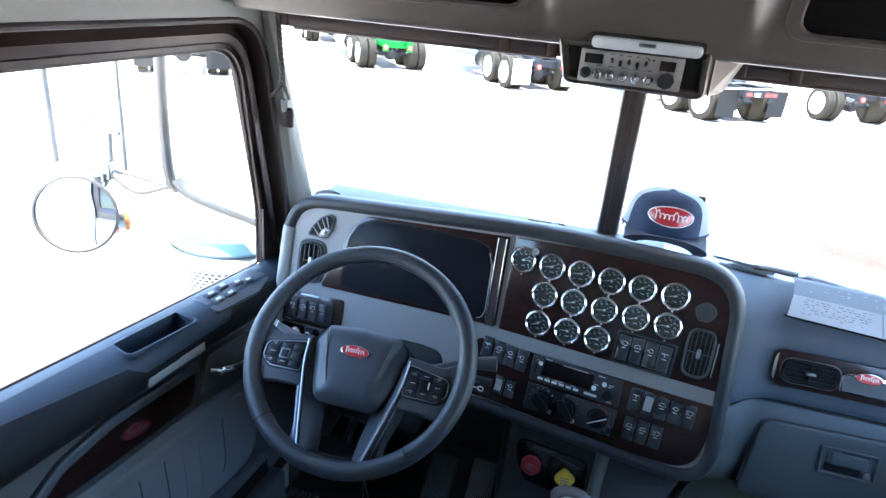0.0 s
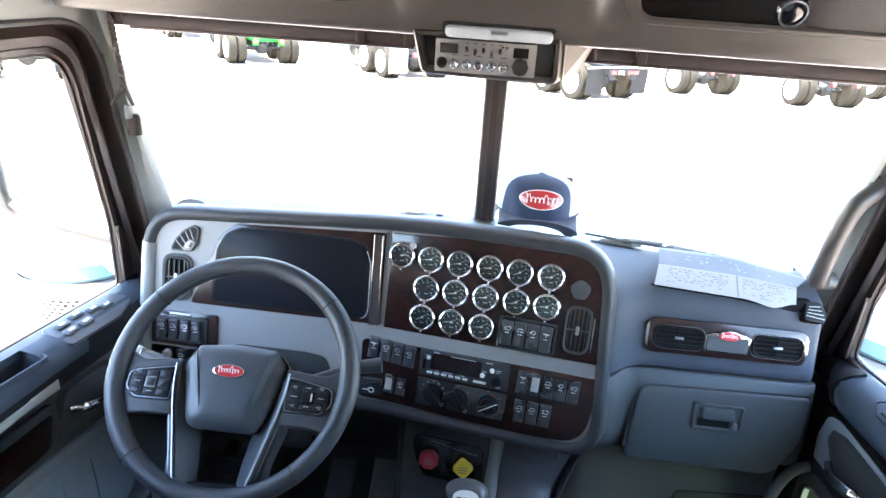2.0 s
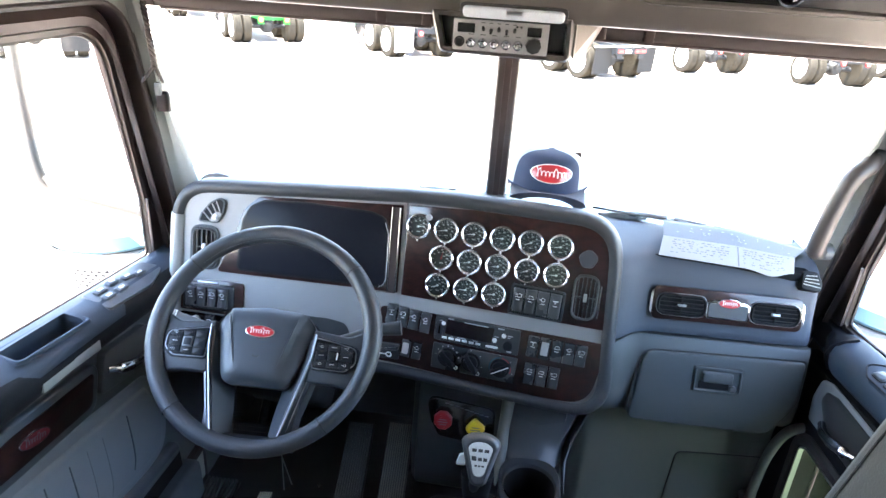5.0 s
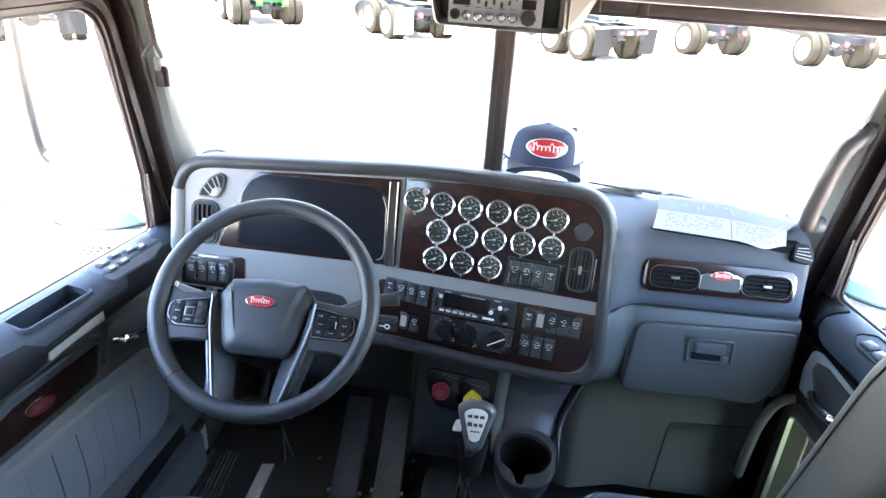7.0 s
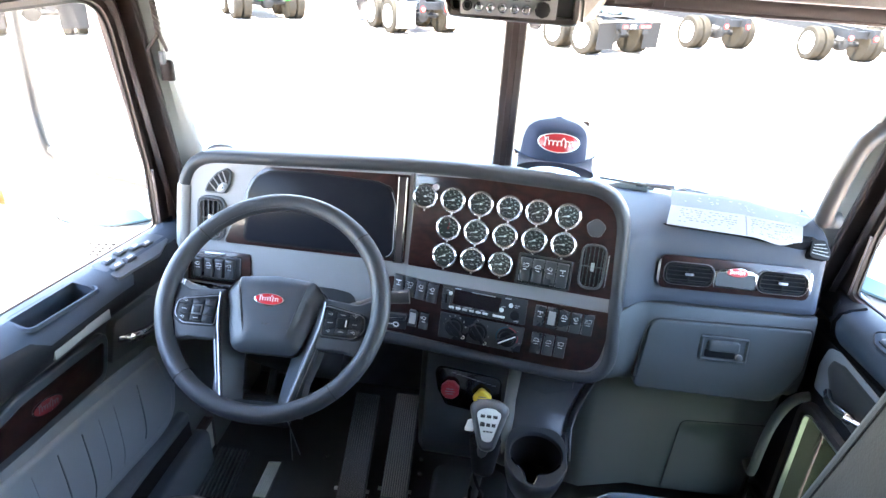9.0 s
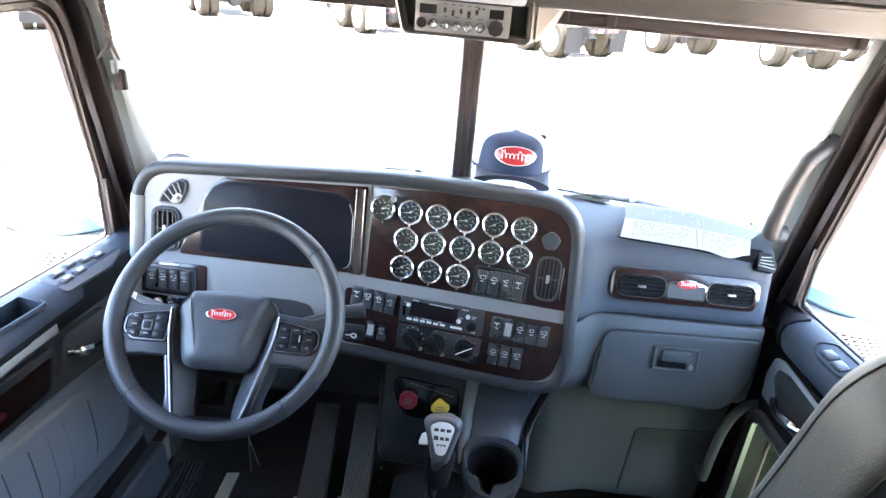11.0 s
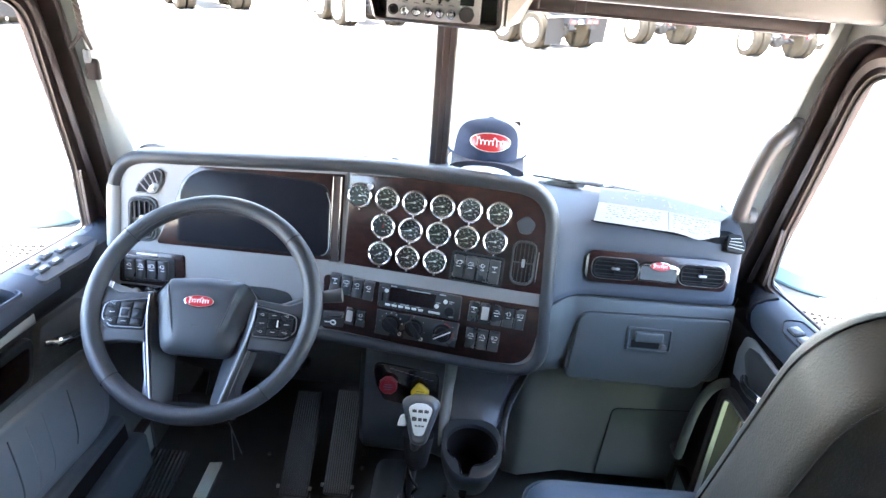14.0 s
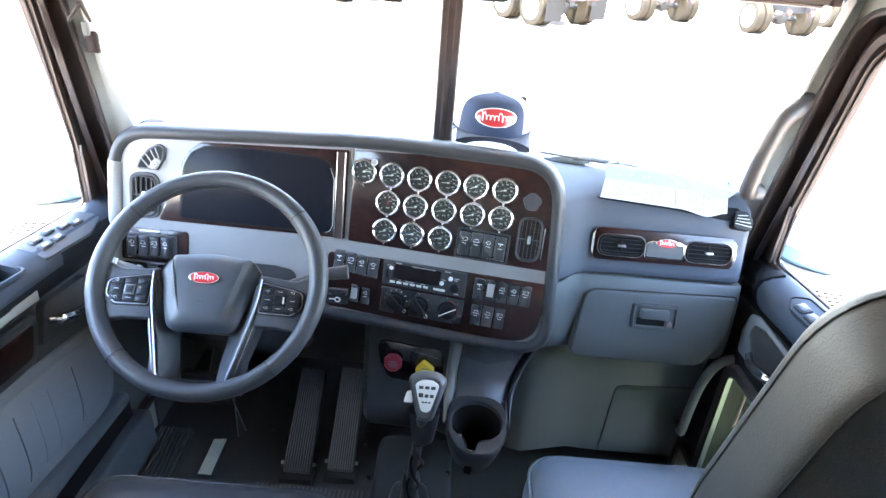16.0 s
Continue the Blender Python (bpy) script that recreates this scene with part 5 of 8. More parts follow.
# spokes: ridged lower legs with satin edges, a bottom bar and leather side arms
for s in (-1, 1):
    bm = bmesh.new()
    rows = []
    for u, v, inn, out in ((0.104, 0.000, 0.030, 0.004), (0.099, -0.050, 0.036, 0.014), (0.088, -0.100, 0.040, 0.015), (0.076, -0.150, 0.036, 0.013), (0.066, -0.192, 0.030, 0.020), (0.058, -0.215, 0.030, 0.028)):
        rows.append([SW(s * (u - inn), v, -0.045), SW(s * (u - inn), v, -0.034), SW(s * (u - 0.006), v, 0.001), SW(s * u, v, 0.003), SW(s * (u + out), v, -0.008), SW(s * (u + out + 0.004), v, -0.040)])
    loft(bm, rows, True, True, True)
    leg = part("lower_spoke", bm, M_HUB, wheel, "dark ridged lower spoke", 25)
    path = curve_pts([SW(s * 0.106, 0.010, 0.008), SW(s * 0.101, -0.042, 0.0062), SW(s * 0.086, -0.108, 0.0042), SW(s * 0.0655, -0.188, 0.0036), SW(s * 0.0565, -0.2005, 0.0036), SW(0.0, -0.2050, 0.0036)], 6)
    part("chrome_edge", tube(path, [0.0021] * (len(path) - 10) + [0.0014] * 10, 7), M_EDGE, leg, "satin chrome edge of the spoke")
    path = curve_pts([SW(s * 0.1115, -0.006, 0.004), SW(s * 0.1085, -0.050, 0.0005), SW(s * 0.096, -0.104, -0.002), SW(s * 0.0775, -0.180, -0.003)], 6)
    part("chrome_edge", tube(path, 0.0012, 6), M_EDGE, leg, "thin satin outer edge")
    arm = rpoly([(s * 0.098, -0.084, 0.006), (s * 0.150, -0.084, 0.02), (s * 0.214, -0.096, 0.01), (s * 0.216, 0.034, 0.01), (s * 0.170, 0.012, 0.03), (s * 0.098, 0.020, 0.006)], 5)
    part("side_spoke", slab(SW, arm if s > 0 else arm[::-1], -0.020, 0.002, 0.005), M_LEATHER, wheel, "black leather side spoke")
    pod_pts = rpoly([(s * 0.105, -0.0600, 0.006), (s * 0.176, -0.0615, 0.020), (s * 0.2010, -0.0440, 0.018), (s * 0.1985, -0.0130, 0.016), (s * 0.182, -0.0060, 0.02), (s * 0.104, 0.0090, 0.005)], 5)
    face_pts = rpoly([(s * 0.1095, -0.0535, 0.003), (s * 0.170, -0.0545, 0.014), (s * 0.1880, -0.0400, 0.014), (s * 0.1865, -0.0150, 0.010), (s * 0.176, -0.0110, 0.02), (s * 0.1090, 0.0010, 0.003)], 5)
    if s < 0:
        pod_pts, face_pts = pod_pts[::-1], face_pts[::-1]
    pod = part("button_pod", slab(SW, pod_pts, -0.002, 0.0045, 0.0020), M_SPOKE, wheel, "black button pod")
    part("pod_edge", tube([SW(p.x, p.y, 0.0050) for p in inset(face_pts, -0.0028)], 0.0011, 6, True), M_EDGE, pod, "thin satin edge")
    part("pod_face", slab(SW, face_pts, 0.002, 0.0062, 0.001), M_BTN, pod, "dark button face")
    cols = ((0.1115, 0.1325), (0.1345, 0.1570), (0.1590, 0.1835))
    rows_ = ((-0.0520, -0.0400), (-0.0385, -0.0205), (-0.0190, -0.0060))
    for ci, (u0, u1) in enumerate(cols):
        for ri, (v0, v1) in enumerate(rows_):
            a0, a1 = min(s * u0, s * u1), max(s * u0, s * u1)
            tile = [(a0, v0, 0.001), (a1, v0, 0.001), (a1, v1 - ci * 0.002 * (ri == 2), 0.001), (a0, v1 - ci * 0.002 * (ri == 2), 0.001)]
            if ci == 2 and ri != 1:
                k = (1 if s > 0 else 0) if ri == 0 else (2 if s > 0 else 3)
                tile[k] = (tile[k][0], tile[k][1], 0.011)
            part("button", slab(SW, rpoly(tile, 3), 0.004, 0.0076, 0.0008), M_SPOKE, pod)
            cx, cy = (a0 + a1) / 2, (v0 + v1) / 2
            if (ci, ri) == (1, 1):
                part("toggle", slab(SW, rect(a0 + 0.001, v0 - 0.001, a1 - 0.001, v1 + 0.001, 0.002, 3), 0.005, 0.0105, 0.002), M_BTN if s > 0 else M_TOGGLE, pod, "centre toggle")
                if s < 0:
                    part("toggle_face", slab(SW, rect(a0 + 0.0045, v0 + 0.002, a1 - 0.0035, v1 - 0.002, 0.001, 3), 0.009, 0.0110, 0.0004), M_SPOKE, pod, "dark toggle centre")
                else:
                    part("toggle_tab", slab(SW, rect(a1 - 0.004, v0 + 0.002, a1 - 0.0015, v1 - 0.002, 0.001, 3), 0.009, 0.0118, 0.0004), M_STICKER, pod, "bright toggle edge")
                continue
            if s < 0 and (ci == 0 or (ci, ri) == (1, 2)):
                continue
            bm = bmesh.new()
            if (ci + ri) % 2:
                slab(SW, rect(cx - 0.0050, cy - 0.0006, cx + 0.0050, cy + 0.0006), 0.006, 0.0080, 0, bm)
            else:
                tube([SW(cx + 0.0026 * math.cos(e), cy + 0.0022 * math.sin(e), 0.0079) for e in (2 * math.pi * q / 10 for q in range(10))], 0.0005, 4, True, bm)
                tube([SW(cx - 0.0062, cy + 0.0006, 0.0079), SW(cx - 0.0036, cy + 0.0006, 0.0079)], 0.0005, 4, False, bm)
            part("button_icon", bm, M_MARK, pod, "pale icon")
bm = bmesh.new()
loft(bm, [[SW(u, v, w) for v, w in ((-0.190, -0.026), (-0.200, -0.002), (-0.2065, 0.002), (-0.222, -0.004), (-0.222, -0.03))] for u in (-0.066, -0.03, 0.0, 0.03, 0.066)], True, True, True)
part("bottom_bar", bm, M_SPOKE, wheel, "dark bar joining the lower spokes", 40)

column = thing("steering_column", SW(0, 0.0, -0.25), "black plastic steering column shroud with stalks", "steering column")
bm = bmesh.new()
sec = rpoly([(-0.075, -0.06, 0.03), (0.075, -0.06, 0.03), (0.085, 0.05, 0.03), (-0.085, 0.05, 0.03)], 5)
sec = [Vector((p.x, p.y - 0.035 if p.y < 0 else p.y)) for p in sec]
loft(bm, [[SW(p.x, p.y, -0.062) for p in sec], [SW(p.x * 1.1, p.y * 1.1, -0.09) for p in sec], [SW(p.x * 1.05, p.y * 1.05, -0.22) for p in sec], [SW(p.x * 0.95, p.y * 0.95, -0.42) for p in sec]], True, True, True)
part("shroud", bm, M_BTN, column, "black plastic shroud")
part("column_shaft", tube([SW(0, 0, -0.40), Vector((-0.43, 0.22, 0.34)), Vector((-0.43, 0.42, 0.20))], 0.03, 10), M_BLACK, column, "black column shaft")
part("stalk", tube([SW(-0.08, 0.0, -0.09), SW(-0.17, 0.024, -0.085), SW(-0.265, 0.044, -0.075)], [0.011, 0.012, 0.014], 10), M_DARK, column, "dark multifunction stalk")
part("stalk_end", tube([SW(-0.225, 0.0355, -0.079), SW(-0.262, 0.0435, -0.075), SW(-0.270, 0.045, -0.075)], [0.0146, 0.0155, 0.010], 12), M_CBFACE, column, "pale twist end of the stalk")
bm = bmesh.new()
for i in range(4):
    f = -0.218 - i * 0.009
    tube([SW(f, 0.048 - 0.0, -0.066), SW(f - 0.002, 0.030, -0.066)], 0.0014, 4, False, bm)
part("stalk_marks", bm, M_WHITE, column, "white stalk marks")
part("stalk", tube([SW(0.08, 0.0, -0.09), SW(0.17, 0.034, -0.085), SW(0.215, 0.052, -0.08), SW(0.262, 0.060, -0.078)], [0.010, 0.012, 0.013, 0.016], 10), M_BLACK, column, "dark shift stalk")
# ---- overhead console, radio, shades ----
over = thing("overhead_console", (0, -0.05, 1.53), "taupe overhead console with dark storage doors and a map lamp", "overhead console")
bm = bmesh.new()
sect = [(0.16, 1.565), (0.05, 1.545), (-0.085, 1.519), (-0.100, 1.517), (-0.110, 1.521), (-0.118, 1.532), (-0.135, 1.555), (-0.165, 1.62), (-0.22, 1.74), (-0.26, ROOF), (0.16, ROOF)]
loops = []
for x, out in ((-0.845, 0), (-0.5, 0), (-0.205, 0), (-0.190, 0.004), (-0.178, 0.014), (-0.164, 0.026), (-0.150, 0.030), (0.0, 0.030), (0.138, 0.030), (0.152, 0.026), (0.166, 0.014), (0.178, 0.004), (0.193, 0), (0.5, 0), (0.845, 0)):
    loops.append([Vector((x, y - out * max(0.0, min(1.0, (z - 1.53) / 0.05)) if y < 0 else y, z)) for y, z in sect])
loft(bm, loops, True, True, True)
part("console_shell", bm, M_HEADER, over, "taupe vinyl shell with a soft lower edge", 40)
OF = frame_of((0, -0.1335, 1.555), (1, 0, 0), (0, -0.030, 0.065))
for s in (-1, 1):
    a0, a1 = (0.205, 0.80)
    fr = rpoly([(s * a0, 0.012, 0.045), (s * a1, 0.012, 0.045), (s * a1, 0.17, 0.04), (s * a0, 0.17, 0.04)], 8)
    inn = rpoly([(s * (a0 + 0.024), 0.026, 0.035), (s * (a1 - 0.024), 0.026, 0.035), (s * (a1 - 0.024), 0.156, 0.03), (s * (a0 + 0.024), 0.156, 0.03)], 8)
    if s < 0:
        fr, inn = fr[::-1], inn[::-1]
    part("cubby_frame", ring(OF, fr, inn, -0.01, 0.008, 0.004), M_HEADER, over, "taupe moulded frame of the storage door")
    dr = part("cubby_door", slab(OF, inset(inn, -0.001), -0.008, 0.0025), M_CUBBY, over, "dark brown-black storage door")
    u = s * 0.475
    part("door_pull", lathe(OF, u, 0.052, [(0.026, 0.001), (0.026, 0.006), (0.023, 0.012), (0.020, 0.012), (0.019, 0.006)], 28, None, True, False), M_CHROME, dr, "round chrome pull ring")
    part("pull_button", lathe(OF, u, 0.052, [(0.0188, 0.003), (0.0185, 0.008), (0.014, 0.011), (0.006, 0.012)], 24), M_GLOSS, dr, "black button")
# map lamp
LF = frame_of((0, -0.128, 1.532), (1, 0, 0), (0, -0.13, 0.22))
lamp = part("lamp_bezel", slab(LF, rect(-0.104, -0.0125, 0.100, 0.0185, 0.014, 5), -0.01, 0.004, 0.003), M_BLACK, over, "black lamp bezel")
part("lamp_lens", slab(LF, rect(-0.098, -0.0115, 0.094, 0.0125, 0.011, 5), 0.002, 0.0095, 0.004), M_LENS, lamp, "clear ribbed lamp lens, unlit")
part("lamp_switch", slab(LF, rect(-0.016, 0.002, 0.014, 0.010, 0.003, 3), 0.008, 0.0115, 0.001), M_SATIN, lamp, "small rocker")
# radio pod
bm = bmesh.new()
front = rpoly([(-0.160, 1.530, 0.004), (-0.140, 1.450, 0.018), (0.116, 1.447, 0.018), (0.112, 1.530, 0.004)], 5)
rear = rpoly([(-0.160, 1.545, 0.004), (-0.135, 1.455, 0.018), (0.150, 1.452, 0.03), (0.190, 1.545, 0.004)], 5)
inner = inset(front, 0.012)
loft(bm, [[Vector((p.x, 0.04, p.y)) for p in inset(rear, 0.02)], [Vector((p.x, 0.0, p.y)) for p in rear], [Vector((p.x, -0.112, p.y)) for p in front], [Vector((p.x, -0.118, p.y)) for p in inset(front, 0.004)], [Vector((p.x, -0.115, p.y)) for p in inner], [Vector((p.x, -0.075, p.y)) for p in inner]], True, True, True)
part("radio_pod", bm, M_HEADER, over, "taupe pod below the console", 40)
bm = bmesh.new()
loft(bm, [[Vector((0.1165, -0.108, 1.535)), Vector((0.1185, -0.108, 1.455)), Vector((0.1545, -0.002, 1.456)), Vector((0.1925, -0.002, 1.540))], [Vector((0.1195, -0.108, 1.535)), Vector((0.1215, -0.108, 1.455)), Vector((0.1575, -0.002, 1.456)), Vector((0.1955, -0.002, 1.540))]], True, True, True)
part("pod_cheek", bm, M_TANSIDE, over, "pale tan side of the pod")

CB = frame_of((-0.0225, -0.122, 1.4875), (1, 0, 0), (0, 0.0, 1))
cb = thing("cb_radio", (-0.0225, -0.1, 1.457), "two-way radio with brushed steel face set in the overhead pod", "radio")
part("radio_case", slab(CB, rect(-0.092, -0.030, 0.092, 0.029, 0.003, 2), -0.05, 0.002, 0.001), M_BLACK, cb, "black case")
part("face_plate", slab(CB, rect(-0.091, -0.029, 0.091, 0.028, 0.002, 2), 0.001, 0.005, 0.001), M_CBFACE, cb, "brushed steel face")
part("meter", slab(CB, rect(-0.083, 0.004, -0.050, 0.021, 0.001, 2), 0.004, 0.0065), M_GLOSS, cb, "dark meter window")
part("channel_display", slab(CB, rect(0.050, 0.004, 0.077, 0.021, 0.001, 2), 0.004, 0.0065), M_REDLED, cb, "dark red channel display")
part("microphone_socket", lathe(CB, -0.078, -0.013, [(0.010, 0.004), (0.010, 0.010), (0.007, 0.011), (0.006, 0.006)], 16), M_BLACK, cb, "black microphone socket")
for i in range(5):
    part("chrome_knob", lathe(CB, -0.056 + i * 0.0225, -0.014, [(0.0100, 0.004), (0.0088, 0.013), (0.0060, 0.016), (0.003, 0.0145)], 16), M_CHROME, cb, "small chrome knob")
part("channel_knob", lathe(CB, 0.064, -0.012, [(0.016, 0.004), (0.0145, 0.018), (0.011, 0.020)], 8), M_BLACK, cb, "large black channel knob")
for i in range(5):
    part("toggle_switch", tube([CB(-0.034 + i * 0.015, 0.011, 0.004), CB(-0.034 + i * 0.015, 0.006 if i % 2 else 0.016, 0.016)], [0.0035, 0.0026], 8), M_BLACK, cb, "black toggle")
bm = bmesh.new()
for i in range(5):
    slab(CB, rect(-0.061 + i * 0.0225, 0.0008, -0.051 + i * 0.0225, 0.002), 0.0045, 0.0056, 0, bm)
for i in range(5):
    slab(CB, rect(-0.038 + i * 0.015, 0.0225, -0.031 + i * 0.015, 0.0238), 0.0045, 0.0056, 0, bm)
tagged(part("lettering", bm, M_BLACK, cb, "tiny dark lettering bars"), kind="stuff")
for a in (0.030, 0.038):
    part("indicator", lathe(CB, a, 0.020, [(0.002, 0.004), (0.002, 0.0065)], 8), M_GLOSS, cb)

# rolled windscreen shades
for s in (-1, 1):
    x0, x1 = s * 0.155, s * 0.80
    yz = lambda x: (0.055 - abs(x) * 0.03, 1.500)
    sh = thing("roller_shade", ((x0 + x1) / 2, yz(0.5)[0], 1.5), "rolled-up dark brown windscreen shade below the console", "sunshade", "rolled shades")
    part("roll", tube([Vector((x, *yz(x))) for x in (x0, (x0 + x1) / 2, x1)], 0.0185, 14), M_SHADE, sh, "rolled dark cloth")
    part("pull_bar", tube([Vector((x, yz(x)[0] - 0.004, 1.482)) for x in (x0 + s * 0.02, x1 - s * 0.02)], 0.0055, 8), M_FRAME, sh, "dark pull bar")
    for x in (x0 + s * 0.03, x0 + s * 0.13, x1):
        part("bracket", box((x - 0.012, yz(x)[0] - 0.021, 1.484), (x + 0.012, yz(x)[0] + 0.02, 1.556), 0.004), M_FRAME, sh, "dark bracket")
    part("end_cap", lathe(frame_of((x1 + s * 0.004, *yz(x1)), (0, 1, 0), (0, 0, 1)), 0, 0, [(0.016, -0.008), (0.017, 0.008)], 14), M_SATIN, sh, "metal end cap")

# braided cord and hook on the driver's pillar
cord = thing("braided_cord", (-0.83, 0.03, 1.33), "dark braided lanyard cord on the driver's pillar", "cord")
A, B = Vector((-0.822, 0.018, 1.512)), Vector((-0.828, 0.048, 1.345))
for ph in (0, math.pi):
    pts = []
    for i in range(61):
        f = i / 60
        p = A.lerp(B, f) + Vector((0.0035 * math.cos(f * 46 + ph), 0.0035 * math.sin(f * 46 + ph), 0))
        pts.append(p + Vector((0.012, -0.012, 0)))
    part("strand", tube(pts, 0.0042, 6), M_SHADE, cord, "twisted dark strand")
for d in (Vector((-0.022, -0.022, -0.032)), Vector((0.006, 0.018, -0.036))):
    part("cord_end", tube([B + Vector((0.012, -0.012, 0.006)), B + Vector((0.012, -0.012, 0)) + d], [0.0055, 0.0035], 7), M_SHADE, cord, "loose cord end")
clip = thing("pillar_clip", (-0.836, 0.085, 1.245), "small dark red-brown clip on a metal tab on the pillar", "clip")
part("clip_body", box((-0.842, 0.066, 1.236), (-0.811, 0.086, 1.284), 0.009), M_CLIP, clip, "dark oblong body")
part("clip_tab", box((-0.837, 0.058, 1.276), (-0.823, 0.073, 1.306), 0.003), M_DARK, clip, "metal tab")

# grab handles
def handle(name, path, r, label, mat):
    h = thing(name, path[0], label, "grab handle", "grab handles")
    pts = curve_pts(path, 7)
    part("bar", tube(pts, [r * 0.8] + [r] * (len(pts) - 2) + [r * 0.8], 12), mat, h, "rounded grip")
    for p in (path[0], path[-1]):
        p = Vector(p)
        part("mount", tube([p - Vector((math.copysign(0.006, p.x), 0, 0)), p + Vector((math.copysign(0.024, p.x), 0.004, 0))], [r * 0.98, r * 1.08], 12), M_DARK, h, "dark end mount")
    return h


handle("grab_handle", [(0.846, 0.092, 1.268), (0.834, 0.078, 1.254), (0.803, 0.071, 1.222), (0.789, 0.075, 1.158), (0.785, 0.085, 1.088), (0.788, 0.098, 1.040), (0.796, 0.110, 1.022), (0.814, 0.128, 1.016)], 0.0205, "taupe grab handle on the passenger's windscreen pillar", M_HANDLE)
handle("grab_handle", [(0.850, -0.006, 0.578), (0.822, -0.008, 0.570), (0.799, -0.006, 0.535), (0.790, 0.008, 0.455), (0.788, 0.016, 0.350), (0.789, 0.020, 0.290), (0.794, 0.038, 0.268), (0.800, 0.086, 0.262)], 0.0130, "grey grab handle low beside the passenger door", M_KICK)

# ---- cap and papers on the dash ----
cap = thing("baseball_cap", (0.14, 0.20, 1.05), "navy trucker cap with white net back and red oval patch", "cap")
CX, CY, CZ = 0.134, 0.232, 1.092
bm = bmesh.new()
bm2 = bmesh.new()


def crown(a, f):
    """Point of the crown at angle a round the head and f from brow to top."""
    r = 0.087 * (1 - 0.07 * f * f) * (1 - min(1.0, f) ** 7.0) ** 0.42
    front = max(0.0, -math.sin(a))
    r += 0.019 * max(0.0, 1 - front / 0.5) * (1 - min(1.0, f)) ** 0.8
    return Vector((CX + r * math.cos(a), CY + r * 1.12 * math.sin(a) + 0.014 * front * f, CZ + 0.093 * f + 0.004 * front * f))


N1 = 40
for tgt, lo, hi in ((bm, 196, 330), (bm2, -30, 196)):
    rows = []
    for j in range(13):
        f = 1 - (1 - j / 12) ** 1.8
        rows.append([crown(radians(lo + (hi - lo) * i / (N1 // 2)), f) for i in range(N1 // 2 + 1)])
    loft(tgt, rows, False)
part("crown_front", bm, M_NAVY, cap, "navy twill front panel", 80)
part("crown_back", bm2, M_MESH, cap, "white net back panels", 80)
part("button", lathe(frame_of((CX, CY, CZ + 0.093), (1, 0, 0), (0, 1, 0)), 0, 0, [(0.009, -0.004), (0.008, 0.003), (0.004, 0.005)], 14), M_NAVY, cap)
bm = bmesh.new()
top, bot = [], []
for j in range(8):
    f = j / 7
    rt, rb = [], []
    for i in range(33):
        g = (i - 16) / 16
        a = radians(270 + 80 * g)
        base = crown(a, 0.03)
        th = radians(96 * g)
        tip = Vector((0.131 + 0.096 * math.sin(th), 0.072 + 0.055 * g * g, 1.0795 + 0.0380 * math.cos(th) - 0.006 * g))
        low = Vector((0.131 + 0.066 * math.sin(th), 0.074 + 0.055 * g * g, 1.0720 + 0.0330 * math.cos(th) - 0.008 * g))
        rt.append(base.lerp(tip, f) + Vector((0, 0, 0.010 * f * (1 - f))))
        rb.append((base - Vector((0, 0, 0.006))).lerp(low, f))
    top.append(rt)
    bot.append(rb)
loft(bm, top, False)
loft(bm, bot, False)
loft(bm, [top[-1], bot[-1]], False)
part("visor", bm, M_VISOR, cap, "curved navy visor, darkened for shade", 60)
# Flat dark sheet across the brow stands in for shade inside the crown.
bm = bmesh.new()
bm.faces.new([bm.verts.new(crown(radians(q * 9), 0.05) * 1.0) for q in range(40)])
part("inside_shade", bm, M_SHADE, cap, "brown sheet closing the crown, for its shaded inside")
part("sweatband", tube([crown(radians(a), 0.0) + Vector((0, 0, 0.002)) for a in range(180, 361, 9)], 0.003, 6), M_NAVY, cap)
# Added dark strip: the crown's shaded inside, hung below its back.
bm = bmesh.new()
loft(bm, [[crown(radians(a), 0.0) * 1.0 + Vector((0, 0, d)) for a in range(95, 178, 6)] for d in (0.004, -0.010, -0.024)], False)
part("crown_shade", bm, M_SHADE, cap, "brown strip for the shaded back of the crown")
# patch follows the front of the crown
def patch_pt(u, v, d):
    a = radians(270) + u / 0.088
    f = 0.375 + v / 0.095
    p = crown(a, f)
    o = Vector((math.cos(a), math.sin(a), 0.25)).normalized()
    return p + o * d
for nm, sc, d, mt, lb in (("patch", 1.0, 0.002, M_WHITE, "pale edge of the oval patch"), ("patch_field", 0.92, 0.0032, M_RED, "red oval patch field")):
    bm = bmesh.new()
    loft(bm, [[patch_pt(0.058 * sc * r * math.cos(q), 0.0225 * sc * (1 if sc > 0.9 else 0.94) * r * math.sin(q) + 0.016, d) for q in (2 * math.pi * i / 32 for i in range(32))] for r in (1.0, 0.66, 0.33, 0.04)], True, False, True)
    part(nm, bm, mt, cap, lb, 80)
tall = [1.75 if i < 11 or 48 < i < 60 else 0.9 for i in range(81)]
bm = tube([patch_pt(0.040 * (i / 40 - 1) + 0.0028 * math.sin(i * 0.62), 0.016 + 0.0062 * tall[i] * math.cos(i * 0.62) + 0.0016 * (tall[i] > 1), 0.0042) for i in range(81)], 0.0013, 5)
part("scroll", bm, M_WHITE, cap, "plain white scroll")
clipt = crown(radians(20), 0.8)
part("strap_tab", box(clipt - Vector((0.014, 0.004, 0.018)), clipt + Vector((0.008, 0.010, 0.010)), 0.006), M_SHADE, cap, "dark plastic strap")

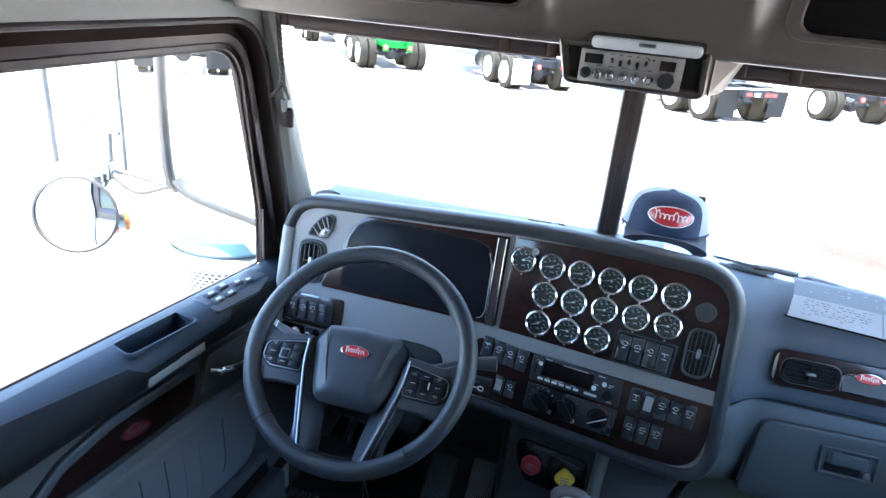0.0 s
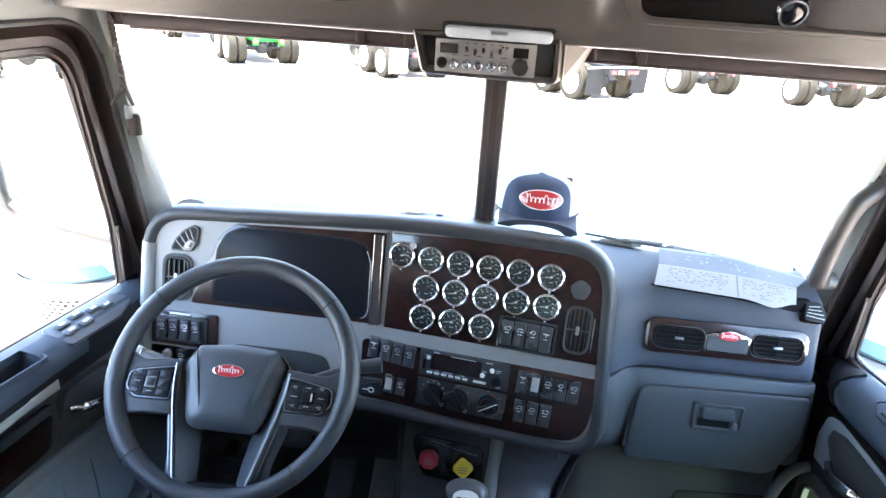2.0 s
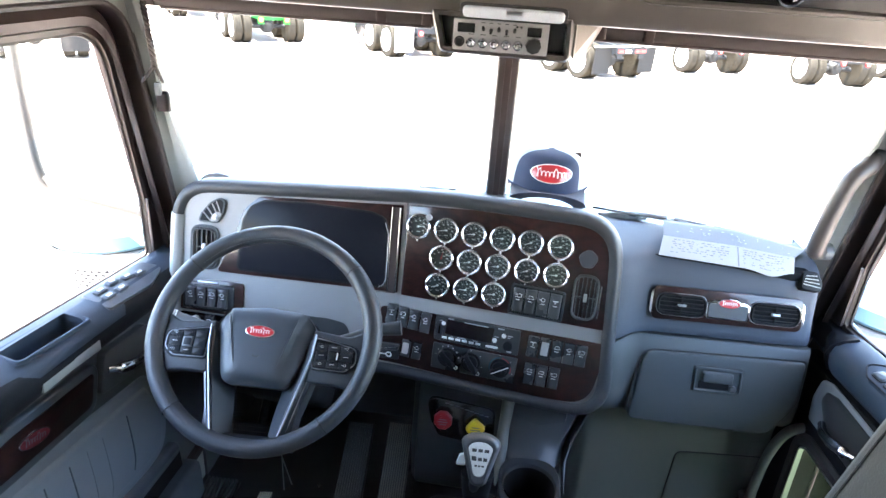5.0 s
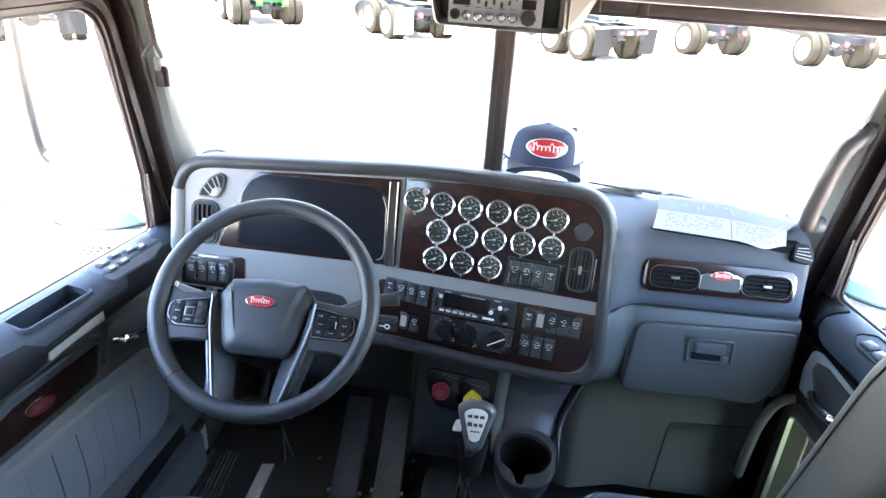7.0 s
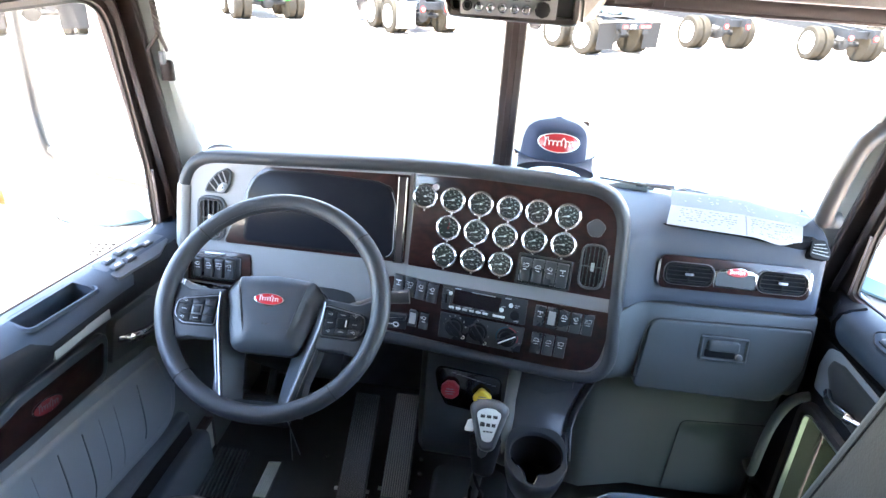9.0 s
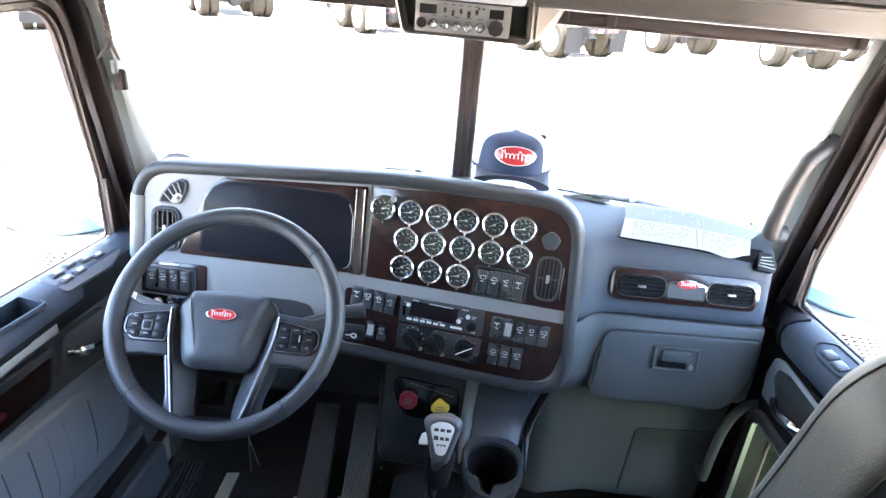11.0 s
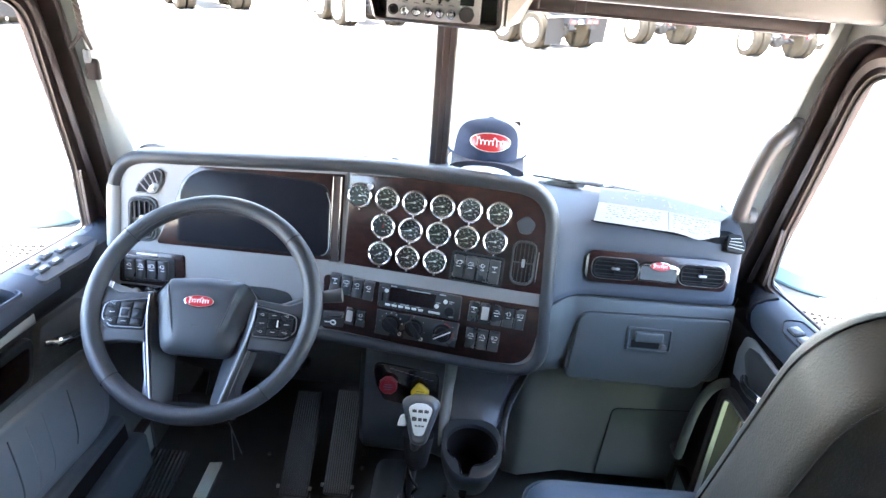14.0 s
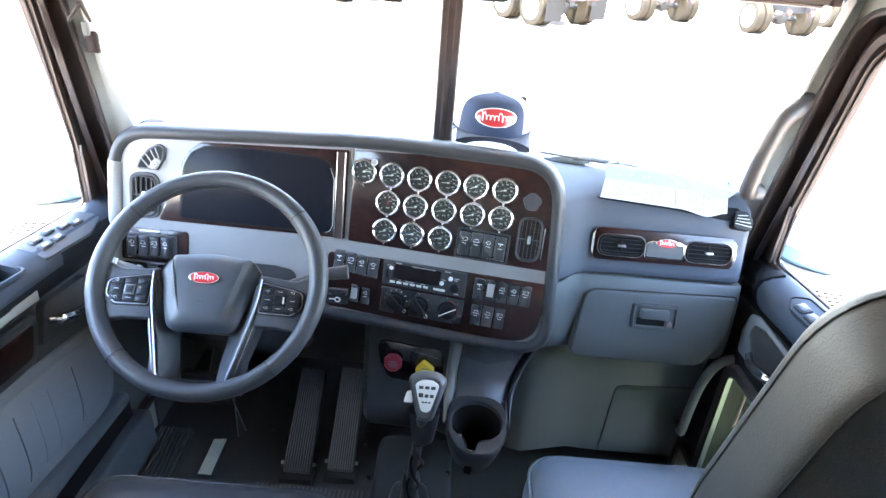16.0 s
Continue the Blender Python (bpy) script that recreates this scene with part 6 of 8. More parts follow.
papers = thing("paper_form", (0.6, 0.16, 0.995), "printed white paper forms lying on the passenger dash", "papers")
FOLD_LINE = [(0.437, 0.148, 1.010), (0.608, 0.123, 1.010), (0.7385, 0.084, 1.009)]
FRONT_LINE = [(0.4140, 0.070, 0.9885), (0.596, 0.053, 0.9835), (0.7300, 0.049, 0.9835)]
REAR_LINE = [(0.457, 0.250, 1.0147), (0.633, 0.220, 1.0181), (0.803, 0.172, 0.9990)]


def along(line, u):
    """A point on a bent edge, u from 0 to 1."""
    p = [Vector(q) for q in line]
    return p[0].lerp(p[1], u * 2) if u < 0.5 else p[1].lerp(p[2], u * 2 - 1)


def page(low, high):
    """A sheet's own frame: u along it, v from its low to its high edge, w off its face."""
    def at(u, v, w=0.0):
        droop = -0.0065 * math.exp(-((u - 0.78) / 0.14) ** 2) * (1 - v) * (low is FRONT_LINE)
        fwd = -0.020 * math.exp(-((u - 0.80) / 0.13) ** 2) * (1 - v) * (low is FRONT_LINE)
        return along(low, u).lerp(along(high, u), v) + Vector((0, fwd - w * 0.5, droop + w * 0.85))
    return at


PF, PU = page(FRONT_LINE, FOLD_LINE), page(FOLD_LINE, REAR_LINE)


def leaf(F, n=24, m=6):
    """One thin curved sheet."""
    bm = bmesh.new()
    loops = []
    for i in range(n + 1):
        u = i / n
        loops.append([F(u, q / m, 0.0010) for q in range(m + 1)] + [F(u, 1 - q / m, 0.0) for q in range(m + 1)])
    return loft(bm, loops, True, True, True)


sheet = part("sheet", leaf(PF), M_PAPER, papers, "white printed sheet", 70)
bm = bmesh.new()
for a, b in ((0.06, 0.49), (0.56, 0.97)):
    for r in range(7):
        x = a + random.uniform(0.0, 0.02)
        y = 0.88 - r * 0.105
        while x < b - 0.02 - r * 0.008:
            w = random.uniform(0.006, 0.026)
            if random.random() < 0.75 - r * 0.06:
                slab(PF, rect(x, y - 0.028, x + w, y), 0.0008, 0.0015, 0, bm)
            x += w + random.uniform(0.005, 0.02)
slab(PF, rect(0.520, 0.04, 0.528, 0.97), 0.0008, 0.0018, 0, bm)
tagged(part("printed_text", bm, M_INK, sheet, "grey bars of print"), kind="stuff")
part("back_page", leaf(PU), M_PAGESHADE, papers, "page folded back, greyed for shade", 70)
bm = bmesh.new()
for i in range(26):
    x, y = random.uniform(0.06, 0.94), random.uniform(0.15, 0.85)
    slab(PU, rect(x, y, x + random.uniform(0.006, 0.02), y + 0.03), 0.0008, 0.0016, 0, bm)
tagged(part("printed_text", bm, M_FADED, papers, "faint print"), kind="stuff")
# Solid black plate in place of the shaded hollow below the sheet.
part("tray", slab(XYZ, rpoly([(0.394, 0.078, 0.03), (0.735, 0.050, 0.03), (0.775, 0.056, 0.02), (0.775, 0.09, 0.02), (0.60, 0.12, 0.03), (0.394, 0.135, 0.03)], 6), 0.955, 0.9845, 0.003), M_HOLLOW, dash, "black plate for the shaded tray under the papers")
# corner demister on the passenger side
DV = frame_of((0.7720, 0.0450, 0.9700), (1, 0.30, 0.04), (-0.10, 0.75, 1))
dv_out = rpoly([(-0.030, -0.016, 0.010), (0.020, -0.030, 0.010), (0.031, -0.006, 0.010), (0.022, 0.020, 0.012), (-0.012, 0.026, 0.010)], 5)
dem = part("demister_vent", slab(DV, dv_out, -0.02, 0.0012, 0.001), M_BTN, dash, "small dark corner demister vent")
for i in range(4):
    part("slat", tube([DV(-0.022 + i * 0.004, 0.000 + i * 0.0062 - 0.006, 0.0016), DV(0.022 - i * 0.001, -0.020 + i * 0.0100, 0.0016)], 0.0012, 5), M_LOWGRIP, dem, "slanted pale slat")

# ---- gear lever, pedals, grilles ----
lever = thing("gear_lever", (0.0, -0.34, 0.0), "gear lever with grey and silver shift knob and rubber boot", "gear lever")
GK = frame_of((0.019, -0.43, 0.726), (1, 0, 0), (0, 0.55, 1))
plate_pts = rpoly([(-0.009, -0.041, 0.013), (0.011, -0.041, 0.013), (0.029, 0.026, 0.013), (0.013, 0.037, 0.03), (-0.011, 0.037, 0.03), (-0.027, 0.026, 0.013)], 6)
bm = bmesh.new()
rows = []
for kx, ky, dv, w in ((0.55, 0.30, -0.075, -0.075), (0.70, 0.50, -0.062, -0.066), (0.90, 0.85, -0.040, -0.062), (1.25, 1.15, -0.012, -0.052), (1.46, 1.30, -0.002, -0.036), (1.50, 1.33, 0.0, -0.018), (1.42, 1.28, 0.0, -0.005), (1.22, 1.16, 0.0, 0.004), (1.06, 1.05, 0.0, 0.0075), (1.0, 1.0, 0.0, 0.007), (0.5, 0.5, 0.0, 0.007)):
    rows.append([GK(p.x * kx, p.y * ky + dv, w) for p in plate_pts])
loft(bm, rows, True, True, True)
knob = part("shift_knob", bm, M_KNOB, lever, "rounded dark grey shift knob", 60)
part("knob_collar", tube([GK(0.0, -0.040, -0.050), GK(0.0, -0.066, -0.056), GK(0.0, -0.098, -0.056), (0.012, -0.412, 0.585)], [0.033, 0.030, 0.024, 0.014], 16), M_BTN, knob, "black collar below the knob")
part("knob_face", slab(GK, [Vector((p.x * 0.90, p.y * 0.84 + 0.004)) for p in plate_pts], 0.004, 0.0095, 0.0015), M_STICKER, knob, "silver shift pattern plate")
bm = bmesh.new()
for r in range(3):
    for c in range(3):
        k = (1.0, 0.86, 0.55)[r]
        h_ = (0.0030, 0.0032, 0.0016)[r]
        cx, cy = 0.001 + (c - 1) * 0.0122 * k, (0.0195, 0.003, -0.010)[r]
        slab(GK, rect(cx - 0.0045 * k, cy - h_, cx + 0.0045 * k, cy + h_), 0.008, 0.0102, 0, bm)
slab(GK, rect(-0.0152, -0.0005, -0.0065, 0.0080), 0.008, 0.0103, 0, bm)
part("pattern_marks", bm, M_BLACK, knob, "dark shift marks")
part("range_button", slab(GK, rpoly([(-0.046, -0.020, 0.004), (-0.026, -0.020, 0.004), (-0.028, 0.004, 0.004), (-0.040, 0.000, 0.004)], 4), -0.034, -0.018, 0.003), M_WHITE, knob, "small white range button")
part("shaft", tube(curve_pts([(0.016, -0.435, 0.68), (0.012, -0.415, 0.60), (0.004, -0.37, 0.46), (0.0, -0.35, 0.34)], 5), 0.0125, 10), M_BLACK, lever, "black lever shaft")
bm = bmesh.new()
loops = []
for i in range(13):
    f = i / 12
    r = 0.018 + 0.024 * f ** 1.4 + (0.004 if i % 2 else 0)
    loops.append([Vector((0.0 + r * math.cos(a), -0.345 + r * 1.1 * math.sin(a), 0.42 - 0.40 * f)) for a in (2 * math.pi * j / 18 for j in range(18))])
loft(bm, loops, True, True, True)
part("boot", bm, M_BLACK, lever, "ribbed rubber boot", 60)
bm = bmesh.new()
base_pts = rpoly([(-0.058, -0.085, 0.03), (0.052, -0.085, 0.03), (0.050, 0.062, 0.04), (-0.052, 0.062, 0.04)], 6)
loft(bm, [[Vector((p.x * k, -0.340 + p.y * k, z)) for p in base_pts] for k, z in ((1.30, 0.05), (1.14, 0.10), (1.04, 0.22), (0.98, 0.290), (0.88, 0.318), (0.72, 0.328), (0.3, 0.330))], True, True, True)
part("boot_base", bm, M_BLACK, lever, "rounded grey rubber base of the boot", 60)
for q in range(2):
    pts = [(0.016 - 0.012 * f + 0.0135 * math.cos(f * 9 + q * 3), -0.425 + 0.0135 * math.sin(f * 9 + q * 3) + 0.070 * f, 0.61 - 0.29 * f) for f in (i / 24 for i in range(25))]
    part("air_line", tube(pts, 0.0034, 6), M_BTN, lever, "thin black air line round the shaft")
tunnel = whole("trim", slab(frame_of((0, -0.35, 0.0), (1, 0, 0), (0, 1, 0)), rpoly([(-0.12, -0.5, 0.05), (0.12, -0.5, 0.05), (0.12, 0.5, 0.05), (-0.12, 0.5, 0.05)], 4), 0.001, 0.05, 0.02), M_CARPET, "black floor tunnel round the gear lever", "floor tunnel", kind="structure")


def pedal(x0, x1, foot, tip, label, plated):
    """A long ribbed treadle from its heel up to its tip."""
    heel = Vector(((x0 + x1) / 2, *foot))
    F = frame_of(heel, (1, 0, 0), (0, tip[0] - foot[0], tip[1] - foot[1]))
    ln = (Vector(tip) - Vector(foot)).length
    w = (x1 - x0) / 2
    p = thing("pedal", heel, label, "pedal", "pedals")
    part("treadle", slab(F, rpoly([(-w, 0, 0.01), (w, 0, 0.01), (w * 0.95, ln, 0.01), (-w * 0.95, ln, 0.01)], 3), -0.02, 0.0, 0.004), M_BLACK, p, "treadle plate")
    k = 11
    for i in range(k):
        a = -w * 0.86 + 2 * w * 0.86 * i / (k - 1)
        part("rib", slab(F, [Vector((a - 0.0022, 0.006)), Vector((a + 0.0022, 0.006)), Vector((a * 0.96 + 0.0022, ln - 0.006)), Vector((a * 0.96 - 0.0022, ln - 0.006))], -0.002, 0.004, 0.001), M_PEDAL if plated else M_CONSOLE, p)
    part("pivot_bracket", box((x0 - 0.006, foot[0] - 0.02, 0.0), (x1 + 0.006, foot[0] + 0.03, foot[1] - 0.008)), M_BLACK, p, "black heel bracket")
    for s in (-1, 1):
        part("pivot_bolt", tube([heel + Vector((s * (w + 0.001), 0.03, 0.008)), heel + Vector((s * (w + 0.010), 0.03, 0.008))], 0.006, 8), M_SATIN, p, "bright bolt")
    return p


pedal(-0.403, -0.315, (-0.035, 0.03), (0.24, 0.22), "long black ribbed brake treadle on the floor", False)
pedal(-0.270, -0.186, (-0.015, 0.03), (0.25, 0.23), "long ribbed accelerator treadle with paler ribs", True)
clutch = thing("clutch_pedal", (-0.70, 0.16, 0.12), "dark clutch pedal with a bright return rod", "pedal")
CP = frame_of((-0.700, 0.16, 0.10), (1, 0, 0.02), (0, 0.35, 1))
part("pad", slab(CP, rect(-0.085, 0.0, 0.090, 0.105, 0.012, 4), -0.02, 0.006, 0.004), M_BLACK, clutch, "black rubber pad")
for i in range(6):
    part("rib", slab(CP, rect(-0.075, 0.008 + i * 0.016, 0.080, 0.015 + i * 0.016), 0.004, 0.009, 0.001), M_BLACK, clutch)
part("arm", tube([(-0.69, 0.19, 0.16), (-0.66, 0.30, 0.40), (-0.64, 0.565, 0.60)], 0.014, 8), M_BLACK, clutch, "black arm fixed to the firewall")
for d in (0, 0.028):
    part("return_rod", tube([(-0.608 + d * 0.2, 0.15, 0.135 - d), (-0.562 - d * 0.6, 0.12 - d, 0.03)], 0.0022, 6), M_EDGE, clutch, "bright rod")
grille = thing("floor_grille", (-0.78, -0.02, 0.0), "black slatted heater grille by the driver's door sill", "grille")
for i in range(8):
    a = -0.828 + i * 0.013
    part("bar", slab(frame_of((a, -0.10, 0.012), (1, 0, 0), (0.22, 1, 0.16)), rect(-0.004, 0.0, 0.004, 0.20, 0.002, 2), -0.012, 0.004, 0.002), M_DARK, grille)
part("grille_tray", slab(frame_of((-0.79, -0.11, 0.004), (1, 0, 0), (0.22, 1, 0.13)), rect(-0.055, 0.0, 0.065, 0.215, 0.01, 3), -0.003, 0.004), M_BLACK, grille, "black tray")
matt = thing("floor_mat", (-0.30, -0.2, 0.0), "ribbed black rubber heel mat below the pedals", "floor mat")
part("mat_sheet", box((-0.48, -0.36, 0.001), (-0.14, -0.06, 0.010), 0.003), M_CARPET, matt, "mat sheet")
for i in range(24):
    part("rib", box((-0.47 + i * 0.0138, -0.35, 0.009), (-0.464 + i * 0.0138, -0.07, 0.014)), M_DARK, matt)

# Added white ribs stand in for sunlight on the dark floor mat.
strip = thing("sun_patch_strip", (-0.65, 0.03, 0.0), "ribbed strip on the driver's floor, pale for a patch of sunlight", "floor strip")
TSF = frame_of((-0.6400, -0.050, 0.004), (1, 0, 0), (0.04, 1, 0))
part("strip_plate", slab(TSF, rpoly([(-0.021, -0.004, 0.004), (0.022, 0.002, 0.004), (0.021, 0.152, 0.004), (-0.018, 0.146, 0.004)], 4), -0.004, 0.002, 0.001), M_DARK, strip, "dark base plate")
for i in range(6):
    part("rib", slab(TSF, rect(-0.0195 + i * 0.0068, 0.000, -0.0148 + i * 0.0068, 0.143 + i * 0.001), 0.001, 0.0066, 0.0010), M_SUNPATCH, strip)
for x, y in ((-0.168, 0.186), (-0.165, 0.122), (-0.411, 0.010), (-0.139, -0.013), (0.108, -0.004), (-0.480, 0.150)):
    fb = tagged(part("floor_bolt", lathe(frame_of((x, y, 0.0), (1, 0, 0), (0, 1, 0)), 0, 0, [(0.0085, -0.002), (0.0085, 0.052 if abs(x) < 0.12 else 0.010), (0.0055, 0.056 if abs(x) < 0.12 else 0.014)], 10), M_CHROME), "bright round bolt head in the cab floor", "bolt", "floor bolts")

# ---- seats ----
def seat(label, cx, cushion_mat, back_mat, cy, front, top, lower, upper, left, right, lean=0.16):
    """A truck seat: pedestal, cushion and a tapering backrest that leans back."""
    st = thing("seat", (cx, cy, 0.0), label, "seat", "cab seats")
    part("pedestal", box((cx - 0.17, cy - 0.26, 0.0), (cx + 0.17, cy + 0.06, 0.36), 0.02), M_BLACK, st, "black seat pedestal")
    bm = bmesh.new()
    cu = rpoly([(left - 0.005, cy - 0.30, 0.05), (right, cy - 0.30, 0.05), (right, front, 0.09), (left, front, 0.09)], 7)
    loops = []
    for d, z in ((0.03, 0.345), (0.004, 0.37), (0.0, 0.42), (0.006, 0.472), (0.022, 0.500), (0.05, 0.514)):
        loops.append([Vector((p.x, p.y, z)) for p in inset(cu, d)])
    mid_c = sum((Vector((p.x, p.y, 0.0)) for p in cu), Vector((0, 0, 0))) / len(cu)
    for k, z in ((0.72, 0.520), (0.4, 0.521), (0.1, 0.521)):
        loops.append([mid_c + (Vector((q.x, q.y, 0)) - mid_c) * k + Vector((0, 0, z)) for q in loops[5]])
    loft(bm, loops, True, True, True)
    c = part("cushion", bm, cushion_mat, st, "leather seat cushion", 70)
    part("piping", tube([Vector((p.x, p.y, 0.480)) for p in inset(cu, 0.006)], 0.004, 6, True), cushion_mat, c, "stitched piping")
    bm = bmesh.new()
    BF = frame_of((cx, cy - 0.24, 0.46), (1, 0, 0), (0, -lean, 1))
    h = (top - 0.46) * math.hypot(1, lean)
    sh = rpoly([(-lower, 0.0, 0.05), (lower, 0.0, 0.05), (lower, h * 0.45, 0.3), (upper, h, 0.19), (-upper, h, 0.19), (-lower, h * 0.45, 0.3)], 9)
    loops = []
    for d, w in ((0.10, -0.075), (0.05, -0.080), (0.02, -0.072), (0.004, -0.050), (0.0, -0.02), (0.0, 0.045), (0.003, 0.060), (0.010, 0.071), (0.020, 0.0755), (0.05, 0.080), (0.10, 0.080)):
        loops.append([BF(p.x, p.y, w) for p in inset(sh, d)])
    loft(bm, loops, True, True, True)
    b = part("backrest", bm, back_mat, st, "leather backrest with stitched edge", 70)
    for w, d in ((0.0722, 0.0125), (-0.040, 0.0016)):
        part("seam", tube([BF(p.x, p.y, w) for p in inset(sh, d)], 0.0016, 5, True), M_STITCH, b, "dark stitched seam")
    return st


seat("passenger seat in blue-grey and taupe leather with stitched edge", 0.655, M_SEATBLUE, M_SEATBACK, -0.43, -0.315, 1.245, 0.187, 0.148, 0.262, 0.79)
seat("driver seat in black leather seen from behind", -0.40, M_LEATHER, M_LEATHER, -0.68, -0.475, 0.80, 0.24, 0.215, -0.67, -0.13)
# ---- door trims ----
def door_trim(s):
    n = 1 if s < 0 else 2
    door = bpy.data.objects["door_%d" % n]
    X = lambda x, y, z: Vector((s * x, y, z))
    sill = lambda y: 0.838 + 0.10 * (0.07 - y)
    # top roll with sill ledge
    bm = bmesh.new()
    loops = []
    for y in (0.16, 0.10, 0.04, -0.05, -0.15, -0.3, -0.45, -0.6, -0.75, -0.95):
        z = sill(min(y, 0.1))
        d = 0.0 if y > -0.35 else (y + 0.35) * 0.035
        f = 0.035 if y > 0.08 else 0.0
        if s > 0:
            f = 0.060 * ease((y + 0.04) / 0.14)
            loops.append([X(0.928, y, z - 0.006), X(0.905 + f * 0.2, y, z + 0.010 - f * 0.3), X(0.890 + f * 0.4, y, z + 0.013 - f * 0.5), X(0.852 + f, y, z + 0.003 + d - f * 0.25), X(0.830 + f, y, z - 0.011 + d), X(0.822 + f, y, z - 0.035 + d), X(0.827 + f, y, z - 0.058 + d), X(0.842 + f * 0.7, y, z - 0.078 + d), X(0.925, y, z - 0.095 + d)])
            continue
        loops.append([X(0.928, y, z - 0.006), X(0.905, y, z + 0.010), X(0.875 + f, y, z + 0.012), X(0.842 + f, y, z + 0.006 + d), X(0.815 + f, y, z - 0.014 + d), X(0.803 + f, y, z - 0.034 + d), X(0.8065 + f, y, z - 0.056 + d), X(0.822 + f, y, z - 0.076 + d), X(0.842 + f * 0.7, y, z - 0.094 + d), X(0.925, y, z - 0.110 + d)])
    loft(bm, loops, True, True, True)
    if s < 0:
        for co, no in (((0, -0.512, 0), (0, 1, 0)), ((0, -0.331, 0), (0, 1, 0)), ((-0.876, 0, 0), (1, 0, 0)), ((-0.832, 0, 0), (1, 0, 0))):
            bmesh.ops.bisect_plane(bm, geom=bm.verts[:] + bm.edges[:] + bm.faces[:], plane_co=co, plane_no=no)
        top = [f for f in bm.faces if -0.512 < f.calc_center_bounds().y < -0.331 and -0.876 < f.calc_center_bounds().x < -0.832 and f.calc_center_bounds().z > 0.86]
        bmesh.ops.delete(bm, geom=top, context="FACES")
    part("door_cap", bm, M_PANELDOOR, door, "soft blue-black door cap", 60)
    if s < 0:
        # A black skin over the roll puts its shade into the colour.
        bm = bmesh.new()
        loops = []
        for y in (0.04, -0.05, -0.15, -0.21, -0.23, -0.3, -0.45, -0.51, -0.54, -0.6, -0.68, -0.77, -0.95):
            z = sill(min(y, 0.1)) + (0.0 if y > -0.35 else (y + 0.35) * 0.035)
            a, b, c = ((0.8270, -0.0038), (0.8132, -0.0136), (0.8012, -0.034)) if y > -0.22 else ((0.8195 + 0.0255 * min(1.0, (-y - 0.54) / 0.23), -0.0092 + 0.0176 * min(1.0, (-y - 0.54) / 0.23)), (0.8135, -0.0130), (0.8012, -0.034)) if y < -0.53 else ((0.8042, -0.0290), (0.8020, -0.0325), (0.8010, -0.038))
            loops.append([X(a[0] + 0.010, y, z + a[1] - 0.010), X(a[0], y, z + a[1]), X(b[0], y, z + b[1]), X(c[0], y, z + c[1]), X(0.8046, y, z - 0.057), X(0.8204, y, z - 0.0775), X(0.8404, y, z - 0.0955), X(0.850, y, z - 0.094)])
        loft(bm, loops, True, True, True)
        part("cap_face_shade", bm, M_DOORBLACK, door, "black skin painted as shade on the lower door cap", 60)
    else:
        # Added black skin for the shade at the cap's front end.
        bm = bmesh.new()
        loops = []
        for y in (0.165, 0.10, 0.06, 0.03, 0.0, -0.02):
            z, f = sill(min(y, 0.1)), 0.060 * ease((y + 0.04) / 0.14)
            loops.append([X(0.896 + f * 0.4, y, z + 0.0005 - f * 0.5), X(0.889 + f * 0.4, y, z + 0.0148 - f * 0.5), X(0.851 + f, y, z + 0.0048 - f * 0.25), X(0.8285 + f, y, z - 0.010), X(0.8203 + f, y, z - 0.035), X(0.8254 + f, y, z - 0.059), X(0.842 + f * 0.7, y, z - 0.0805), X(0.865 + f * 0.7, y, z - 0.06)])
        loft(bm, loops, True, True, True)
        part("cap_end_shade", bm, M_DOORBLACK, door, "black skin painted as shade over the front of the cap", 60)
    # main panel
    bm = bmesh.new()
    loops = []
    for y in (0.14, 0.0, -0.2, -0.4, -0.6, -0.95):
        z = sill(y)
        loops.append([X(0.925, y, z - 0.10), X(0.852, y, z - 0.10), X(0.848, y, z - 0.16), X(0.846, y, z - 0.30), X(0.850, y, 0.30), X(0.862, y, 0.17), X(0.925, y, 0.16)])
    loft(bm, loops, True, True, True)
    if s > 0:
        cut_hole(bm, *PEEP)
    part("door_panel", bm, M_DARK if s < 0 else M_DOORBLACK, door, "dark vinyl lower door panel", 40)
    DF = lambda u, v, w=0.0, s=s: Vector((s * (0.848 - w), u, v))
    if s < 0:
        # switch pad on the cap
        SF = frame_of((s * 0.858, -0.115, sill(-0.115) + 0.0100), (0, 1, -0.10), (s * 1, 0, 0.30))
        padp = rpoly([(-0.145, -0.042, 0.012), (0.02, -0.048, 0.03), (0.120, -0.020, 0.03), (0.09, 0.032, 0.02), (-0.140, 0.032, 0.012)], 5)
        pad_ = part("switch_pad", slab(SF, padp, -0.02, 0.0, 0.003), M_PADGREY, door, "oval switch pad")
        for a, b in ((-0.100, 0.013), (-0.105, -0.012), (-0.047, 0.018), (-0.056, -0.012), (0.000, 0.008), (0.036, -0.002)):
            part("window_switch", slab(SF, rect(a - 0.019, b - 0.0085, a + 0.019, b + 0.0085, 0.004, 3), -0.004, 0.006, 0.003), M_PADGREY, pad_, "small grey window switch")
            part("switch_mark", slab(SF, rect(a - 0.009, b - 0.003, a + 0.009, b + 0.003, 0.001, 2), 0.004, 0.0068), M_STICKER, pad_, "pale switch mark")
        # pull pocket sunk into the cap
        hole = rpoly([(-0.098, -0.018, 0.012), (0.096, -0.024, 0.008), (0.092, 0.026, 0.010), (-0.086, 0.030, 0.012)], 5)
        PK = frame_of((s * 0.852, -0.42, sill(-0.42) + 0.0060), (0, 1, -0.10), (s * 1, 0, 0.16))
        bm = bmesh.new()
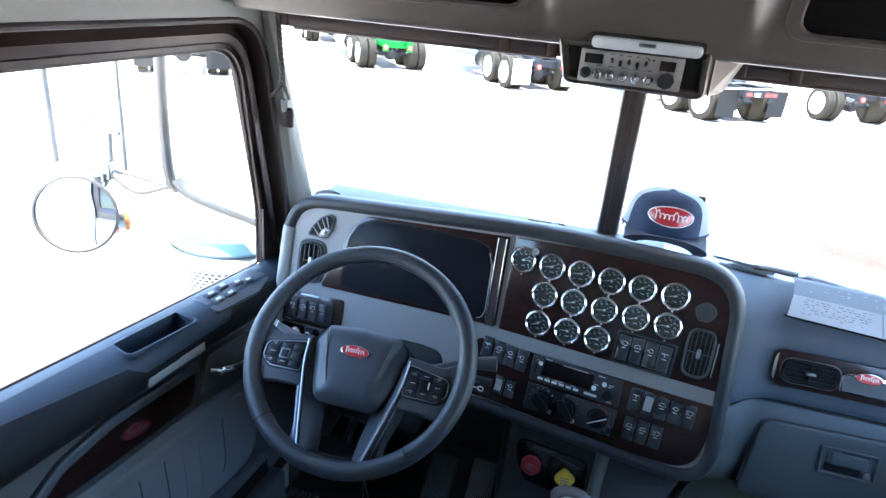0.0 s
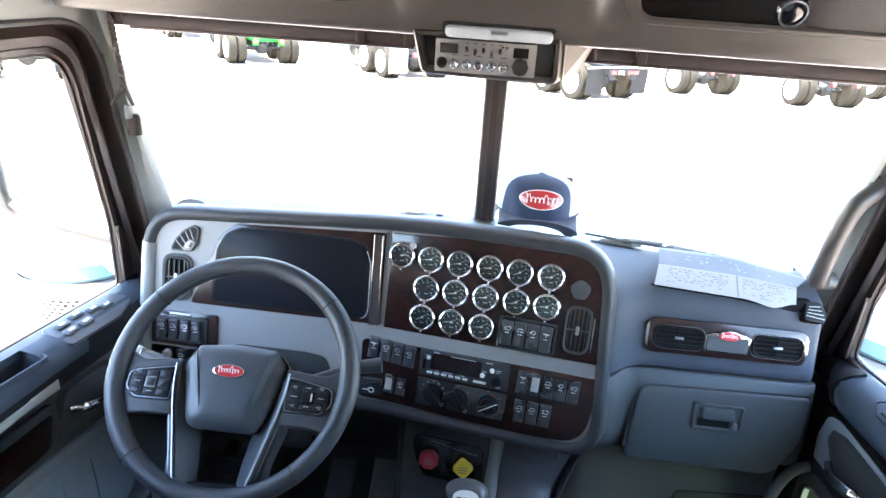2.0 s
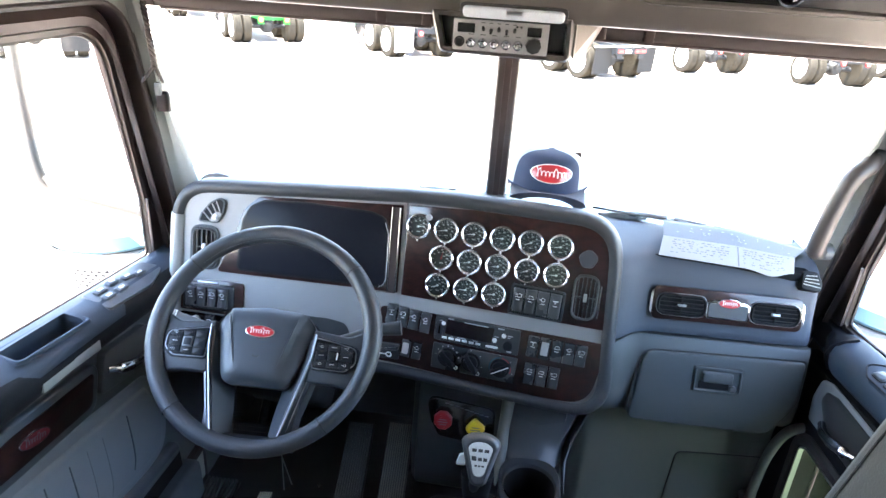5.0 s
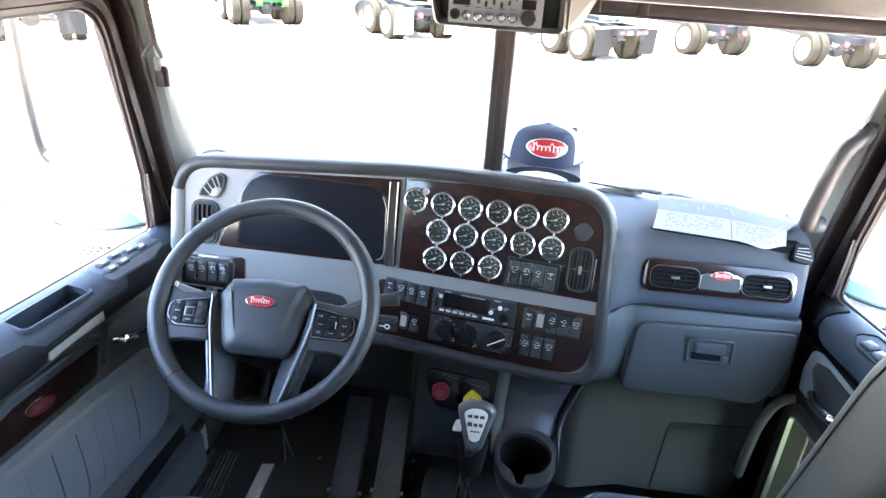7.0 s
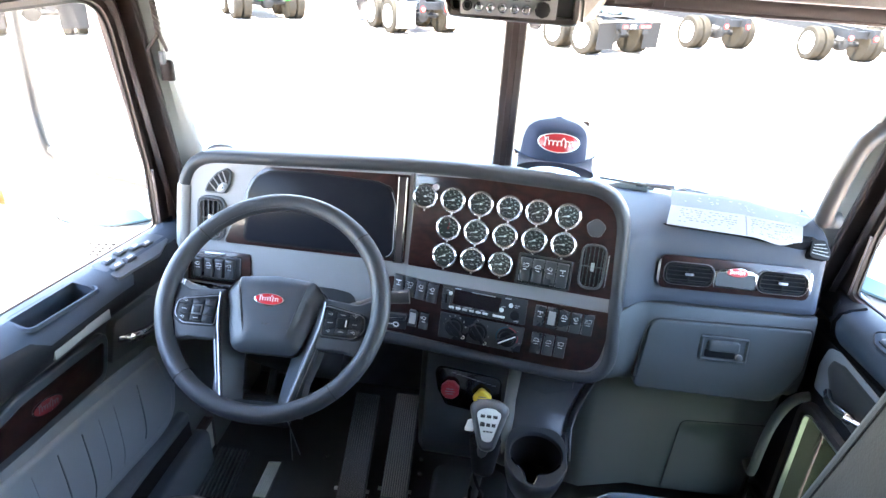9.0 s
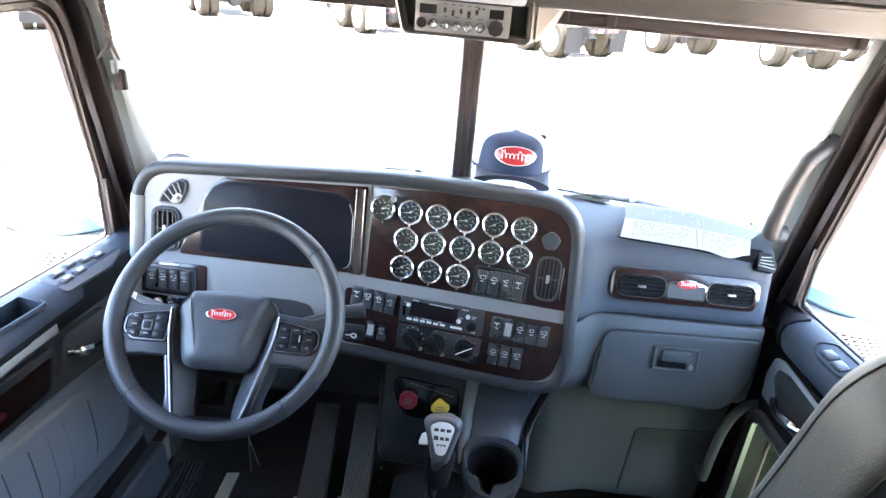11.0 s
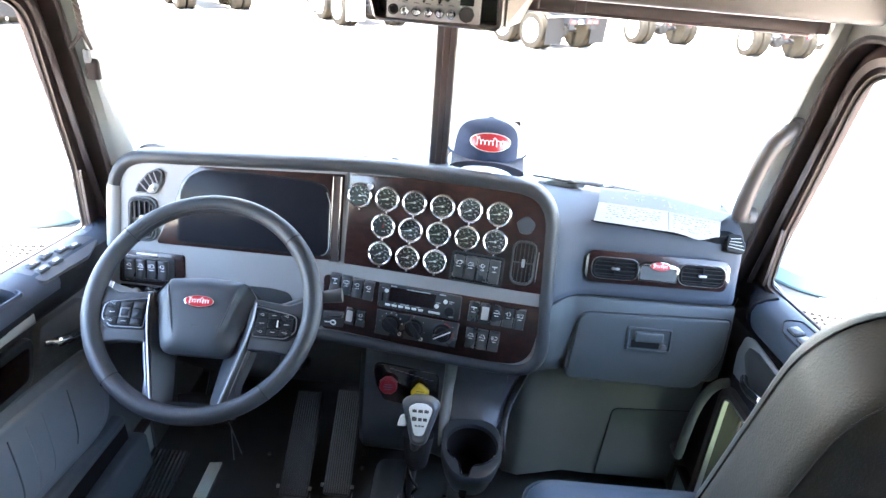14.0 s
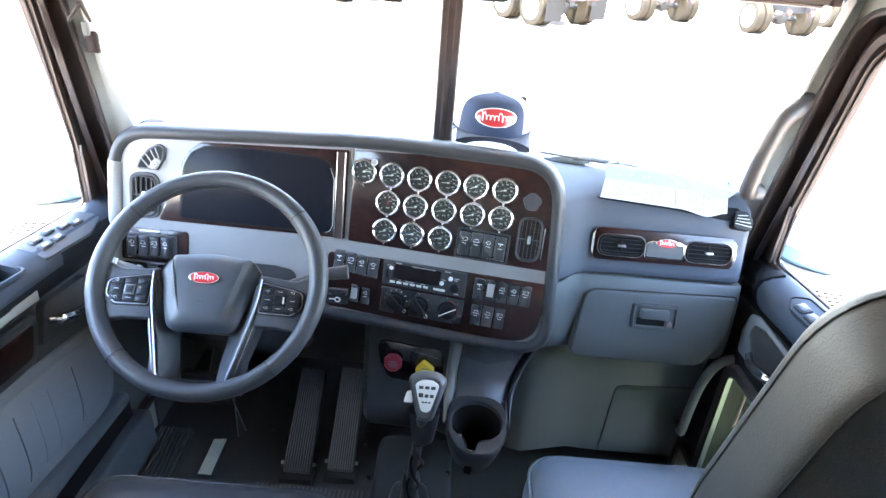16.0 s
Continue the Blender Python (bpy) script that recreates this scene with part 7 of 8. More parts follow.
        rows = [[PK(p.x, p.y, -0.006) for p in inset(hole, -0.010)], [PK(p.x, p.y, 0.0004) for p in inset(hole, -0.006)], [PK(p.x, p.y, 0.0006) for p in inset(hole, -0.003)], [PK(p.x, p.y, -0.003) for p in hole],
                [PK(p.x * 0.98, p.y * 0.95, -0.03) for p in hole], [PK(p.x * 0.96, p.y * 0.85, -0.065) for p in hole]]
        loft(bm, rows, True, False, True)
        part("pull_pocket", bm, M_PANELDOOR, door, "deep pull pocket in the door cap", 50)
        # Pale slab in place of the band of sunlight on the cap.
        part("sun_strip", slab(DF, rpoly([(-0.512, 0.828, 0.004), (-0.510, 0.848, 0.004), (-0.420, 0.8415, 0.002), (-0.415, 0.844, 0.002), (-0.335, 0.838, 0.004), (-0.335, 0.813, 0.004), (-0.43, 0.824, 0.01)], 3), 0.006, 0.0470, 0.002), M_PILLAR, door, "pale strip put in for sunlight below the cap")
        wood = [(-0.352, 0.672, 0.02), (-0.328, 0.744, 0.010), (-0.431, 0.7550, 0.1), (-0.579, 0.770, 0.1), (-0.690, 0.760, 0.06), (-0.765, 0.722, 0.02), (-0.702, 0.709, 0.06), (-0.579, 0.694, 0.1)]
        fr = part("wood_frame", slab(DF, inset([Vector(p) for p in rpoly(wood, 6)], -0.021), 0.0, 0.012, 0.006), M_PADGREY, door, "blue-grey rounded frame of the wood inlay")
        part("wood_inlay", slab(DF, rpoly(wood, 6), 0.002, 0.0140, 0.002), M_WOOD, door, "dark burl wood inlay")
        oval_badge(DF, -0.524, 0.728, 0.042, 0.0165, door, 0.0130, -0.27, M_REDDARK)
        hx = -0.19
        insert = [(-0.86, 0.43, 0.03), (-0.45, 0.400, 0.1), (-0.20, 0.362, 0.05), (-0.118, 0.362, 0.04), (-0.100, 0.44, 0.06), (-0.150, 0.580, 0.03), (-0.37, 0.618, 0.1), (-0.57, 0.648, 0.1), (-0.86, 0.69, 0.03)]
    else:
        SF = frame_of((s * 0.860, -0.205, sill(-0.205) + 0.0055), (0, 1, -0.10), (-s, 0, -0.27))
        padp = rpoly([(-0.085, -0.026, 0.02), (0.050, -0.024, 0.02), (0.072, 0.008, 0.03), (0.020, 0.034, 0.04), (-0.085, 0.034, 0.03)], 8)
        pad_ = part("switch_pad", slab(SF, padp, -0.012, 0.0015, 0.003), M_PANELDOOR, door, "oval switch pad")
        part("pad_groove", tube([SF(p.x, p.y, 0.0016) for p in inset(padp, -0.001)], 0.0020, 6, True), M_DOORBLACK, pad_, "dark groove round the pad")
        for a, b in ((-0.038, 0.012), (0.010, 0.010)):
            # Black plate painted in for the switch's shaded edges.
            part("switch_shade", slab(SF, rect(a - 0.0195, b - 0.0145, a + 0.0195, b + 0.0145, 0.006, 3), 0.0, 0.0028, 0.0005), M_DOORBLACK, pad_, "black plate for the shaded edge round the switch")
            part("window_switch", slab(SF, rect(a - 0.016, b - 0.0115, a + 0.016, b + 0.0115, 0.005, 3), -0.004, 0.0090, 0.004), M_PADGREY, pad_, "small grey window switch")
        hx = -0.115
        insert = [(-0.60, 0.690, 0.02), (-0.19, 0.632, 0.08), (-0.012, 0.615, 0.010), (0.001, 0.675, 0.03), (-0.014, 0.737, 0.03), (-0.060, 0.754, 0.05), (-0.60, 0.770, 0.02)]
    pts = rpoly(insert, 6)
    part("door_insert", slab(DF, pts if s > 0 else pts, 0.0, 0.016 if s < 0 else 0.004, 0.012 if s < 0 else 0.003), M_DOORGREY, door, "padded grey insert")
    if s < 0:
        part("insert_border", slab(DF, inset(pts, -0.028), 0.0, 0.008, 0.004), M_DOORGREY, door, "flat grey border round the padded insert")
        for a, strong in ((-0.250, 1.0), (-0.345, 0.6), (-0.400, 0.6), (-0.458, 1.0), (-0.533, 1.0), (-0.605, 0.6), (-0.680, 1.0), (-0.76, 0.6)):
            h0 = 0.385 + max(0.0, -a - 0.275) * 0.09
            h1 = 0.572 + max(0.0, -a - 0.275) * 0.17
            part("insert_seam", tube(curve_pts([DF(a - 0.004, h0 + 0.012, 0.0155), DF(a + 0.006, h0 + 0.045, 0.0160), DF(a + 0.006, (h0 + h1) / 2 + 0.01, 0.0160), DF(a, h1 - 0.008, 0.0155)], 6), 0.0022 if strong == 1.0 else 0.0013, 5), M_GREY if strong == 1.0 else M_SEAMGREY, door, "stitched seam")
        # Roll and pocket take a darker grey for the dimmer light low down.
        part("pocket_roll", slab(DF, rpoly([(-0.86, 0.330, 0.03), (-0.30, 0.305, 0.1), (-0.06, 0.285, 0.03), (-0.055, 0.325, 0.03), (-0.20, 0.338, 0.1), (-0.45, 0.376, 0.1), (-0.86, 0.405, 0.03)], 5), 0.0, 0.030, 0.014), M_GREY, door, "rounded roll above the map pocket")
        # Flat black plate paints the shade in the pocket's mouth.
        part("pocket_slot", slab(DF, rpoly([(-0.86, 0.215, 0.01), (-0.02, 0.185, 0.01), (-0.03, 0.290, 0.02), (-0.86, 0.335, 0.01)], 4), -0.004, 0.004), M_BTN, door, "black plate for the shade inside the map pocket")
        part("lower_pocket", slab(DF, rpoly([(-0.84, 0.05, 0.02), (0.03, 0.05, 0.02), (0.02, 0.195, 0.03), (-0.10, 0.205, 0.03), (-0.84, 0.232, 0.02)], 4), -0.01, 0.040, 0.012), M_GREY, door, "grey map pocket")
    # inside handle in its cup
    cup = rpoly([(hx - 0.075, 0.64, 0.03), (hx + 0.095, 0.60, 0.03), (hx + 0.085, 0.715, 0.04), (hx - 0.055, 0.755, 0.03)], 6)
    if s > 0:
        cup = rpoly([(-0.36, 0.632, 0.02), (-0.100, 0.636, 0.04), (-0.040, 0.694, 0.02), (-0.052, 0.726, 0.015), (-0.100, 0.742, 0.03), (-0.36, 0.750, 0.02)], 6)
    if s < 0:
        cup = rpoly([(-0.322, 0.676, 0.012), (-0.09, 0.628, 0.03), (-0.10, 0.742, 0.04), (-0.285, 0.766, 0.02)], 6)
    hc = part("handle_cup", slab(DF, cup, -0.01, 0.016 if s < 0 else 0.0068, 0.003), M_DARK if s < 0 else M_BLACK, door, "dark handle cup")
    lv = [(-0.285, 0.722, 0.016), (-0.255, 0.712, 0.036), (-0.21, 0.699, 0.040), (-0.155, 0.683, 0.028)] if s < 0 else [(-0.240, 0.682, 0.016), (-0.200, 0.676, 0.030), (-0.140, 0.663, 0.032), (-0.086, 0.655, 0.012)]
    bm = tube(curve_pts([DF(*q) for q in lv], 6), [0.008] * 4 + [0.013] * 6 + [0.011] * 5 + [0.009] * 4, 10)
    part("door_lever", bm, M_CHROME, hc, "chrome door lever")
    if s > 0:
        # low peep window
        lw = rpoly([(-0.036, 0.160, 0.02), (-0.026, 0.540, 0.03), (-0.060, 0.556, 0.03), (-0.295, 0.572, 0.05), (-0.300, 0.160, 0.04)], 6)
        part("peep_frame", ring(DF, inset(lw, -0.034), lw, -0.145, 0.014, 0.008), M_SEAL, door, "black frame of the low window")
        part("peep_rim", ring(DF, inset(lw, 0.0005), inset(lw, 0.004), -0.004, 0.010, 0.001), M_SATIN, door, "bright rim")
        pg = part("peep_glass", slab(DF, inset(lw, 0.005), -0.060, -0.057), M_PEEP, door, "green tinted low window glass")
        pg.visible_shadow = False


M_PEEP = glass_material("peep_glass", (0.34, 0.43, 0.36), 1.0)
for s in (-1, 1):
    door_trim(s)
# ---- outside ----
GZ = -1.25
bm = bmesh.new()
g = [bm.verts.new(p) for p in ((-900, -900, GZ), (900, -900, GZ), (900, 900, GZ), (-900, 900, GZ))]
bm.faces.new(g)
whole("ground", bm, M_GROUND, "pale dusty concrete truck yard with gravel patches", "ground", kind="structure")

def wheel_pair(parent, F, RT, side, ax):
    """Dual tyres with a white dished rim; F(across, along, up)."""
    for k, off in enumerate((1.06, 0.74)):
        prof = [(0.30, 0.0), (0.40, -0.01), (0.49, 0.0), (0.515, 0.03), (0.515, 0.22), (0.49, 0.25), (0.40, 0.26), (0.30, 0.25)]
        bm = bmesh.new()
        n = 32
        loft(bm, [[F(side * (off - w + 0.13), ax + r * math.cos(a), 0.51 + r * math.sin(a)) for a in (2 * math.pi * j / n for j in range(n))] for r, w in prof], True, k == 1, True)
        ty = part("tyre", bm, M_TYRE, parent, "black truck tyre")
        bm = bmesh.new()
        for j in range(48):
            a = 2 * math.pi * j / 48
            c, s = math.cos(a), math.sin(a)
            for w0, w1 in ((0.045, 0.085), (0.105, 0.145), (0.165, 0.205)):
                q = [F(side * (off - w + 0.13), ax + 0.522 * math.cos(a + d), 0.51 + 0.522 * math.sin(a + d)) for w, d in ((w0, 0.0), (w1, 0.02), (w1, 0.10), (w0, 0.08))]
                bm.faces.new([bm.verts.new(p) for p in q])
        tagged(part("tread", bm, M_TYRE, ty, "tread blocks"), kind="stuff")
        if k == 0:
            bm = bmesh.new()
            prof = [(0.345, 0.004), (0.342, -0.014), (0.325, -0.016), (0.305, 0.005), (0.285, 0.075), (0.255, 0.130), (0.200, 0.150), (0.165, 0.146), (0.155, 0.060), (0.125, 0.040), (0.10, 0.020), (0.05, 0.012)]
            loft(bm, [[F(side * (off - w + 0.131), ax + r * math.cos(a), 0.51 + r * math.sin(a)) for a in (2 * math.pi * j / 24 for j in range(24))] for r, w in prof], True, False, True)
            part("rim", bm, M_RIM, ty, "white dished wheel rim")
            for j in range(10):
                a = 2 * math.pi * j / 10
                p = F(side * (off - 0.016), ax + 0.170 * math.cos(a), 0.51 + 0.170 * math.sin(a))
                part("wheel_nut", tube([p, p + RT * side * 0.03], 0.015, 6), M_ALU, ty)


def truck(contact, label, frame_mat, flaps=None, lights="round", deck=None, two=True, turn=36, hitch=False):
    """Rear of a parked truck chassis; contact is the ground below its left rear wheel, turn its heading in degrees."""
    h = radians(turn)
    FW, RT = Vector((-math.sin(h), math.cos(h), 0)), Vector((math.cos(h), math.sin(h), 0))
    base = Vector((*contact, GZ)) + RT * 1.06
    F = lambda across, along, up=0.0: base + RT * across + FW * along + Vector((0, 0, up))
    t = thing("truck_chassis", base, label, "truck", "parked trucks")
    for ax in ((0.0, 1.32) if two else (0.0,)):
        for sd in (-1, 1):
            wheel_pair(t, F, RT, sd, ax)
        bm = tube([F(-0.75, ax, 0.51), F(0.75, ax, 0.51)], 0.075, 10)
        part("axle", bm, M_RAIL, t, "dark axle tube")
        bm = bmesh.new()
        cen = F(0, ax, 0.51)
        loops = [[cen + FW * w + (RT * math.cos(a) + Vector((0, 0, 1)) * math.sin(a)) * r for a in (2 * math.pi * j / 16 for j in range(16))] for r, w in ((0.10, -0.22), (0.18, -0.17), (0.22, -0.05), (0.22, 0.1), (0.1, 0.2))]
        loft(bm, loops, True, True, True)
        part("differential", bm, M_RAIL, t, "round differential housing")
    for sd in (-1, 1):
        q = [(sd * 0.38, 0.78), (sd * 0.47, 0.78), (sd * 0.47, 1.04), (sd * 0.38, 1.04)]
        part("frame_rail", loft(bmesh.new(), [[F(a, l, z) for a, z in q] for l in (-0.85, 6.2)], True, True, True), frame_mat, t, "chassis rail")
    part("rear_crossmember", loft(bmesh.new(), [[F(a, l, z) for a, l in ((-0.38, -0.62), (0.38, -0.62), (0.38, -0.54), (-0.38, -0.54))] for z in (0.76, 0.98)], True, True, True), frame_mat, t, "rear crossmember")
    for sd in (-1, 1):
        part("rail_end", loft(bmesh.new(), [[F(sd * 0.43 + a, l, z) for a, z in ((-0.10, 0.66), (0.10, 0.66), (0.10, 1.06), (-0.10, 1.06))] for l in (-0.90, -0.86)], True, True, True), frame_mat, t, "plate closing the rail")
    for i in range(3):
        part("air_bag", tube([F((-0.6, 0.6, 0.0)[i] * 0.9, 0.45, 0.55), F((-0.6, 0.6, 0.0)[i] * 0.9, 0.45, 0.82)], 0.13, 12), M_TYRE, t, "suspension air bag")
    disc = lambda a, z, l, r: [F(a + r * math.cos(q), l, z + r * math.sin(q)) for q in (2 * math.pi * k / 16 for k in range(16))]
    if lights == "round":
        for sd in (-1, 1):
            ring_ = part("tail_light", loft(bmesh.new(), [disc(sd * 0.43, 0.80, l, r) for l, r in ((-0.90, 0.085), (-0.945, 0.082), (-0.95, 0.06))], True, True, True), M_TAIL, t, "round red tail light")
            part("lens_centre", loft(bmesh.new(), [disc(sd * 0.43, 0.80, l, r) for l, r in ((-0.949, 0.045), (-0.962, 0.030))], True, True, True), M_RIM, ring_, "pale centre of the light")
    else:
        part("light_bar", loft(bmesh.new(), [[F(a, l, z) for a, z in ((-0.62, 0.80), (0.62, 0.80), (0.62, 0.96), (-0.62, 0.96))] for l in (-0.94, -0.90)], True, True, True), M_RAIL, t, "dark rear light bar")
        for a in (-0.45, -0.15, 0.22, 0.45):
            part("tail_light", loft(bmesh.new(), [[F(a + u, l, z) for u, z in ((-0.10, 0.83), (0.10, 0.83), (0.10, 0.92), (-0.10, 0.92))] for l in (-0.955, -0.935)], True, True, True), M_TAIL if abs(a) > 0.2 else M_RIM, t, "oblong tail light")
        part("bar_edge", loft(bmesh.new(), [[F(a, l, z) for a, z in ((-1.24, 1.0), (1.24, 1.0), (1.24, 1.04), (-1.24, 1.04))] for l in (-0.92, -0.86)], True, True, True), M_ALU, t, "bright bar over the lights")
    for k in range(4):
        x = -0.25 + k * 0.16
        part("brake_hose", tube(curve_pts([F(x, -0.45, 0.95), F(x + 0.05, -0.35, 0.66), F(x * 1.6, -0.15, 0.62), F(x * 1.9, 0.0, 0.60)], 5), 0.018, 6), M_RAIL, t, "hanging brake hose")
    if hitch:
        part("fifth_wheel", loft(bmesh.new(), [[F(a, l, 1.20 + 0.10 * (l - 0.4) + z) for a, l in ((-0.46, 0.9), (-0.46, 0.2), (-0.28, -0.25), (-0.08, -0.25), (-0.05, 0.35), (0.05, 0.35), (0.08, -0.25), (0.28, -0.25), (0.46, 0.2), (0.46, 0.9))] for z in (0.0, 0.05)], True, True, True), M_BLUE, t, "tilted coupling plate")
        for sd in (-1, 1):
            part("plate_stand", loft(bmesh.new(), [[F(sd * 0.40 + a, l, z) for a, l in ((-0.05, 0.15), (0.05, 0.15), (0.05, 0.75), (-0.05, 0.75))] for z in (1.03, 1.21)], True, True, True), M_RAIL, t, "stand of the plate")
    if flaps:
        for sd in (-1, 1):
            part("mud_flap", loft(bmesh.new(), [[F(sd * (0.90 + a), l - 0.02 * z, z) for a, z in ((-0.32, 0.22), (0.32, 0.22), (0.32, 0.95), (-0.32, 0.95))] for l in (-0.70, -0.685)], True, True, True), flaps, t, "hanging mud flap")
            part("flap_hanger", tube([F(sd * 0.47, -0.69, 0.97), F(sd * 1.24, -0.69, 0.97)], 0.025, 8), M_ALU, t, "flap hanger")
    if deck:
        part("deck_plate", loft(bmesh.new(), [[F(a, l, z) for a, l in ((-0.48, -0.2), (0.48, -0.2), (0.48, 3.6), (-0.48, 3.6))] for z in (1.06, 1.09)], True, True, True), M_ALU, t, "aluminium deck plate")
        part("cab_fairing", loft(bmesh.new(), [[F(a, l, z) for a, z in ((-1.0, 1.1), (1.0, 1.1), (1.0, 2.9), (-1.0, 2.9))] for l in (4.3, 5.9)], True, True, True), deck, t, "painted rear of the cab")
        for sd in (-1, 1):
            part("fuel_tank", tube([F(sd * 0.86, 2.6, 0.62), F(sd * 0.86, 4.4, 0.62)], 0.31, 20), M_ALU, t, "polished fuel tank")
    return t


truck((-9.15, 20.25), "parked truck chassis with bright green rear frame and dual wheels", M_GREEN, None, "round", M_GREEN)
truck((-3.80, 19.70), "parked truck chassis with white mud flaps and white wheels", M_RAIL, M_RIM, "round", M_BLUE)
truck((2.17, 18.37), "parked truck with grey mud flaps and red tail lights", M_RAIL, M_FLAP, "bar", M_BLUE, True, 36, True)
truck((5.95, 21.60), "parked bare truck chassis with white dual wheels", M_RAIL, None, "round", None, False, 24)
truck((9.60, 21.00), "parked bare truck chassis with white dual wheels", M_RAIL, None, "round", None, False, 14)
truck((-14.7, 27.0), "parked teal truck far across the yard", M_RAIL, None, "round", M_BLUE)
truck((-12.9, 13.8), "parked truck seen through the driver window", M_RAIL, M_FLAP, "bar")
truck((13.8, 24.5), "parked bare truck chassis with white dual wheels", M_RAIL, None, "round", None, True, 20)

# door mirror on its bracket
mir = thing("door_mirror", (-1.44, 0.02, 0.76), "round convex door mirror with amber marker on chrome brackets", "mirror")
MC = Vector((-1.487, 0.03, 0.893))
MF = frame_of(MC, (1, 0.564, 0), (0, 0.17, 1))
part("mirror_housing", lathe(MF, 0, 0, [(0.07, -0.065), (0.105, -0.040), (0.113, -0.008), (0.113, 0.002)], 40), M_ALU, mir, "polished mirror shell")
part("mirror_rim", lathe(MF, 0, 0, [(0.114, -0.004), (0.115, 0.008), (0.108, 0.010), (0.106, 0.003)], 40, None, True, False), M_BAND, mir, "grey rim")
part("mirror_glass", lathe(MF, 0, 0, [(0.1065, 0.003), (0.08, 0.0075), (0.05, 0.010), (0.02, 0.011)], 40), M_MIRROR, mir, "convex mirror glass")
LP, LD = Vector((-1.462, 0.100, 0.860)), Vector((0.73, 0.68, 0.02)).normalized()
part("marker_lamp", tube([LP, LP + LD * 0.040], 0.048, 20), M_TAIL, mir, "red half of the marker lamp")
part("lamp_band", tube([LP + LD * 0.0395, LP + LD * 0.058], 0.0485, 20), M_ALU, mir, "bright lamp ring")
part("lamp_lens", tube([LP + LD * 0.0575, LP + LD * 0.070, LP + LD * 0.078], [0.047, 0.045, 0.034], 20), M_ORANGE, mir, "amber end of the marker lamp")
part("bracket_hook", tube([Vector((-1.413, 0.15, 1.121)), Vector((-1.450, 0.15, 1.118)), Vector((-1.456, 0.15, 1.02))], 0.008, 6), M_POLE, mir, "grey bracket hook")
part("mirror_arm_clamp", box((-1.47, 0.11, 0.985), (-1.43, 0.17, 1.035), 0.006), M_ALU, mir, "bright clamp on the bracket")
part("mirror_stem", tube([MC + Vector((0.02, 0.05, 0.03)), Vector((-1.45, 0.14, 1.0))], 0.010, 8), M_POLE, mir, "mirror stem")
for nm, pts, r in (("bracket_tube", [(-1.66, 0.15, 1.62), (-1.66, 0.15, 0.985)], 0.0085), ("bracket_tube", [(-1.398, 0.15, 1.62), (-1.404, 0.15, 1.01)], 0.006), ("stack_tube", [(-1.248, 0.15, 1.62), (-1.255, 0.15, 1.04), (-1.20, 0.17, 0.985)], 0.016),
                   ("bracket_arm", [(-1.66, 0.15, 0.99), (-1.45, 0.15, 1.005), (-1.255, 0.15, 0.99)], 0.009), ("lower_pipe", [(-1.235, 0.155, 1.005), (-1.18, 0.16, 0.965), (-0.990, 0.20, 0.905)], 0.017), ("bracket_arm", [(-1.44, 0.13, 1.0), (-1.36, 0.14, 0.955), (-1.25, 0.15, 0.99)], 0.010), ("bracket_arm", [(-1.46, 0.09, 1.0), (-1.455, 0.09, 0.90)], 0.014)):
    part(nm, tube(curve_pts(pts, 5) if len(pts) > 2 else pts, r, 12), M_STACK if nm in ("stack_tube", "lower_pipe") else M_POLE, mir, "polished tube" if nm in ("stack_tube", "lower_pipe") else "grey bracket tube")

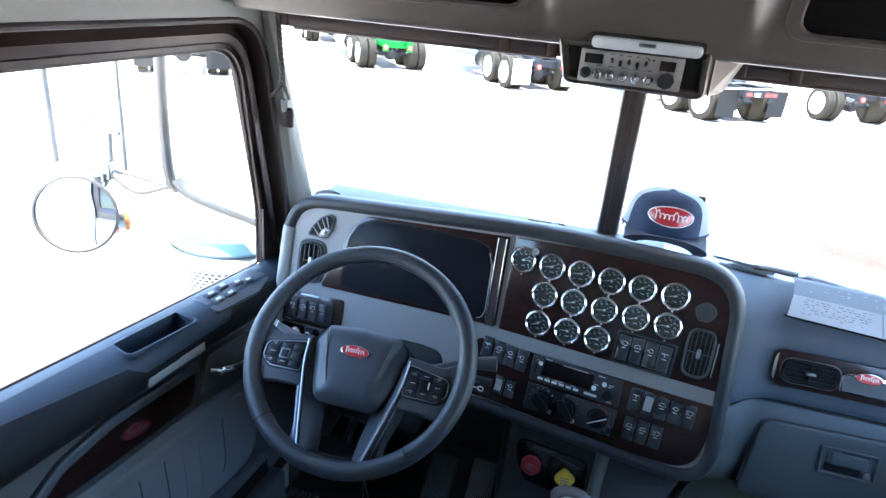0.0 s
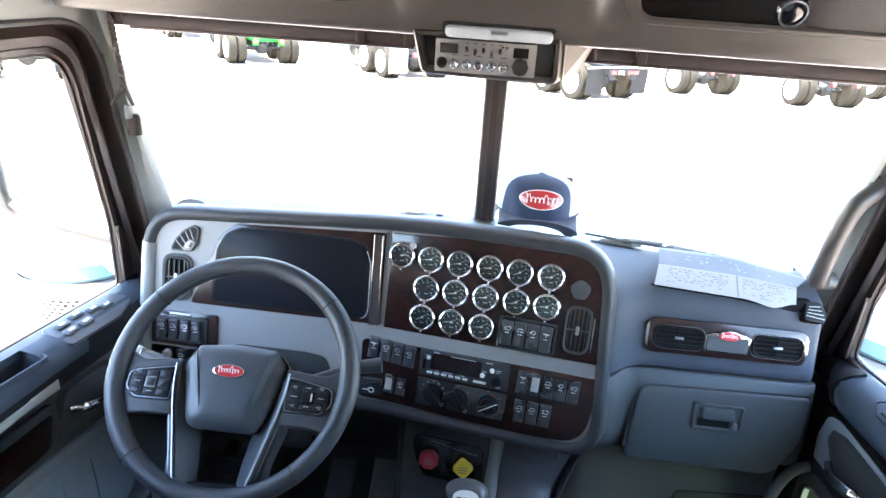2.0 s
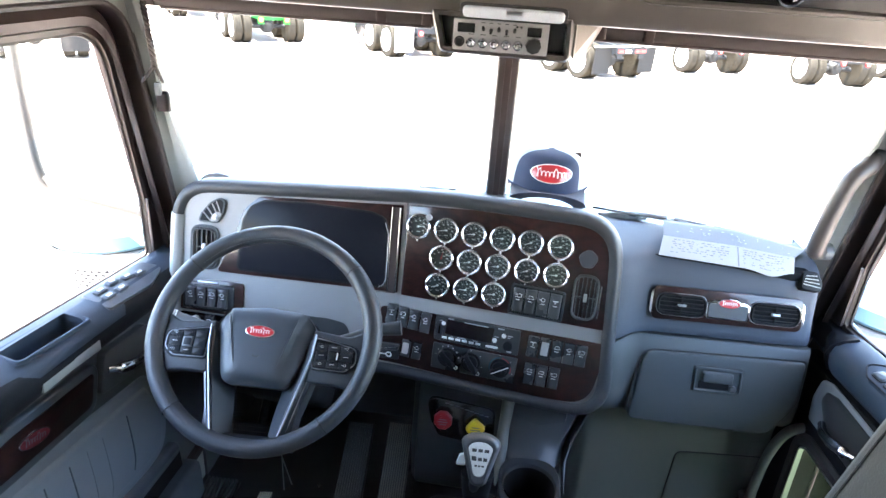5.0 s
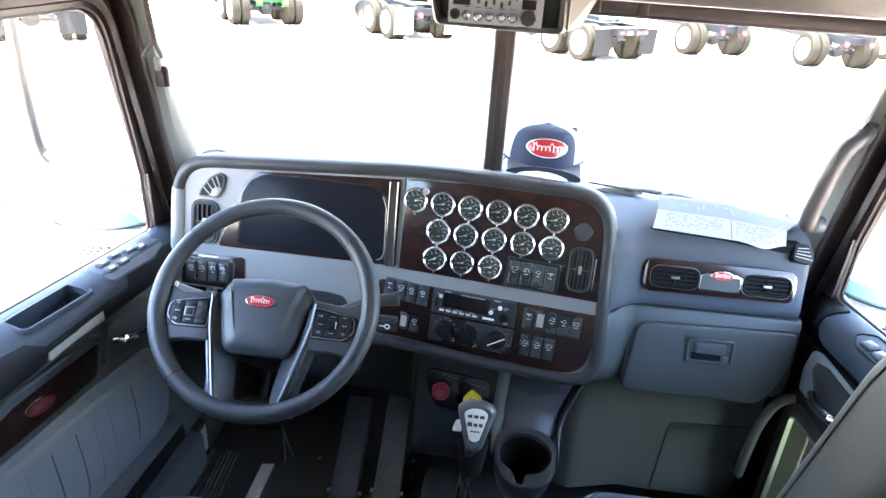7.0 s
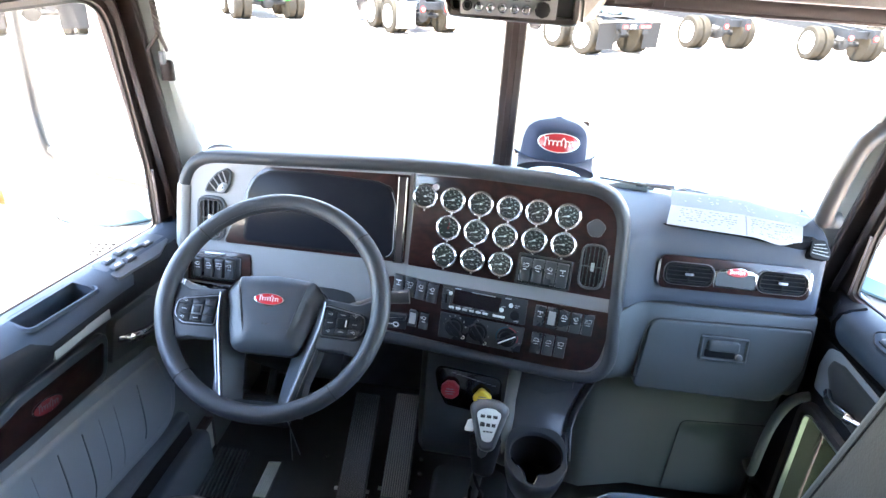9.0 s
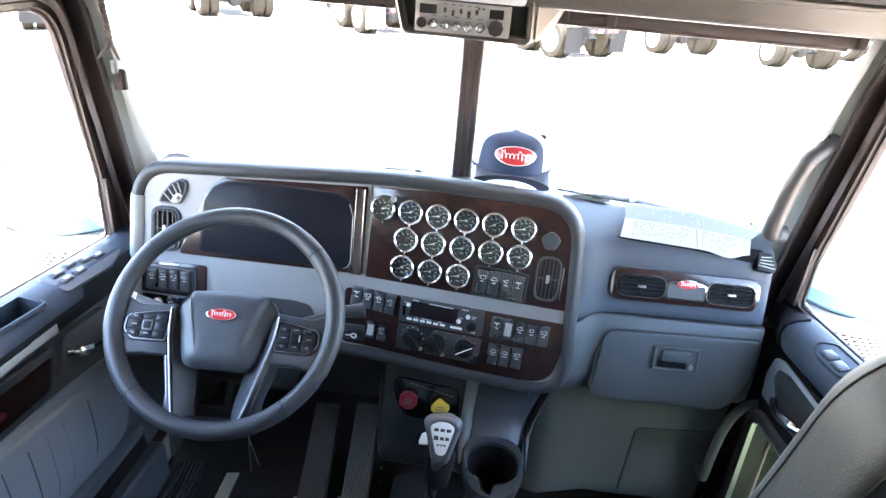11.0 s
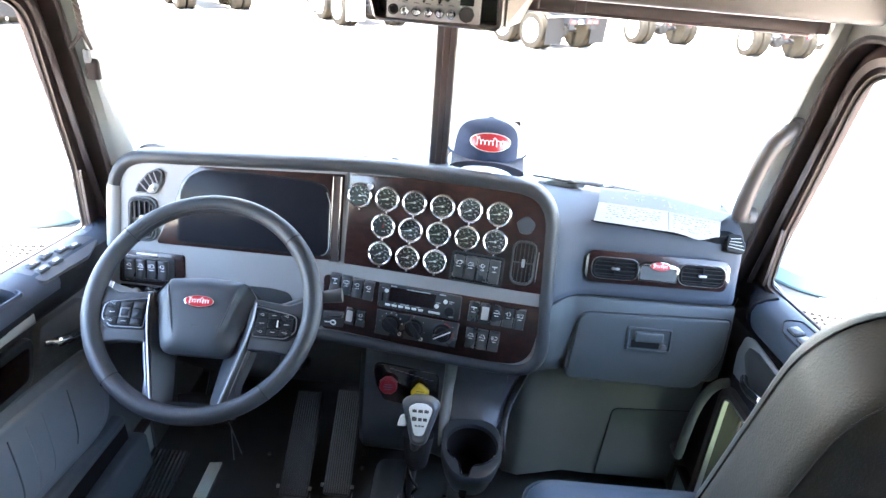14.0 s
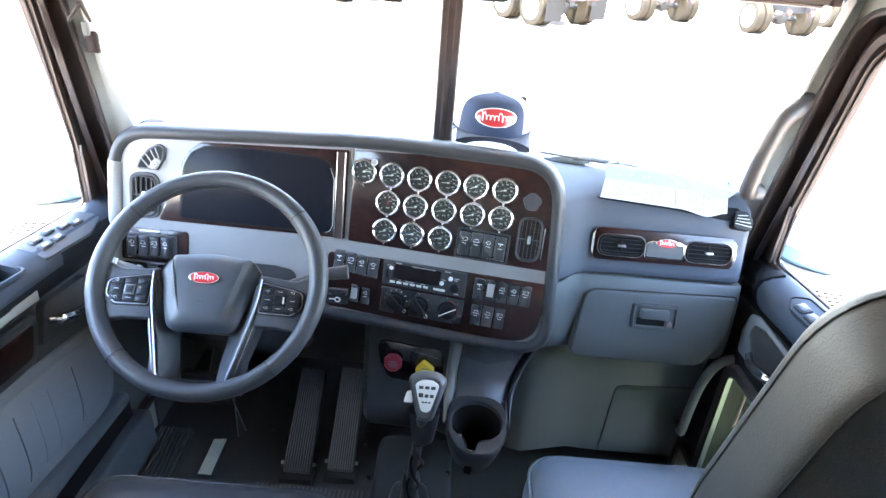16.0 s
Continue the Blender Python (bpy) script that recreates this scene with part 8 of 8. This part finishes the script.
for s in (-1, 1):
    ac = thing("air_cleaner", (s * 1.173, 0.334, 0.2), "blue-capped external air cleaner with perforated steel sleeve", "air cleaner", "air cleaners")
    AF = frame_of((s * 1.173, 0.334, 0.0), (1, 0, 0), (0, 1, 0))
    part("cap", lathe(AF, 0, 0, [(0.190, 0.783), (0.192, 0.790), (0.176, 0.822), (0.12, 0.848), (0.05, 0.860), (0.02, 0.862)], 48), M_CLEANBLUE, ac, "pale blue painted cap")
    part("band", lathe(AF, 0, 0, [(0.189, 0.734), (0.193, 0.739), (0.193, 0.778), (0.188, 0.785)], 48), M_ALU, ac, "polished band")
    part("band_rib", tube([AF(0.1935 * math.cos(a), 0.1935 * math.sin(a), 0.782) for a in (2 * math.pi * j / 48 for j in range(48))], 0.0022, 5, True), M_RAIL, ac, "dark joint under the cap")
    part("sleeve", lathe(AF, 0, 0, [(0.163, 0.20), (0.163, 0.737)], 48), M_RAIL, ac, "dark inner sleeve")
    bm = bmesh.new()
    cols, step = 54, 0.0118
    for r in range(44):
        z = 0.730 - r * step
        for c in range(cols):
            mid = (c + 0.5 * (r % 2)) / cols
            rim, hole = [], []
            for j in range(8):
                e = 2 * math.pi * (j + 0.5) / 8
                du, dv = math.cos(e), math.sin(e)
                k = 1 / max(abs(du), abs(dv))
                ang = 2 * math.pi * (mid + du * k * 0.5 / cols)
                rim.append(bm.verts.new(AF(0.180 * math.cos(ang), 0.180 * math.sin(ang), z + dv * k * step / 2)))
                ang = 2 * math.pi * (mid + du * 0.36 / cols)
                hole.append(bm.verts.new(AF(0.180 * math.cos(ang), 0.180 * math.sin(ang), z + dv * step * 0.34)))
            for j in range(8):
                q = (j + 1) % 8
                bm.faces.new((rim[j], rim[q], hole[q], hole[j]))
    tagged(part("perforated_screen", bm, M_PERF, ac, "perforated steel screen"), kind="stuff")
    part("mount_bracket", box((min(s * 0.985, s * 1.108), 0.150, 0.736), (max(s * 0.985, s * 1.108), 0.215, 0.778), 0.004), M_POLE, ac, "grey bracket to the cab side")
    part("intake_pipe", tube([AF(0, 0, 0.21), AF(0, 0.05, -0.2), Vector((s * 0.99, 0.50, -0.3))], 0.09, 16), M_ALU, ac, "intake pipe")

# wipers and windscreen sticker
for s, x0, x1 in ((-1, -0.42, -0.03), (1, 0.28, 0.72)):
    w = thing("wiper", (x0, screen_edge(x0, 0.99) + 0.03, 0.99), "grey windscreen wiper resting along the lower glass", "wiper", "wipers")
    P = lambda x, dz, dy=0.018: Vector((x, screen_edge(x, 0.978 + dz) + dy, 0.978 + dz))
    part("blade", tube([P(x0, 0.022), P((x0 + x1) / 2, 0.020), P(x1, 0.012)], 0.0040, 6), M_POLE, w, "grey blade")
    part("arm", tube([P((x0 + x1) / 2, 0.026, 0.03), P((x0 * 0.25 + x1 * 0.75), 0.016, 0.035), P(x1 + 0.1, -0.03, 0.05)], 0.0045, 6), M_CBFACE, w, "steel arm")
    for f in (0.25, 0.5, 0.75):
        x = x0 + (x1 - x0) * f
        part("claw", box(P(x, 0.016) - Vector((0.010, 0.002, 0.002)), P(x, 0.024) + Vector((0.010, 0.006, 0.002)), 0.001), M_DARK, w)
    if s > 0:
        for pts in ([(0.325, 0.986), (0.405, 1.003), (0.480, 1.006)], [(0.325, 0.981), (0.415, 0.977), (0.485, 0.970)], [(0.405, 1.003), (0.412, 0.979)], [(0.300, 0.980), (0.345, 0.9845), (0.430, 0.990)]):
            part("link", tube([Vector((x, screen_edge(x, z) + 0.022, z)) for x, z in pts], 0.0055, 8), M_PILLAR, w, "grey wiper link rod")
st = bmesh.new()
SX, SZ = -0.770, 1.008
loft(st, [[Vector((x, screen_edge(x, z) - d, z)) for x, z in ((SX + 0.046 * math.cos(a), SZ + 0.037 * math.sin(a)) for a in (2 * math.pi * j / 28 for j in range(28)))] for d in (0.0015, 0.0005)], True, True, True)
disc = whole("windscreen_sticker", st, M_PAPER, "pale round sticker with grey ring on the lower windscreen corner", "sticker")
bm = bmesh.new()
for k in (0.94, 0.70):
    tube([Vector((x, screen_edge(x, z) - 0.0022, z)) for x, z in ((SX + 0.046 * k * math.cos(a), SZ + 0.037 * k * math.sin(a)) for a in (2 * math.pi * j / 28 for j in range(28)))], 0.0011, 4, True, bm)
for j in range(22):
    a = 2 * math.pi * j / 22
    x, z = SX + 0.046 * 0.82 * math.cos(a), SZ + 0.037 * 0.82 * math.sin(a)
    tube([Vector((x, screen_edge(x, z) - 0.002, z - 0.0018)), Vector((x, screen_edge(x, z) - 0.002, z + 0.0018))], 0.0011, 4, False, bm)
tagged(part("sticker_print", bm, M_FADED, disc, "grey ring and bars of print"), kind="stuff")
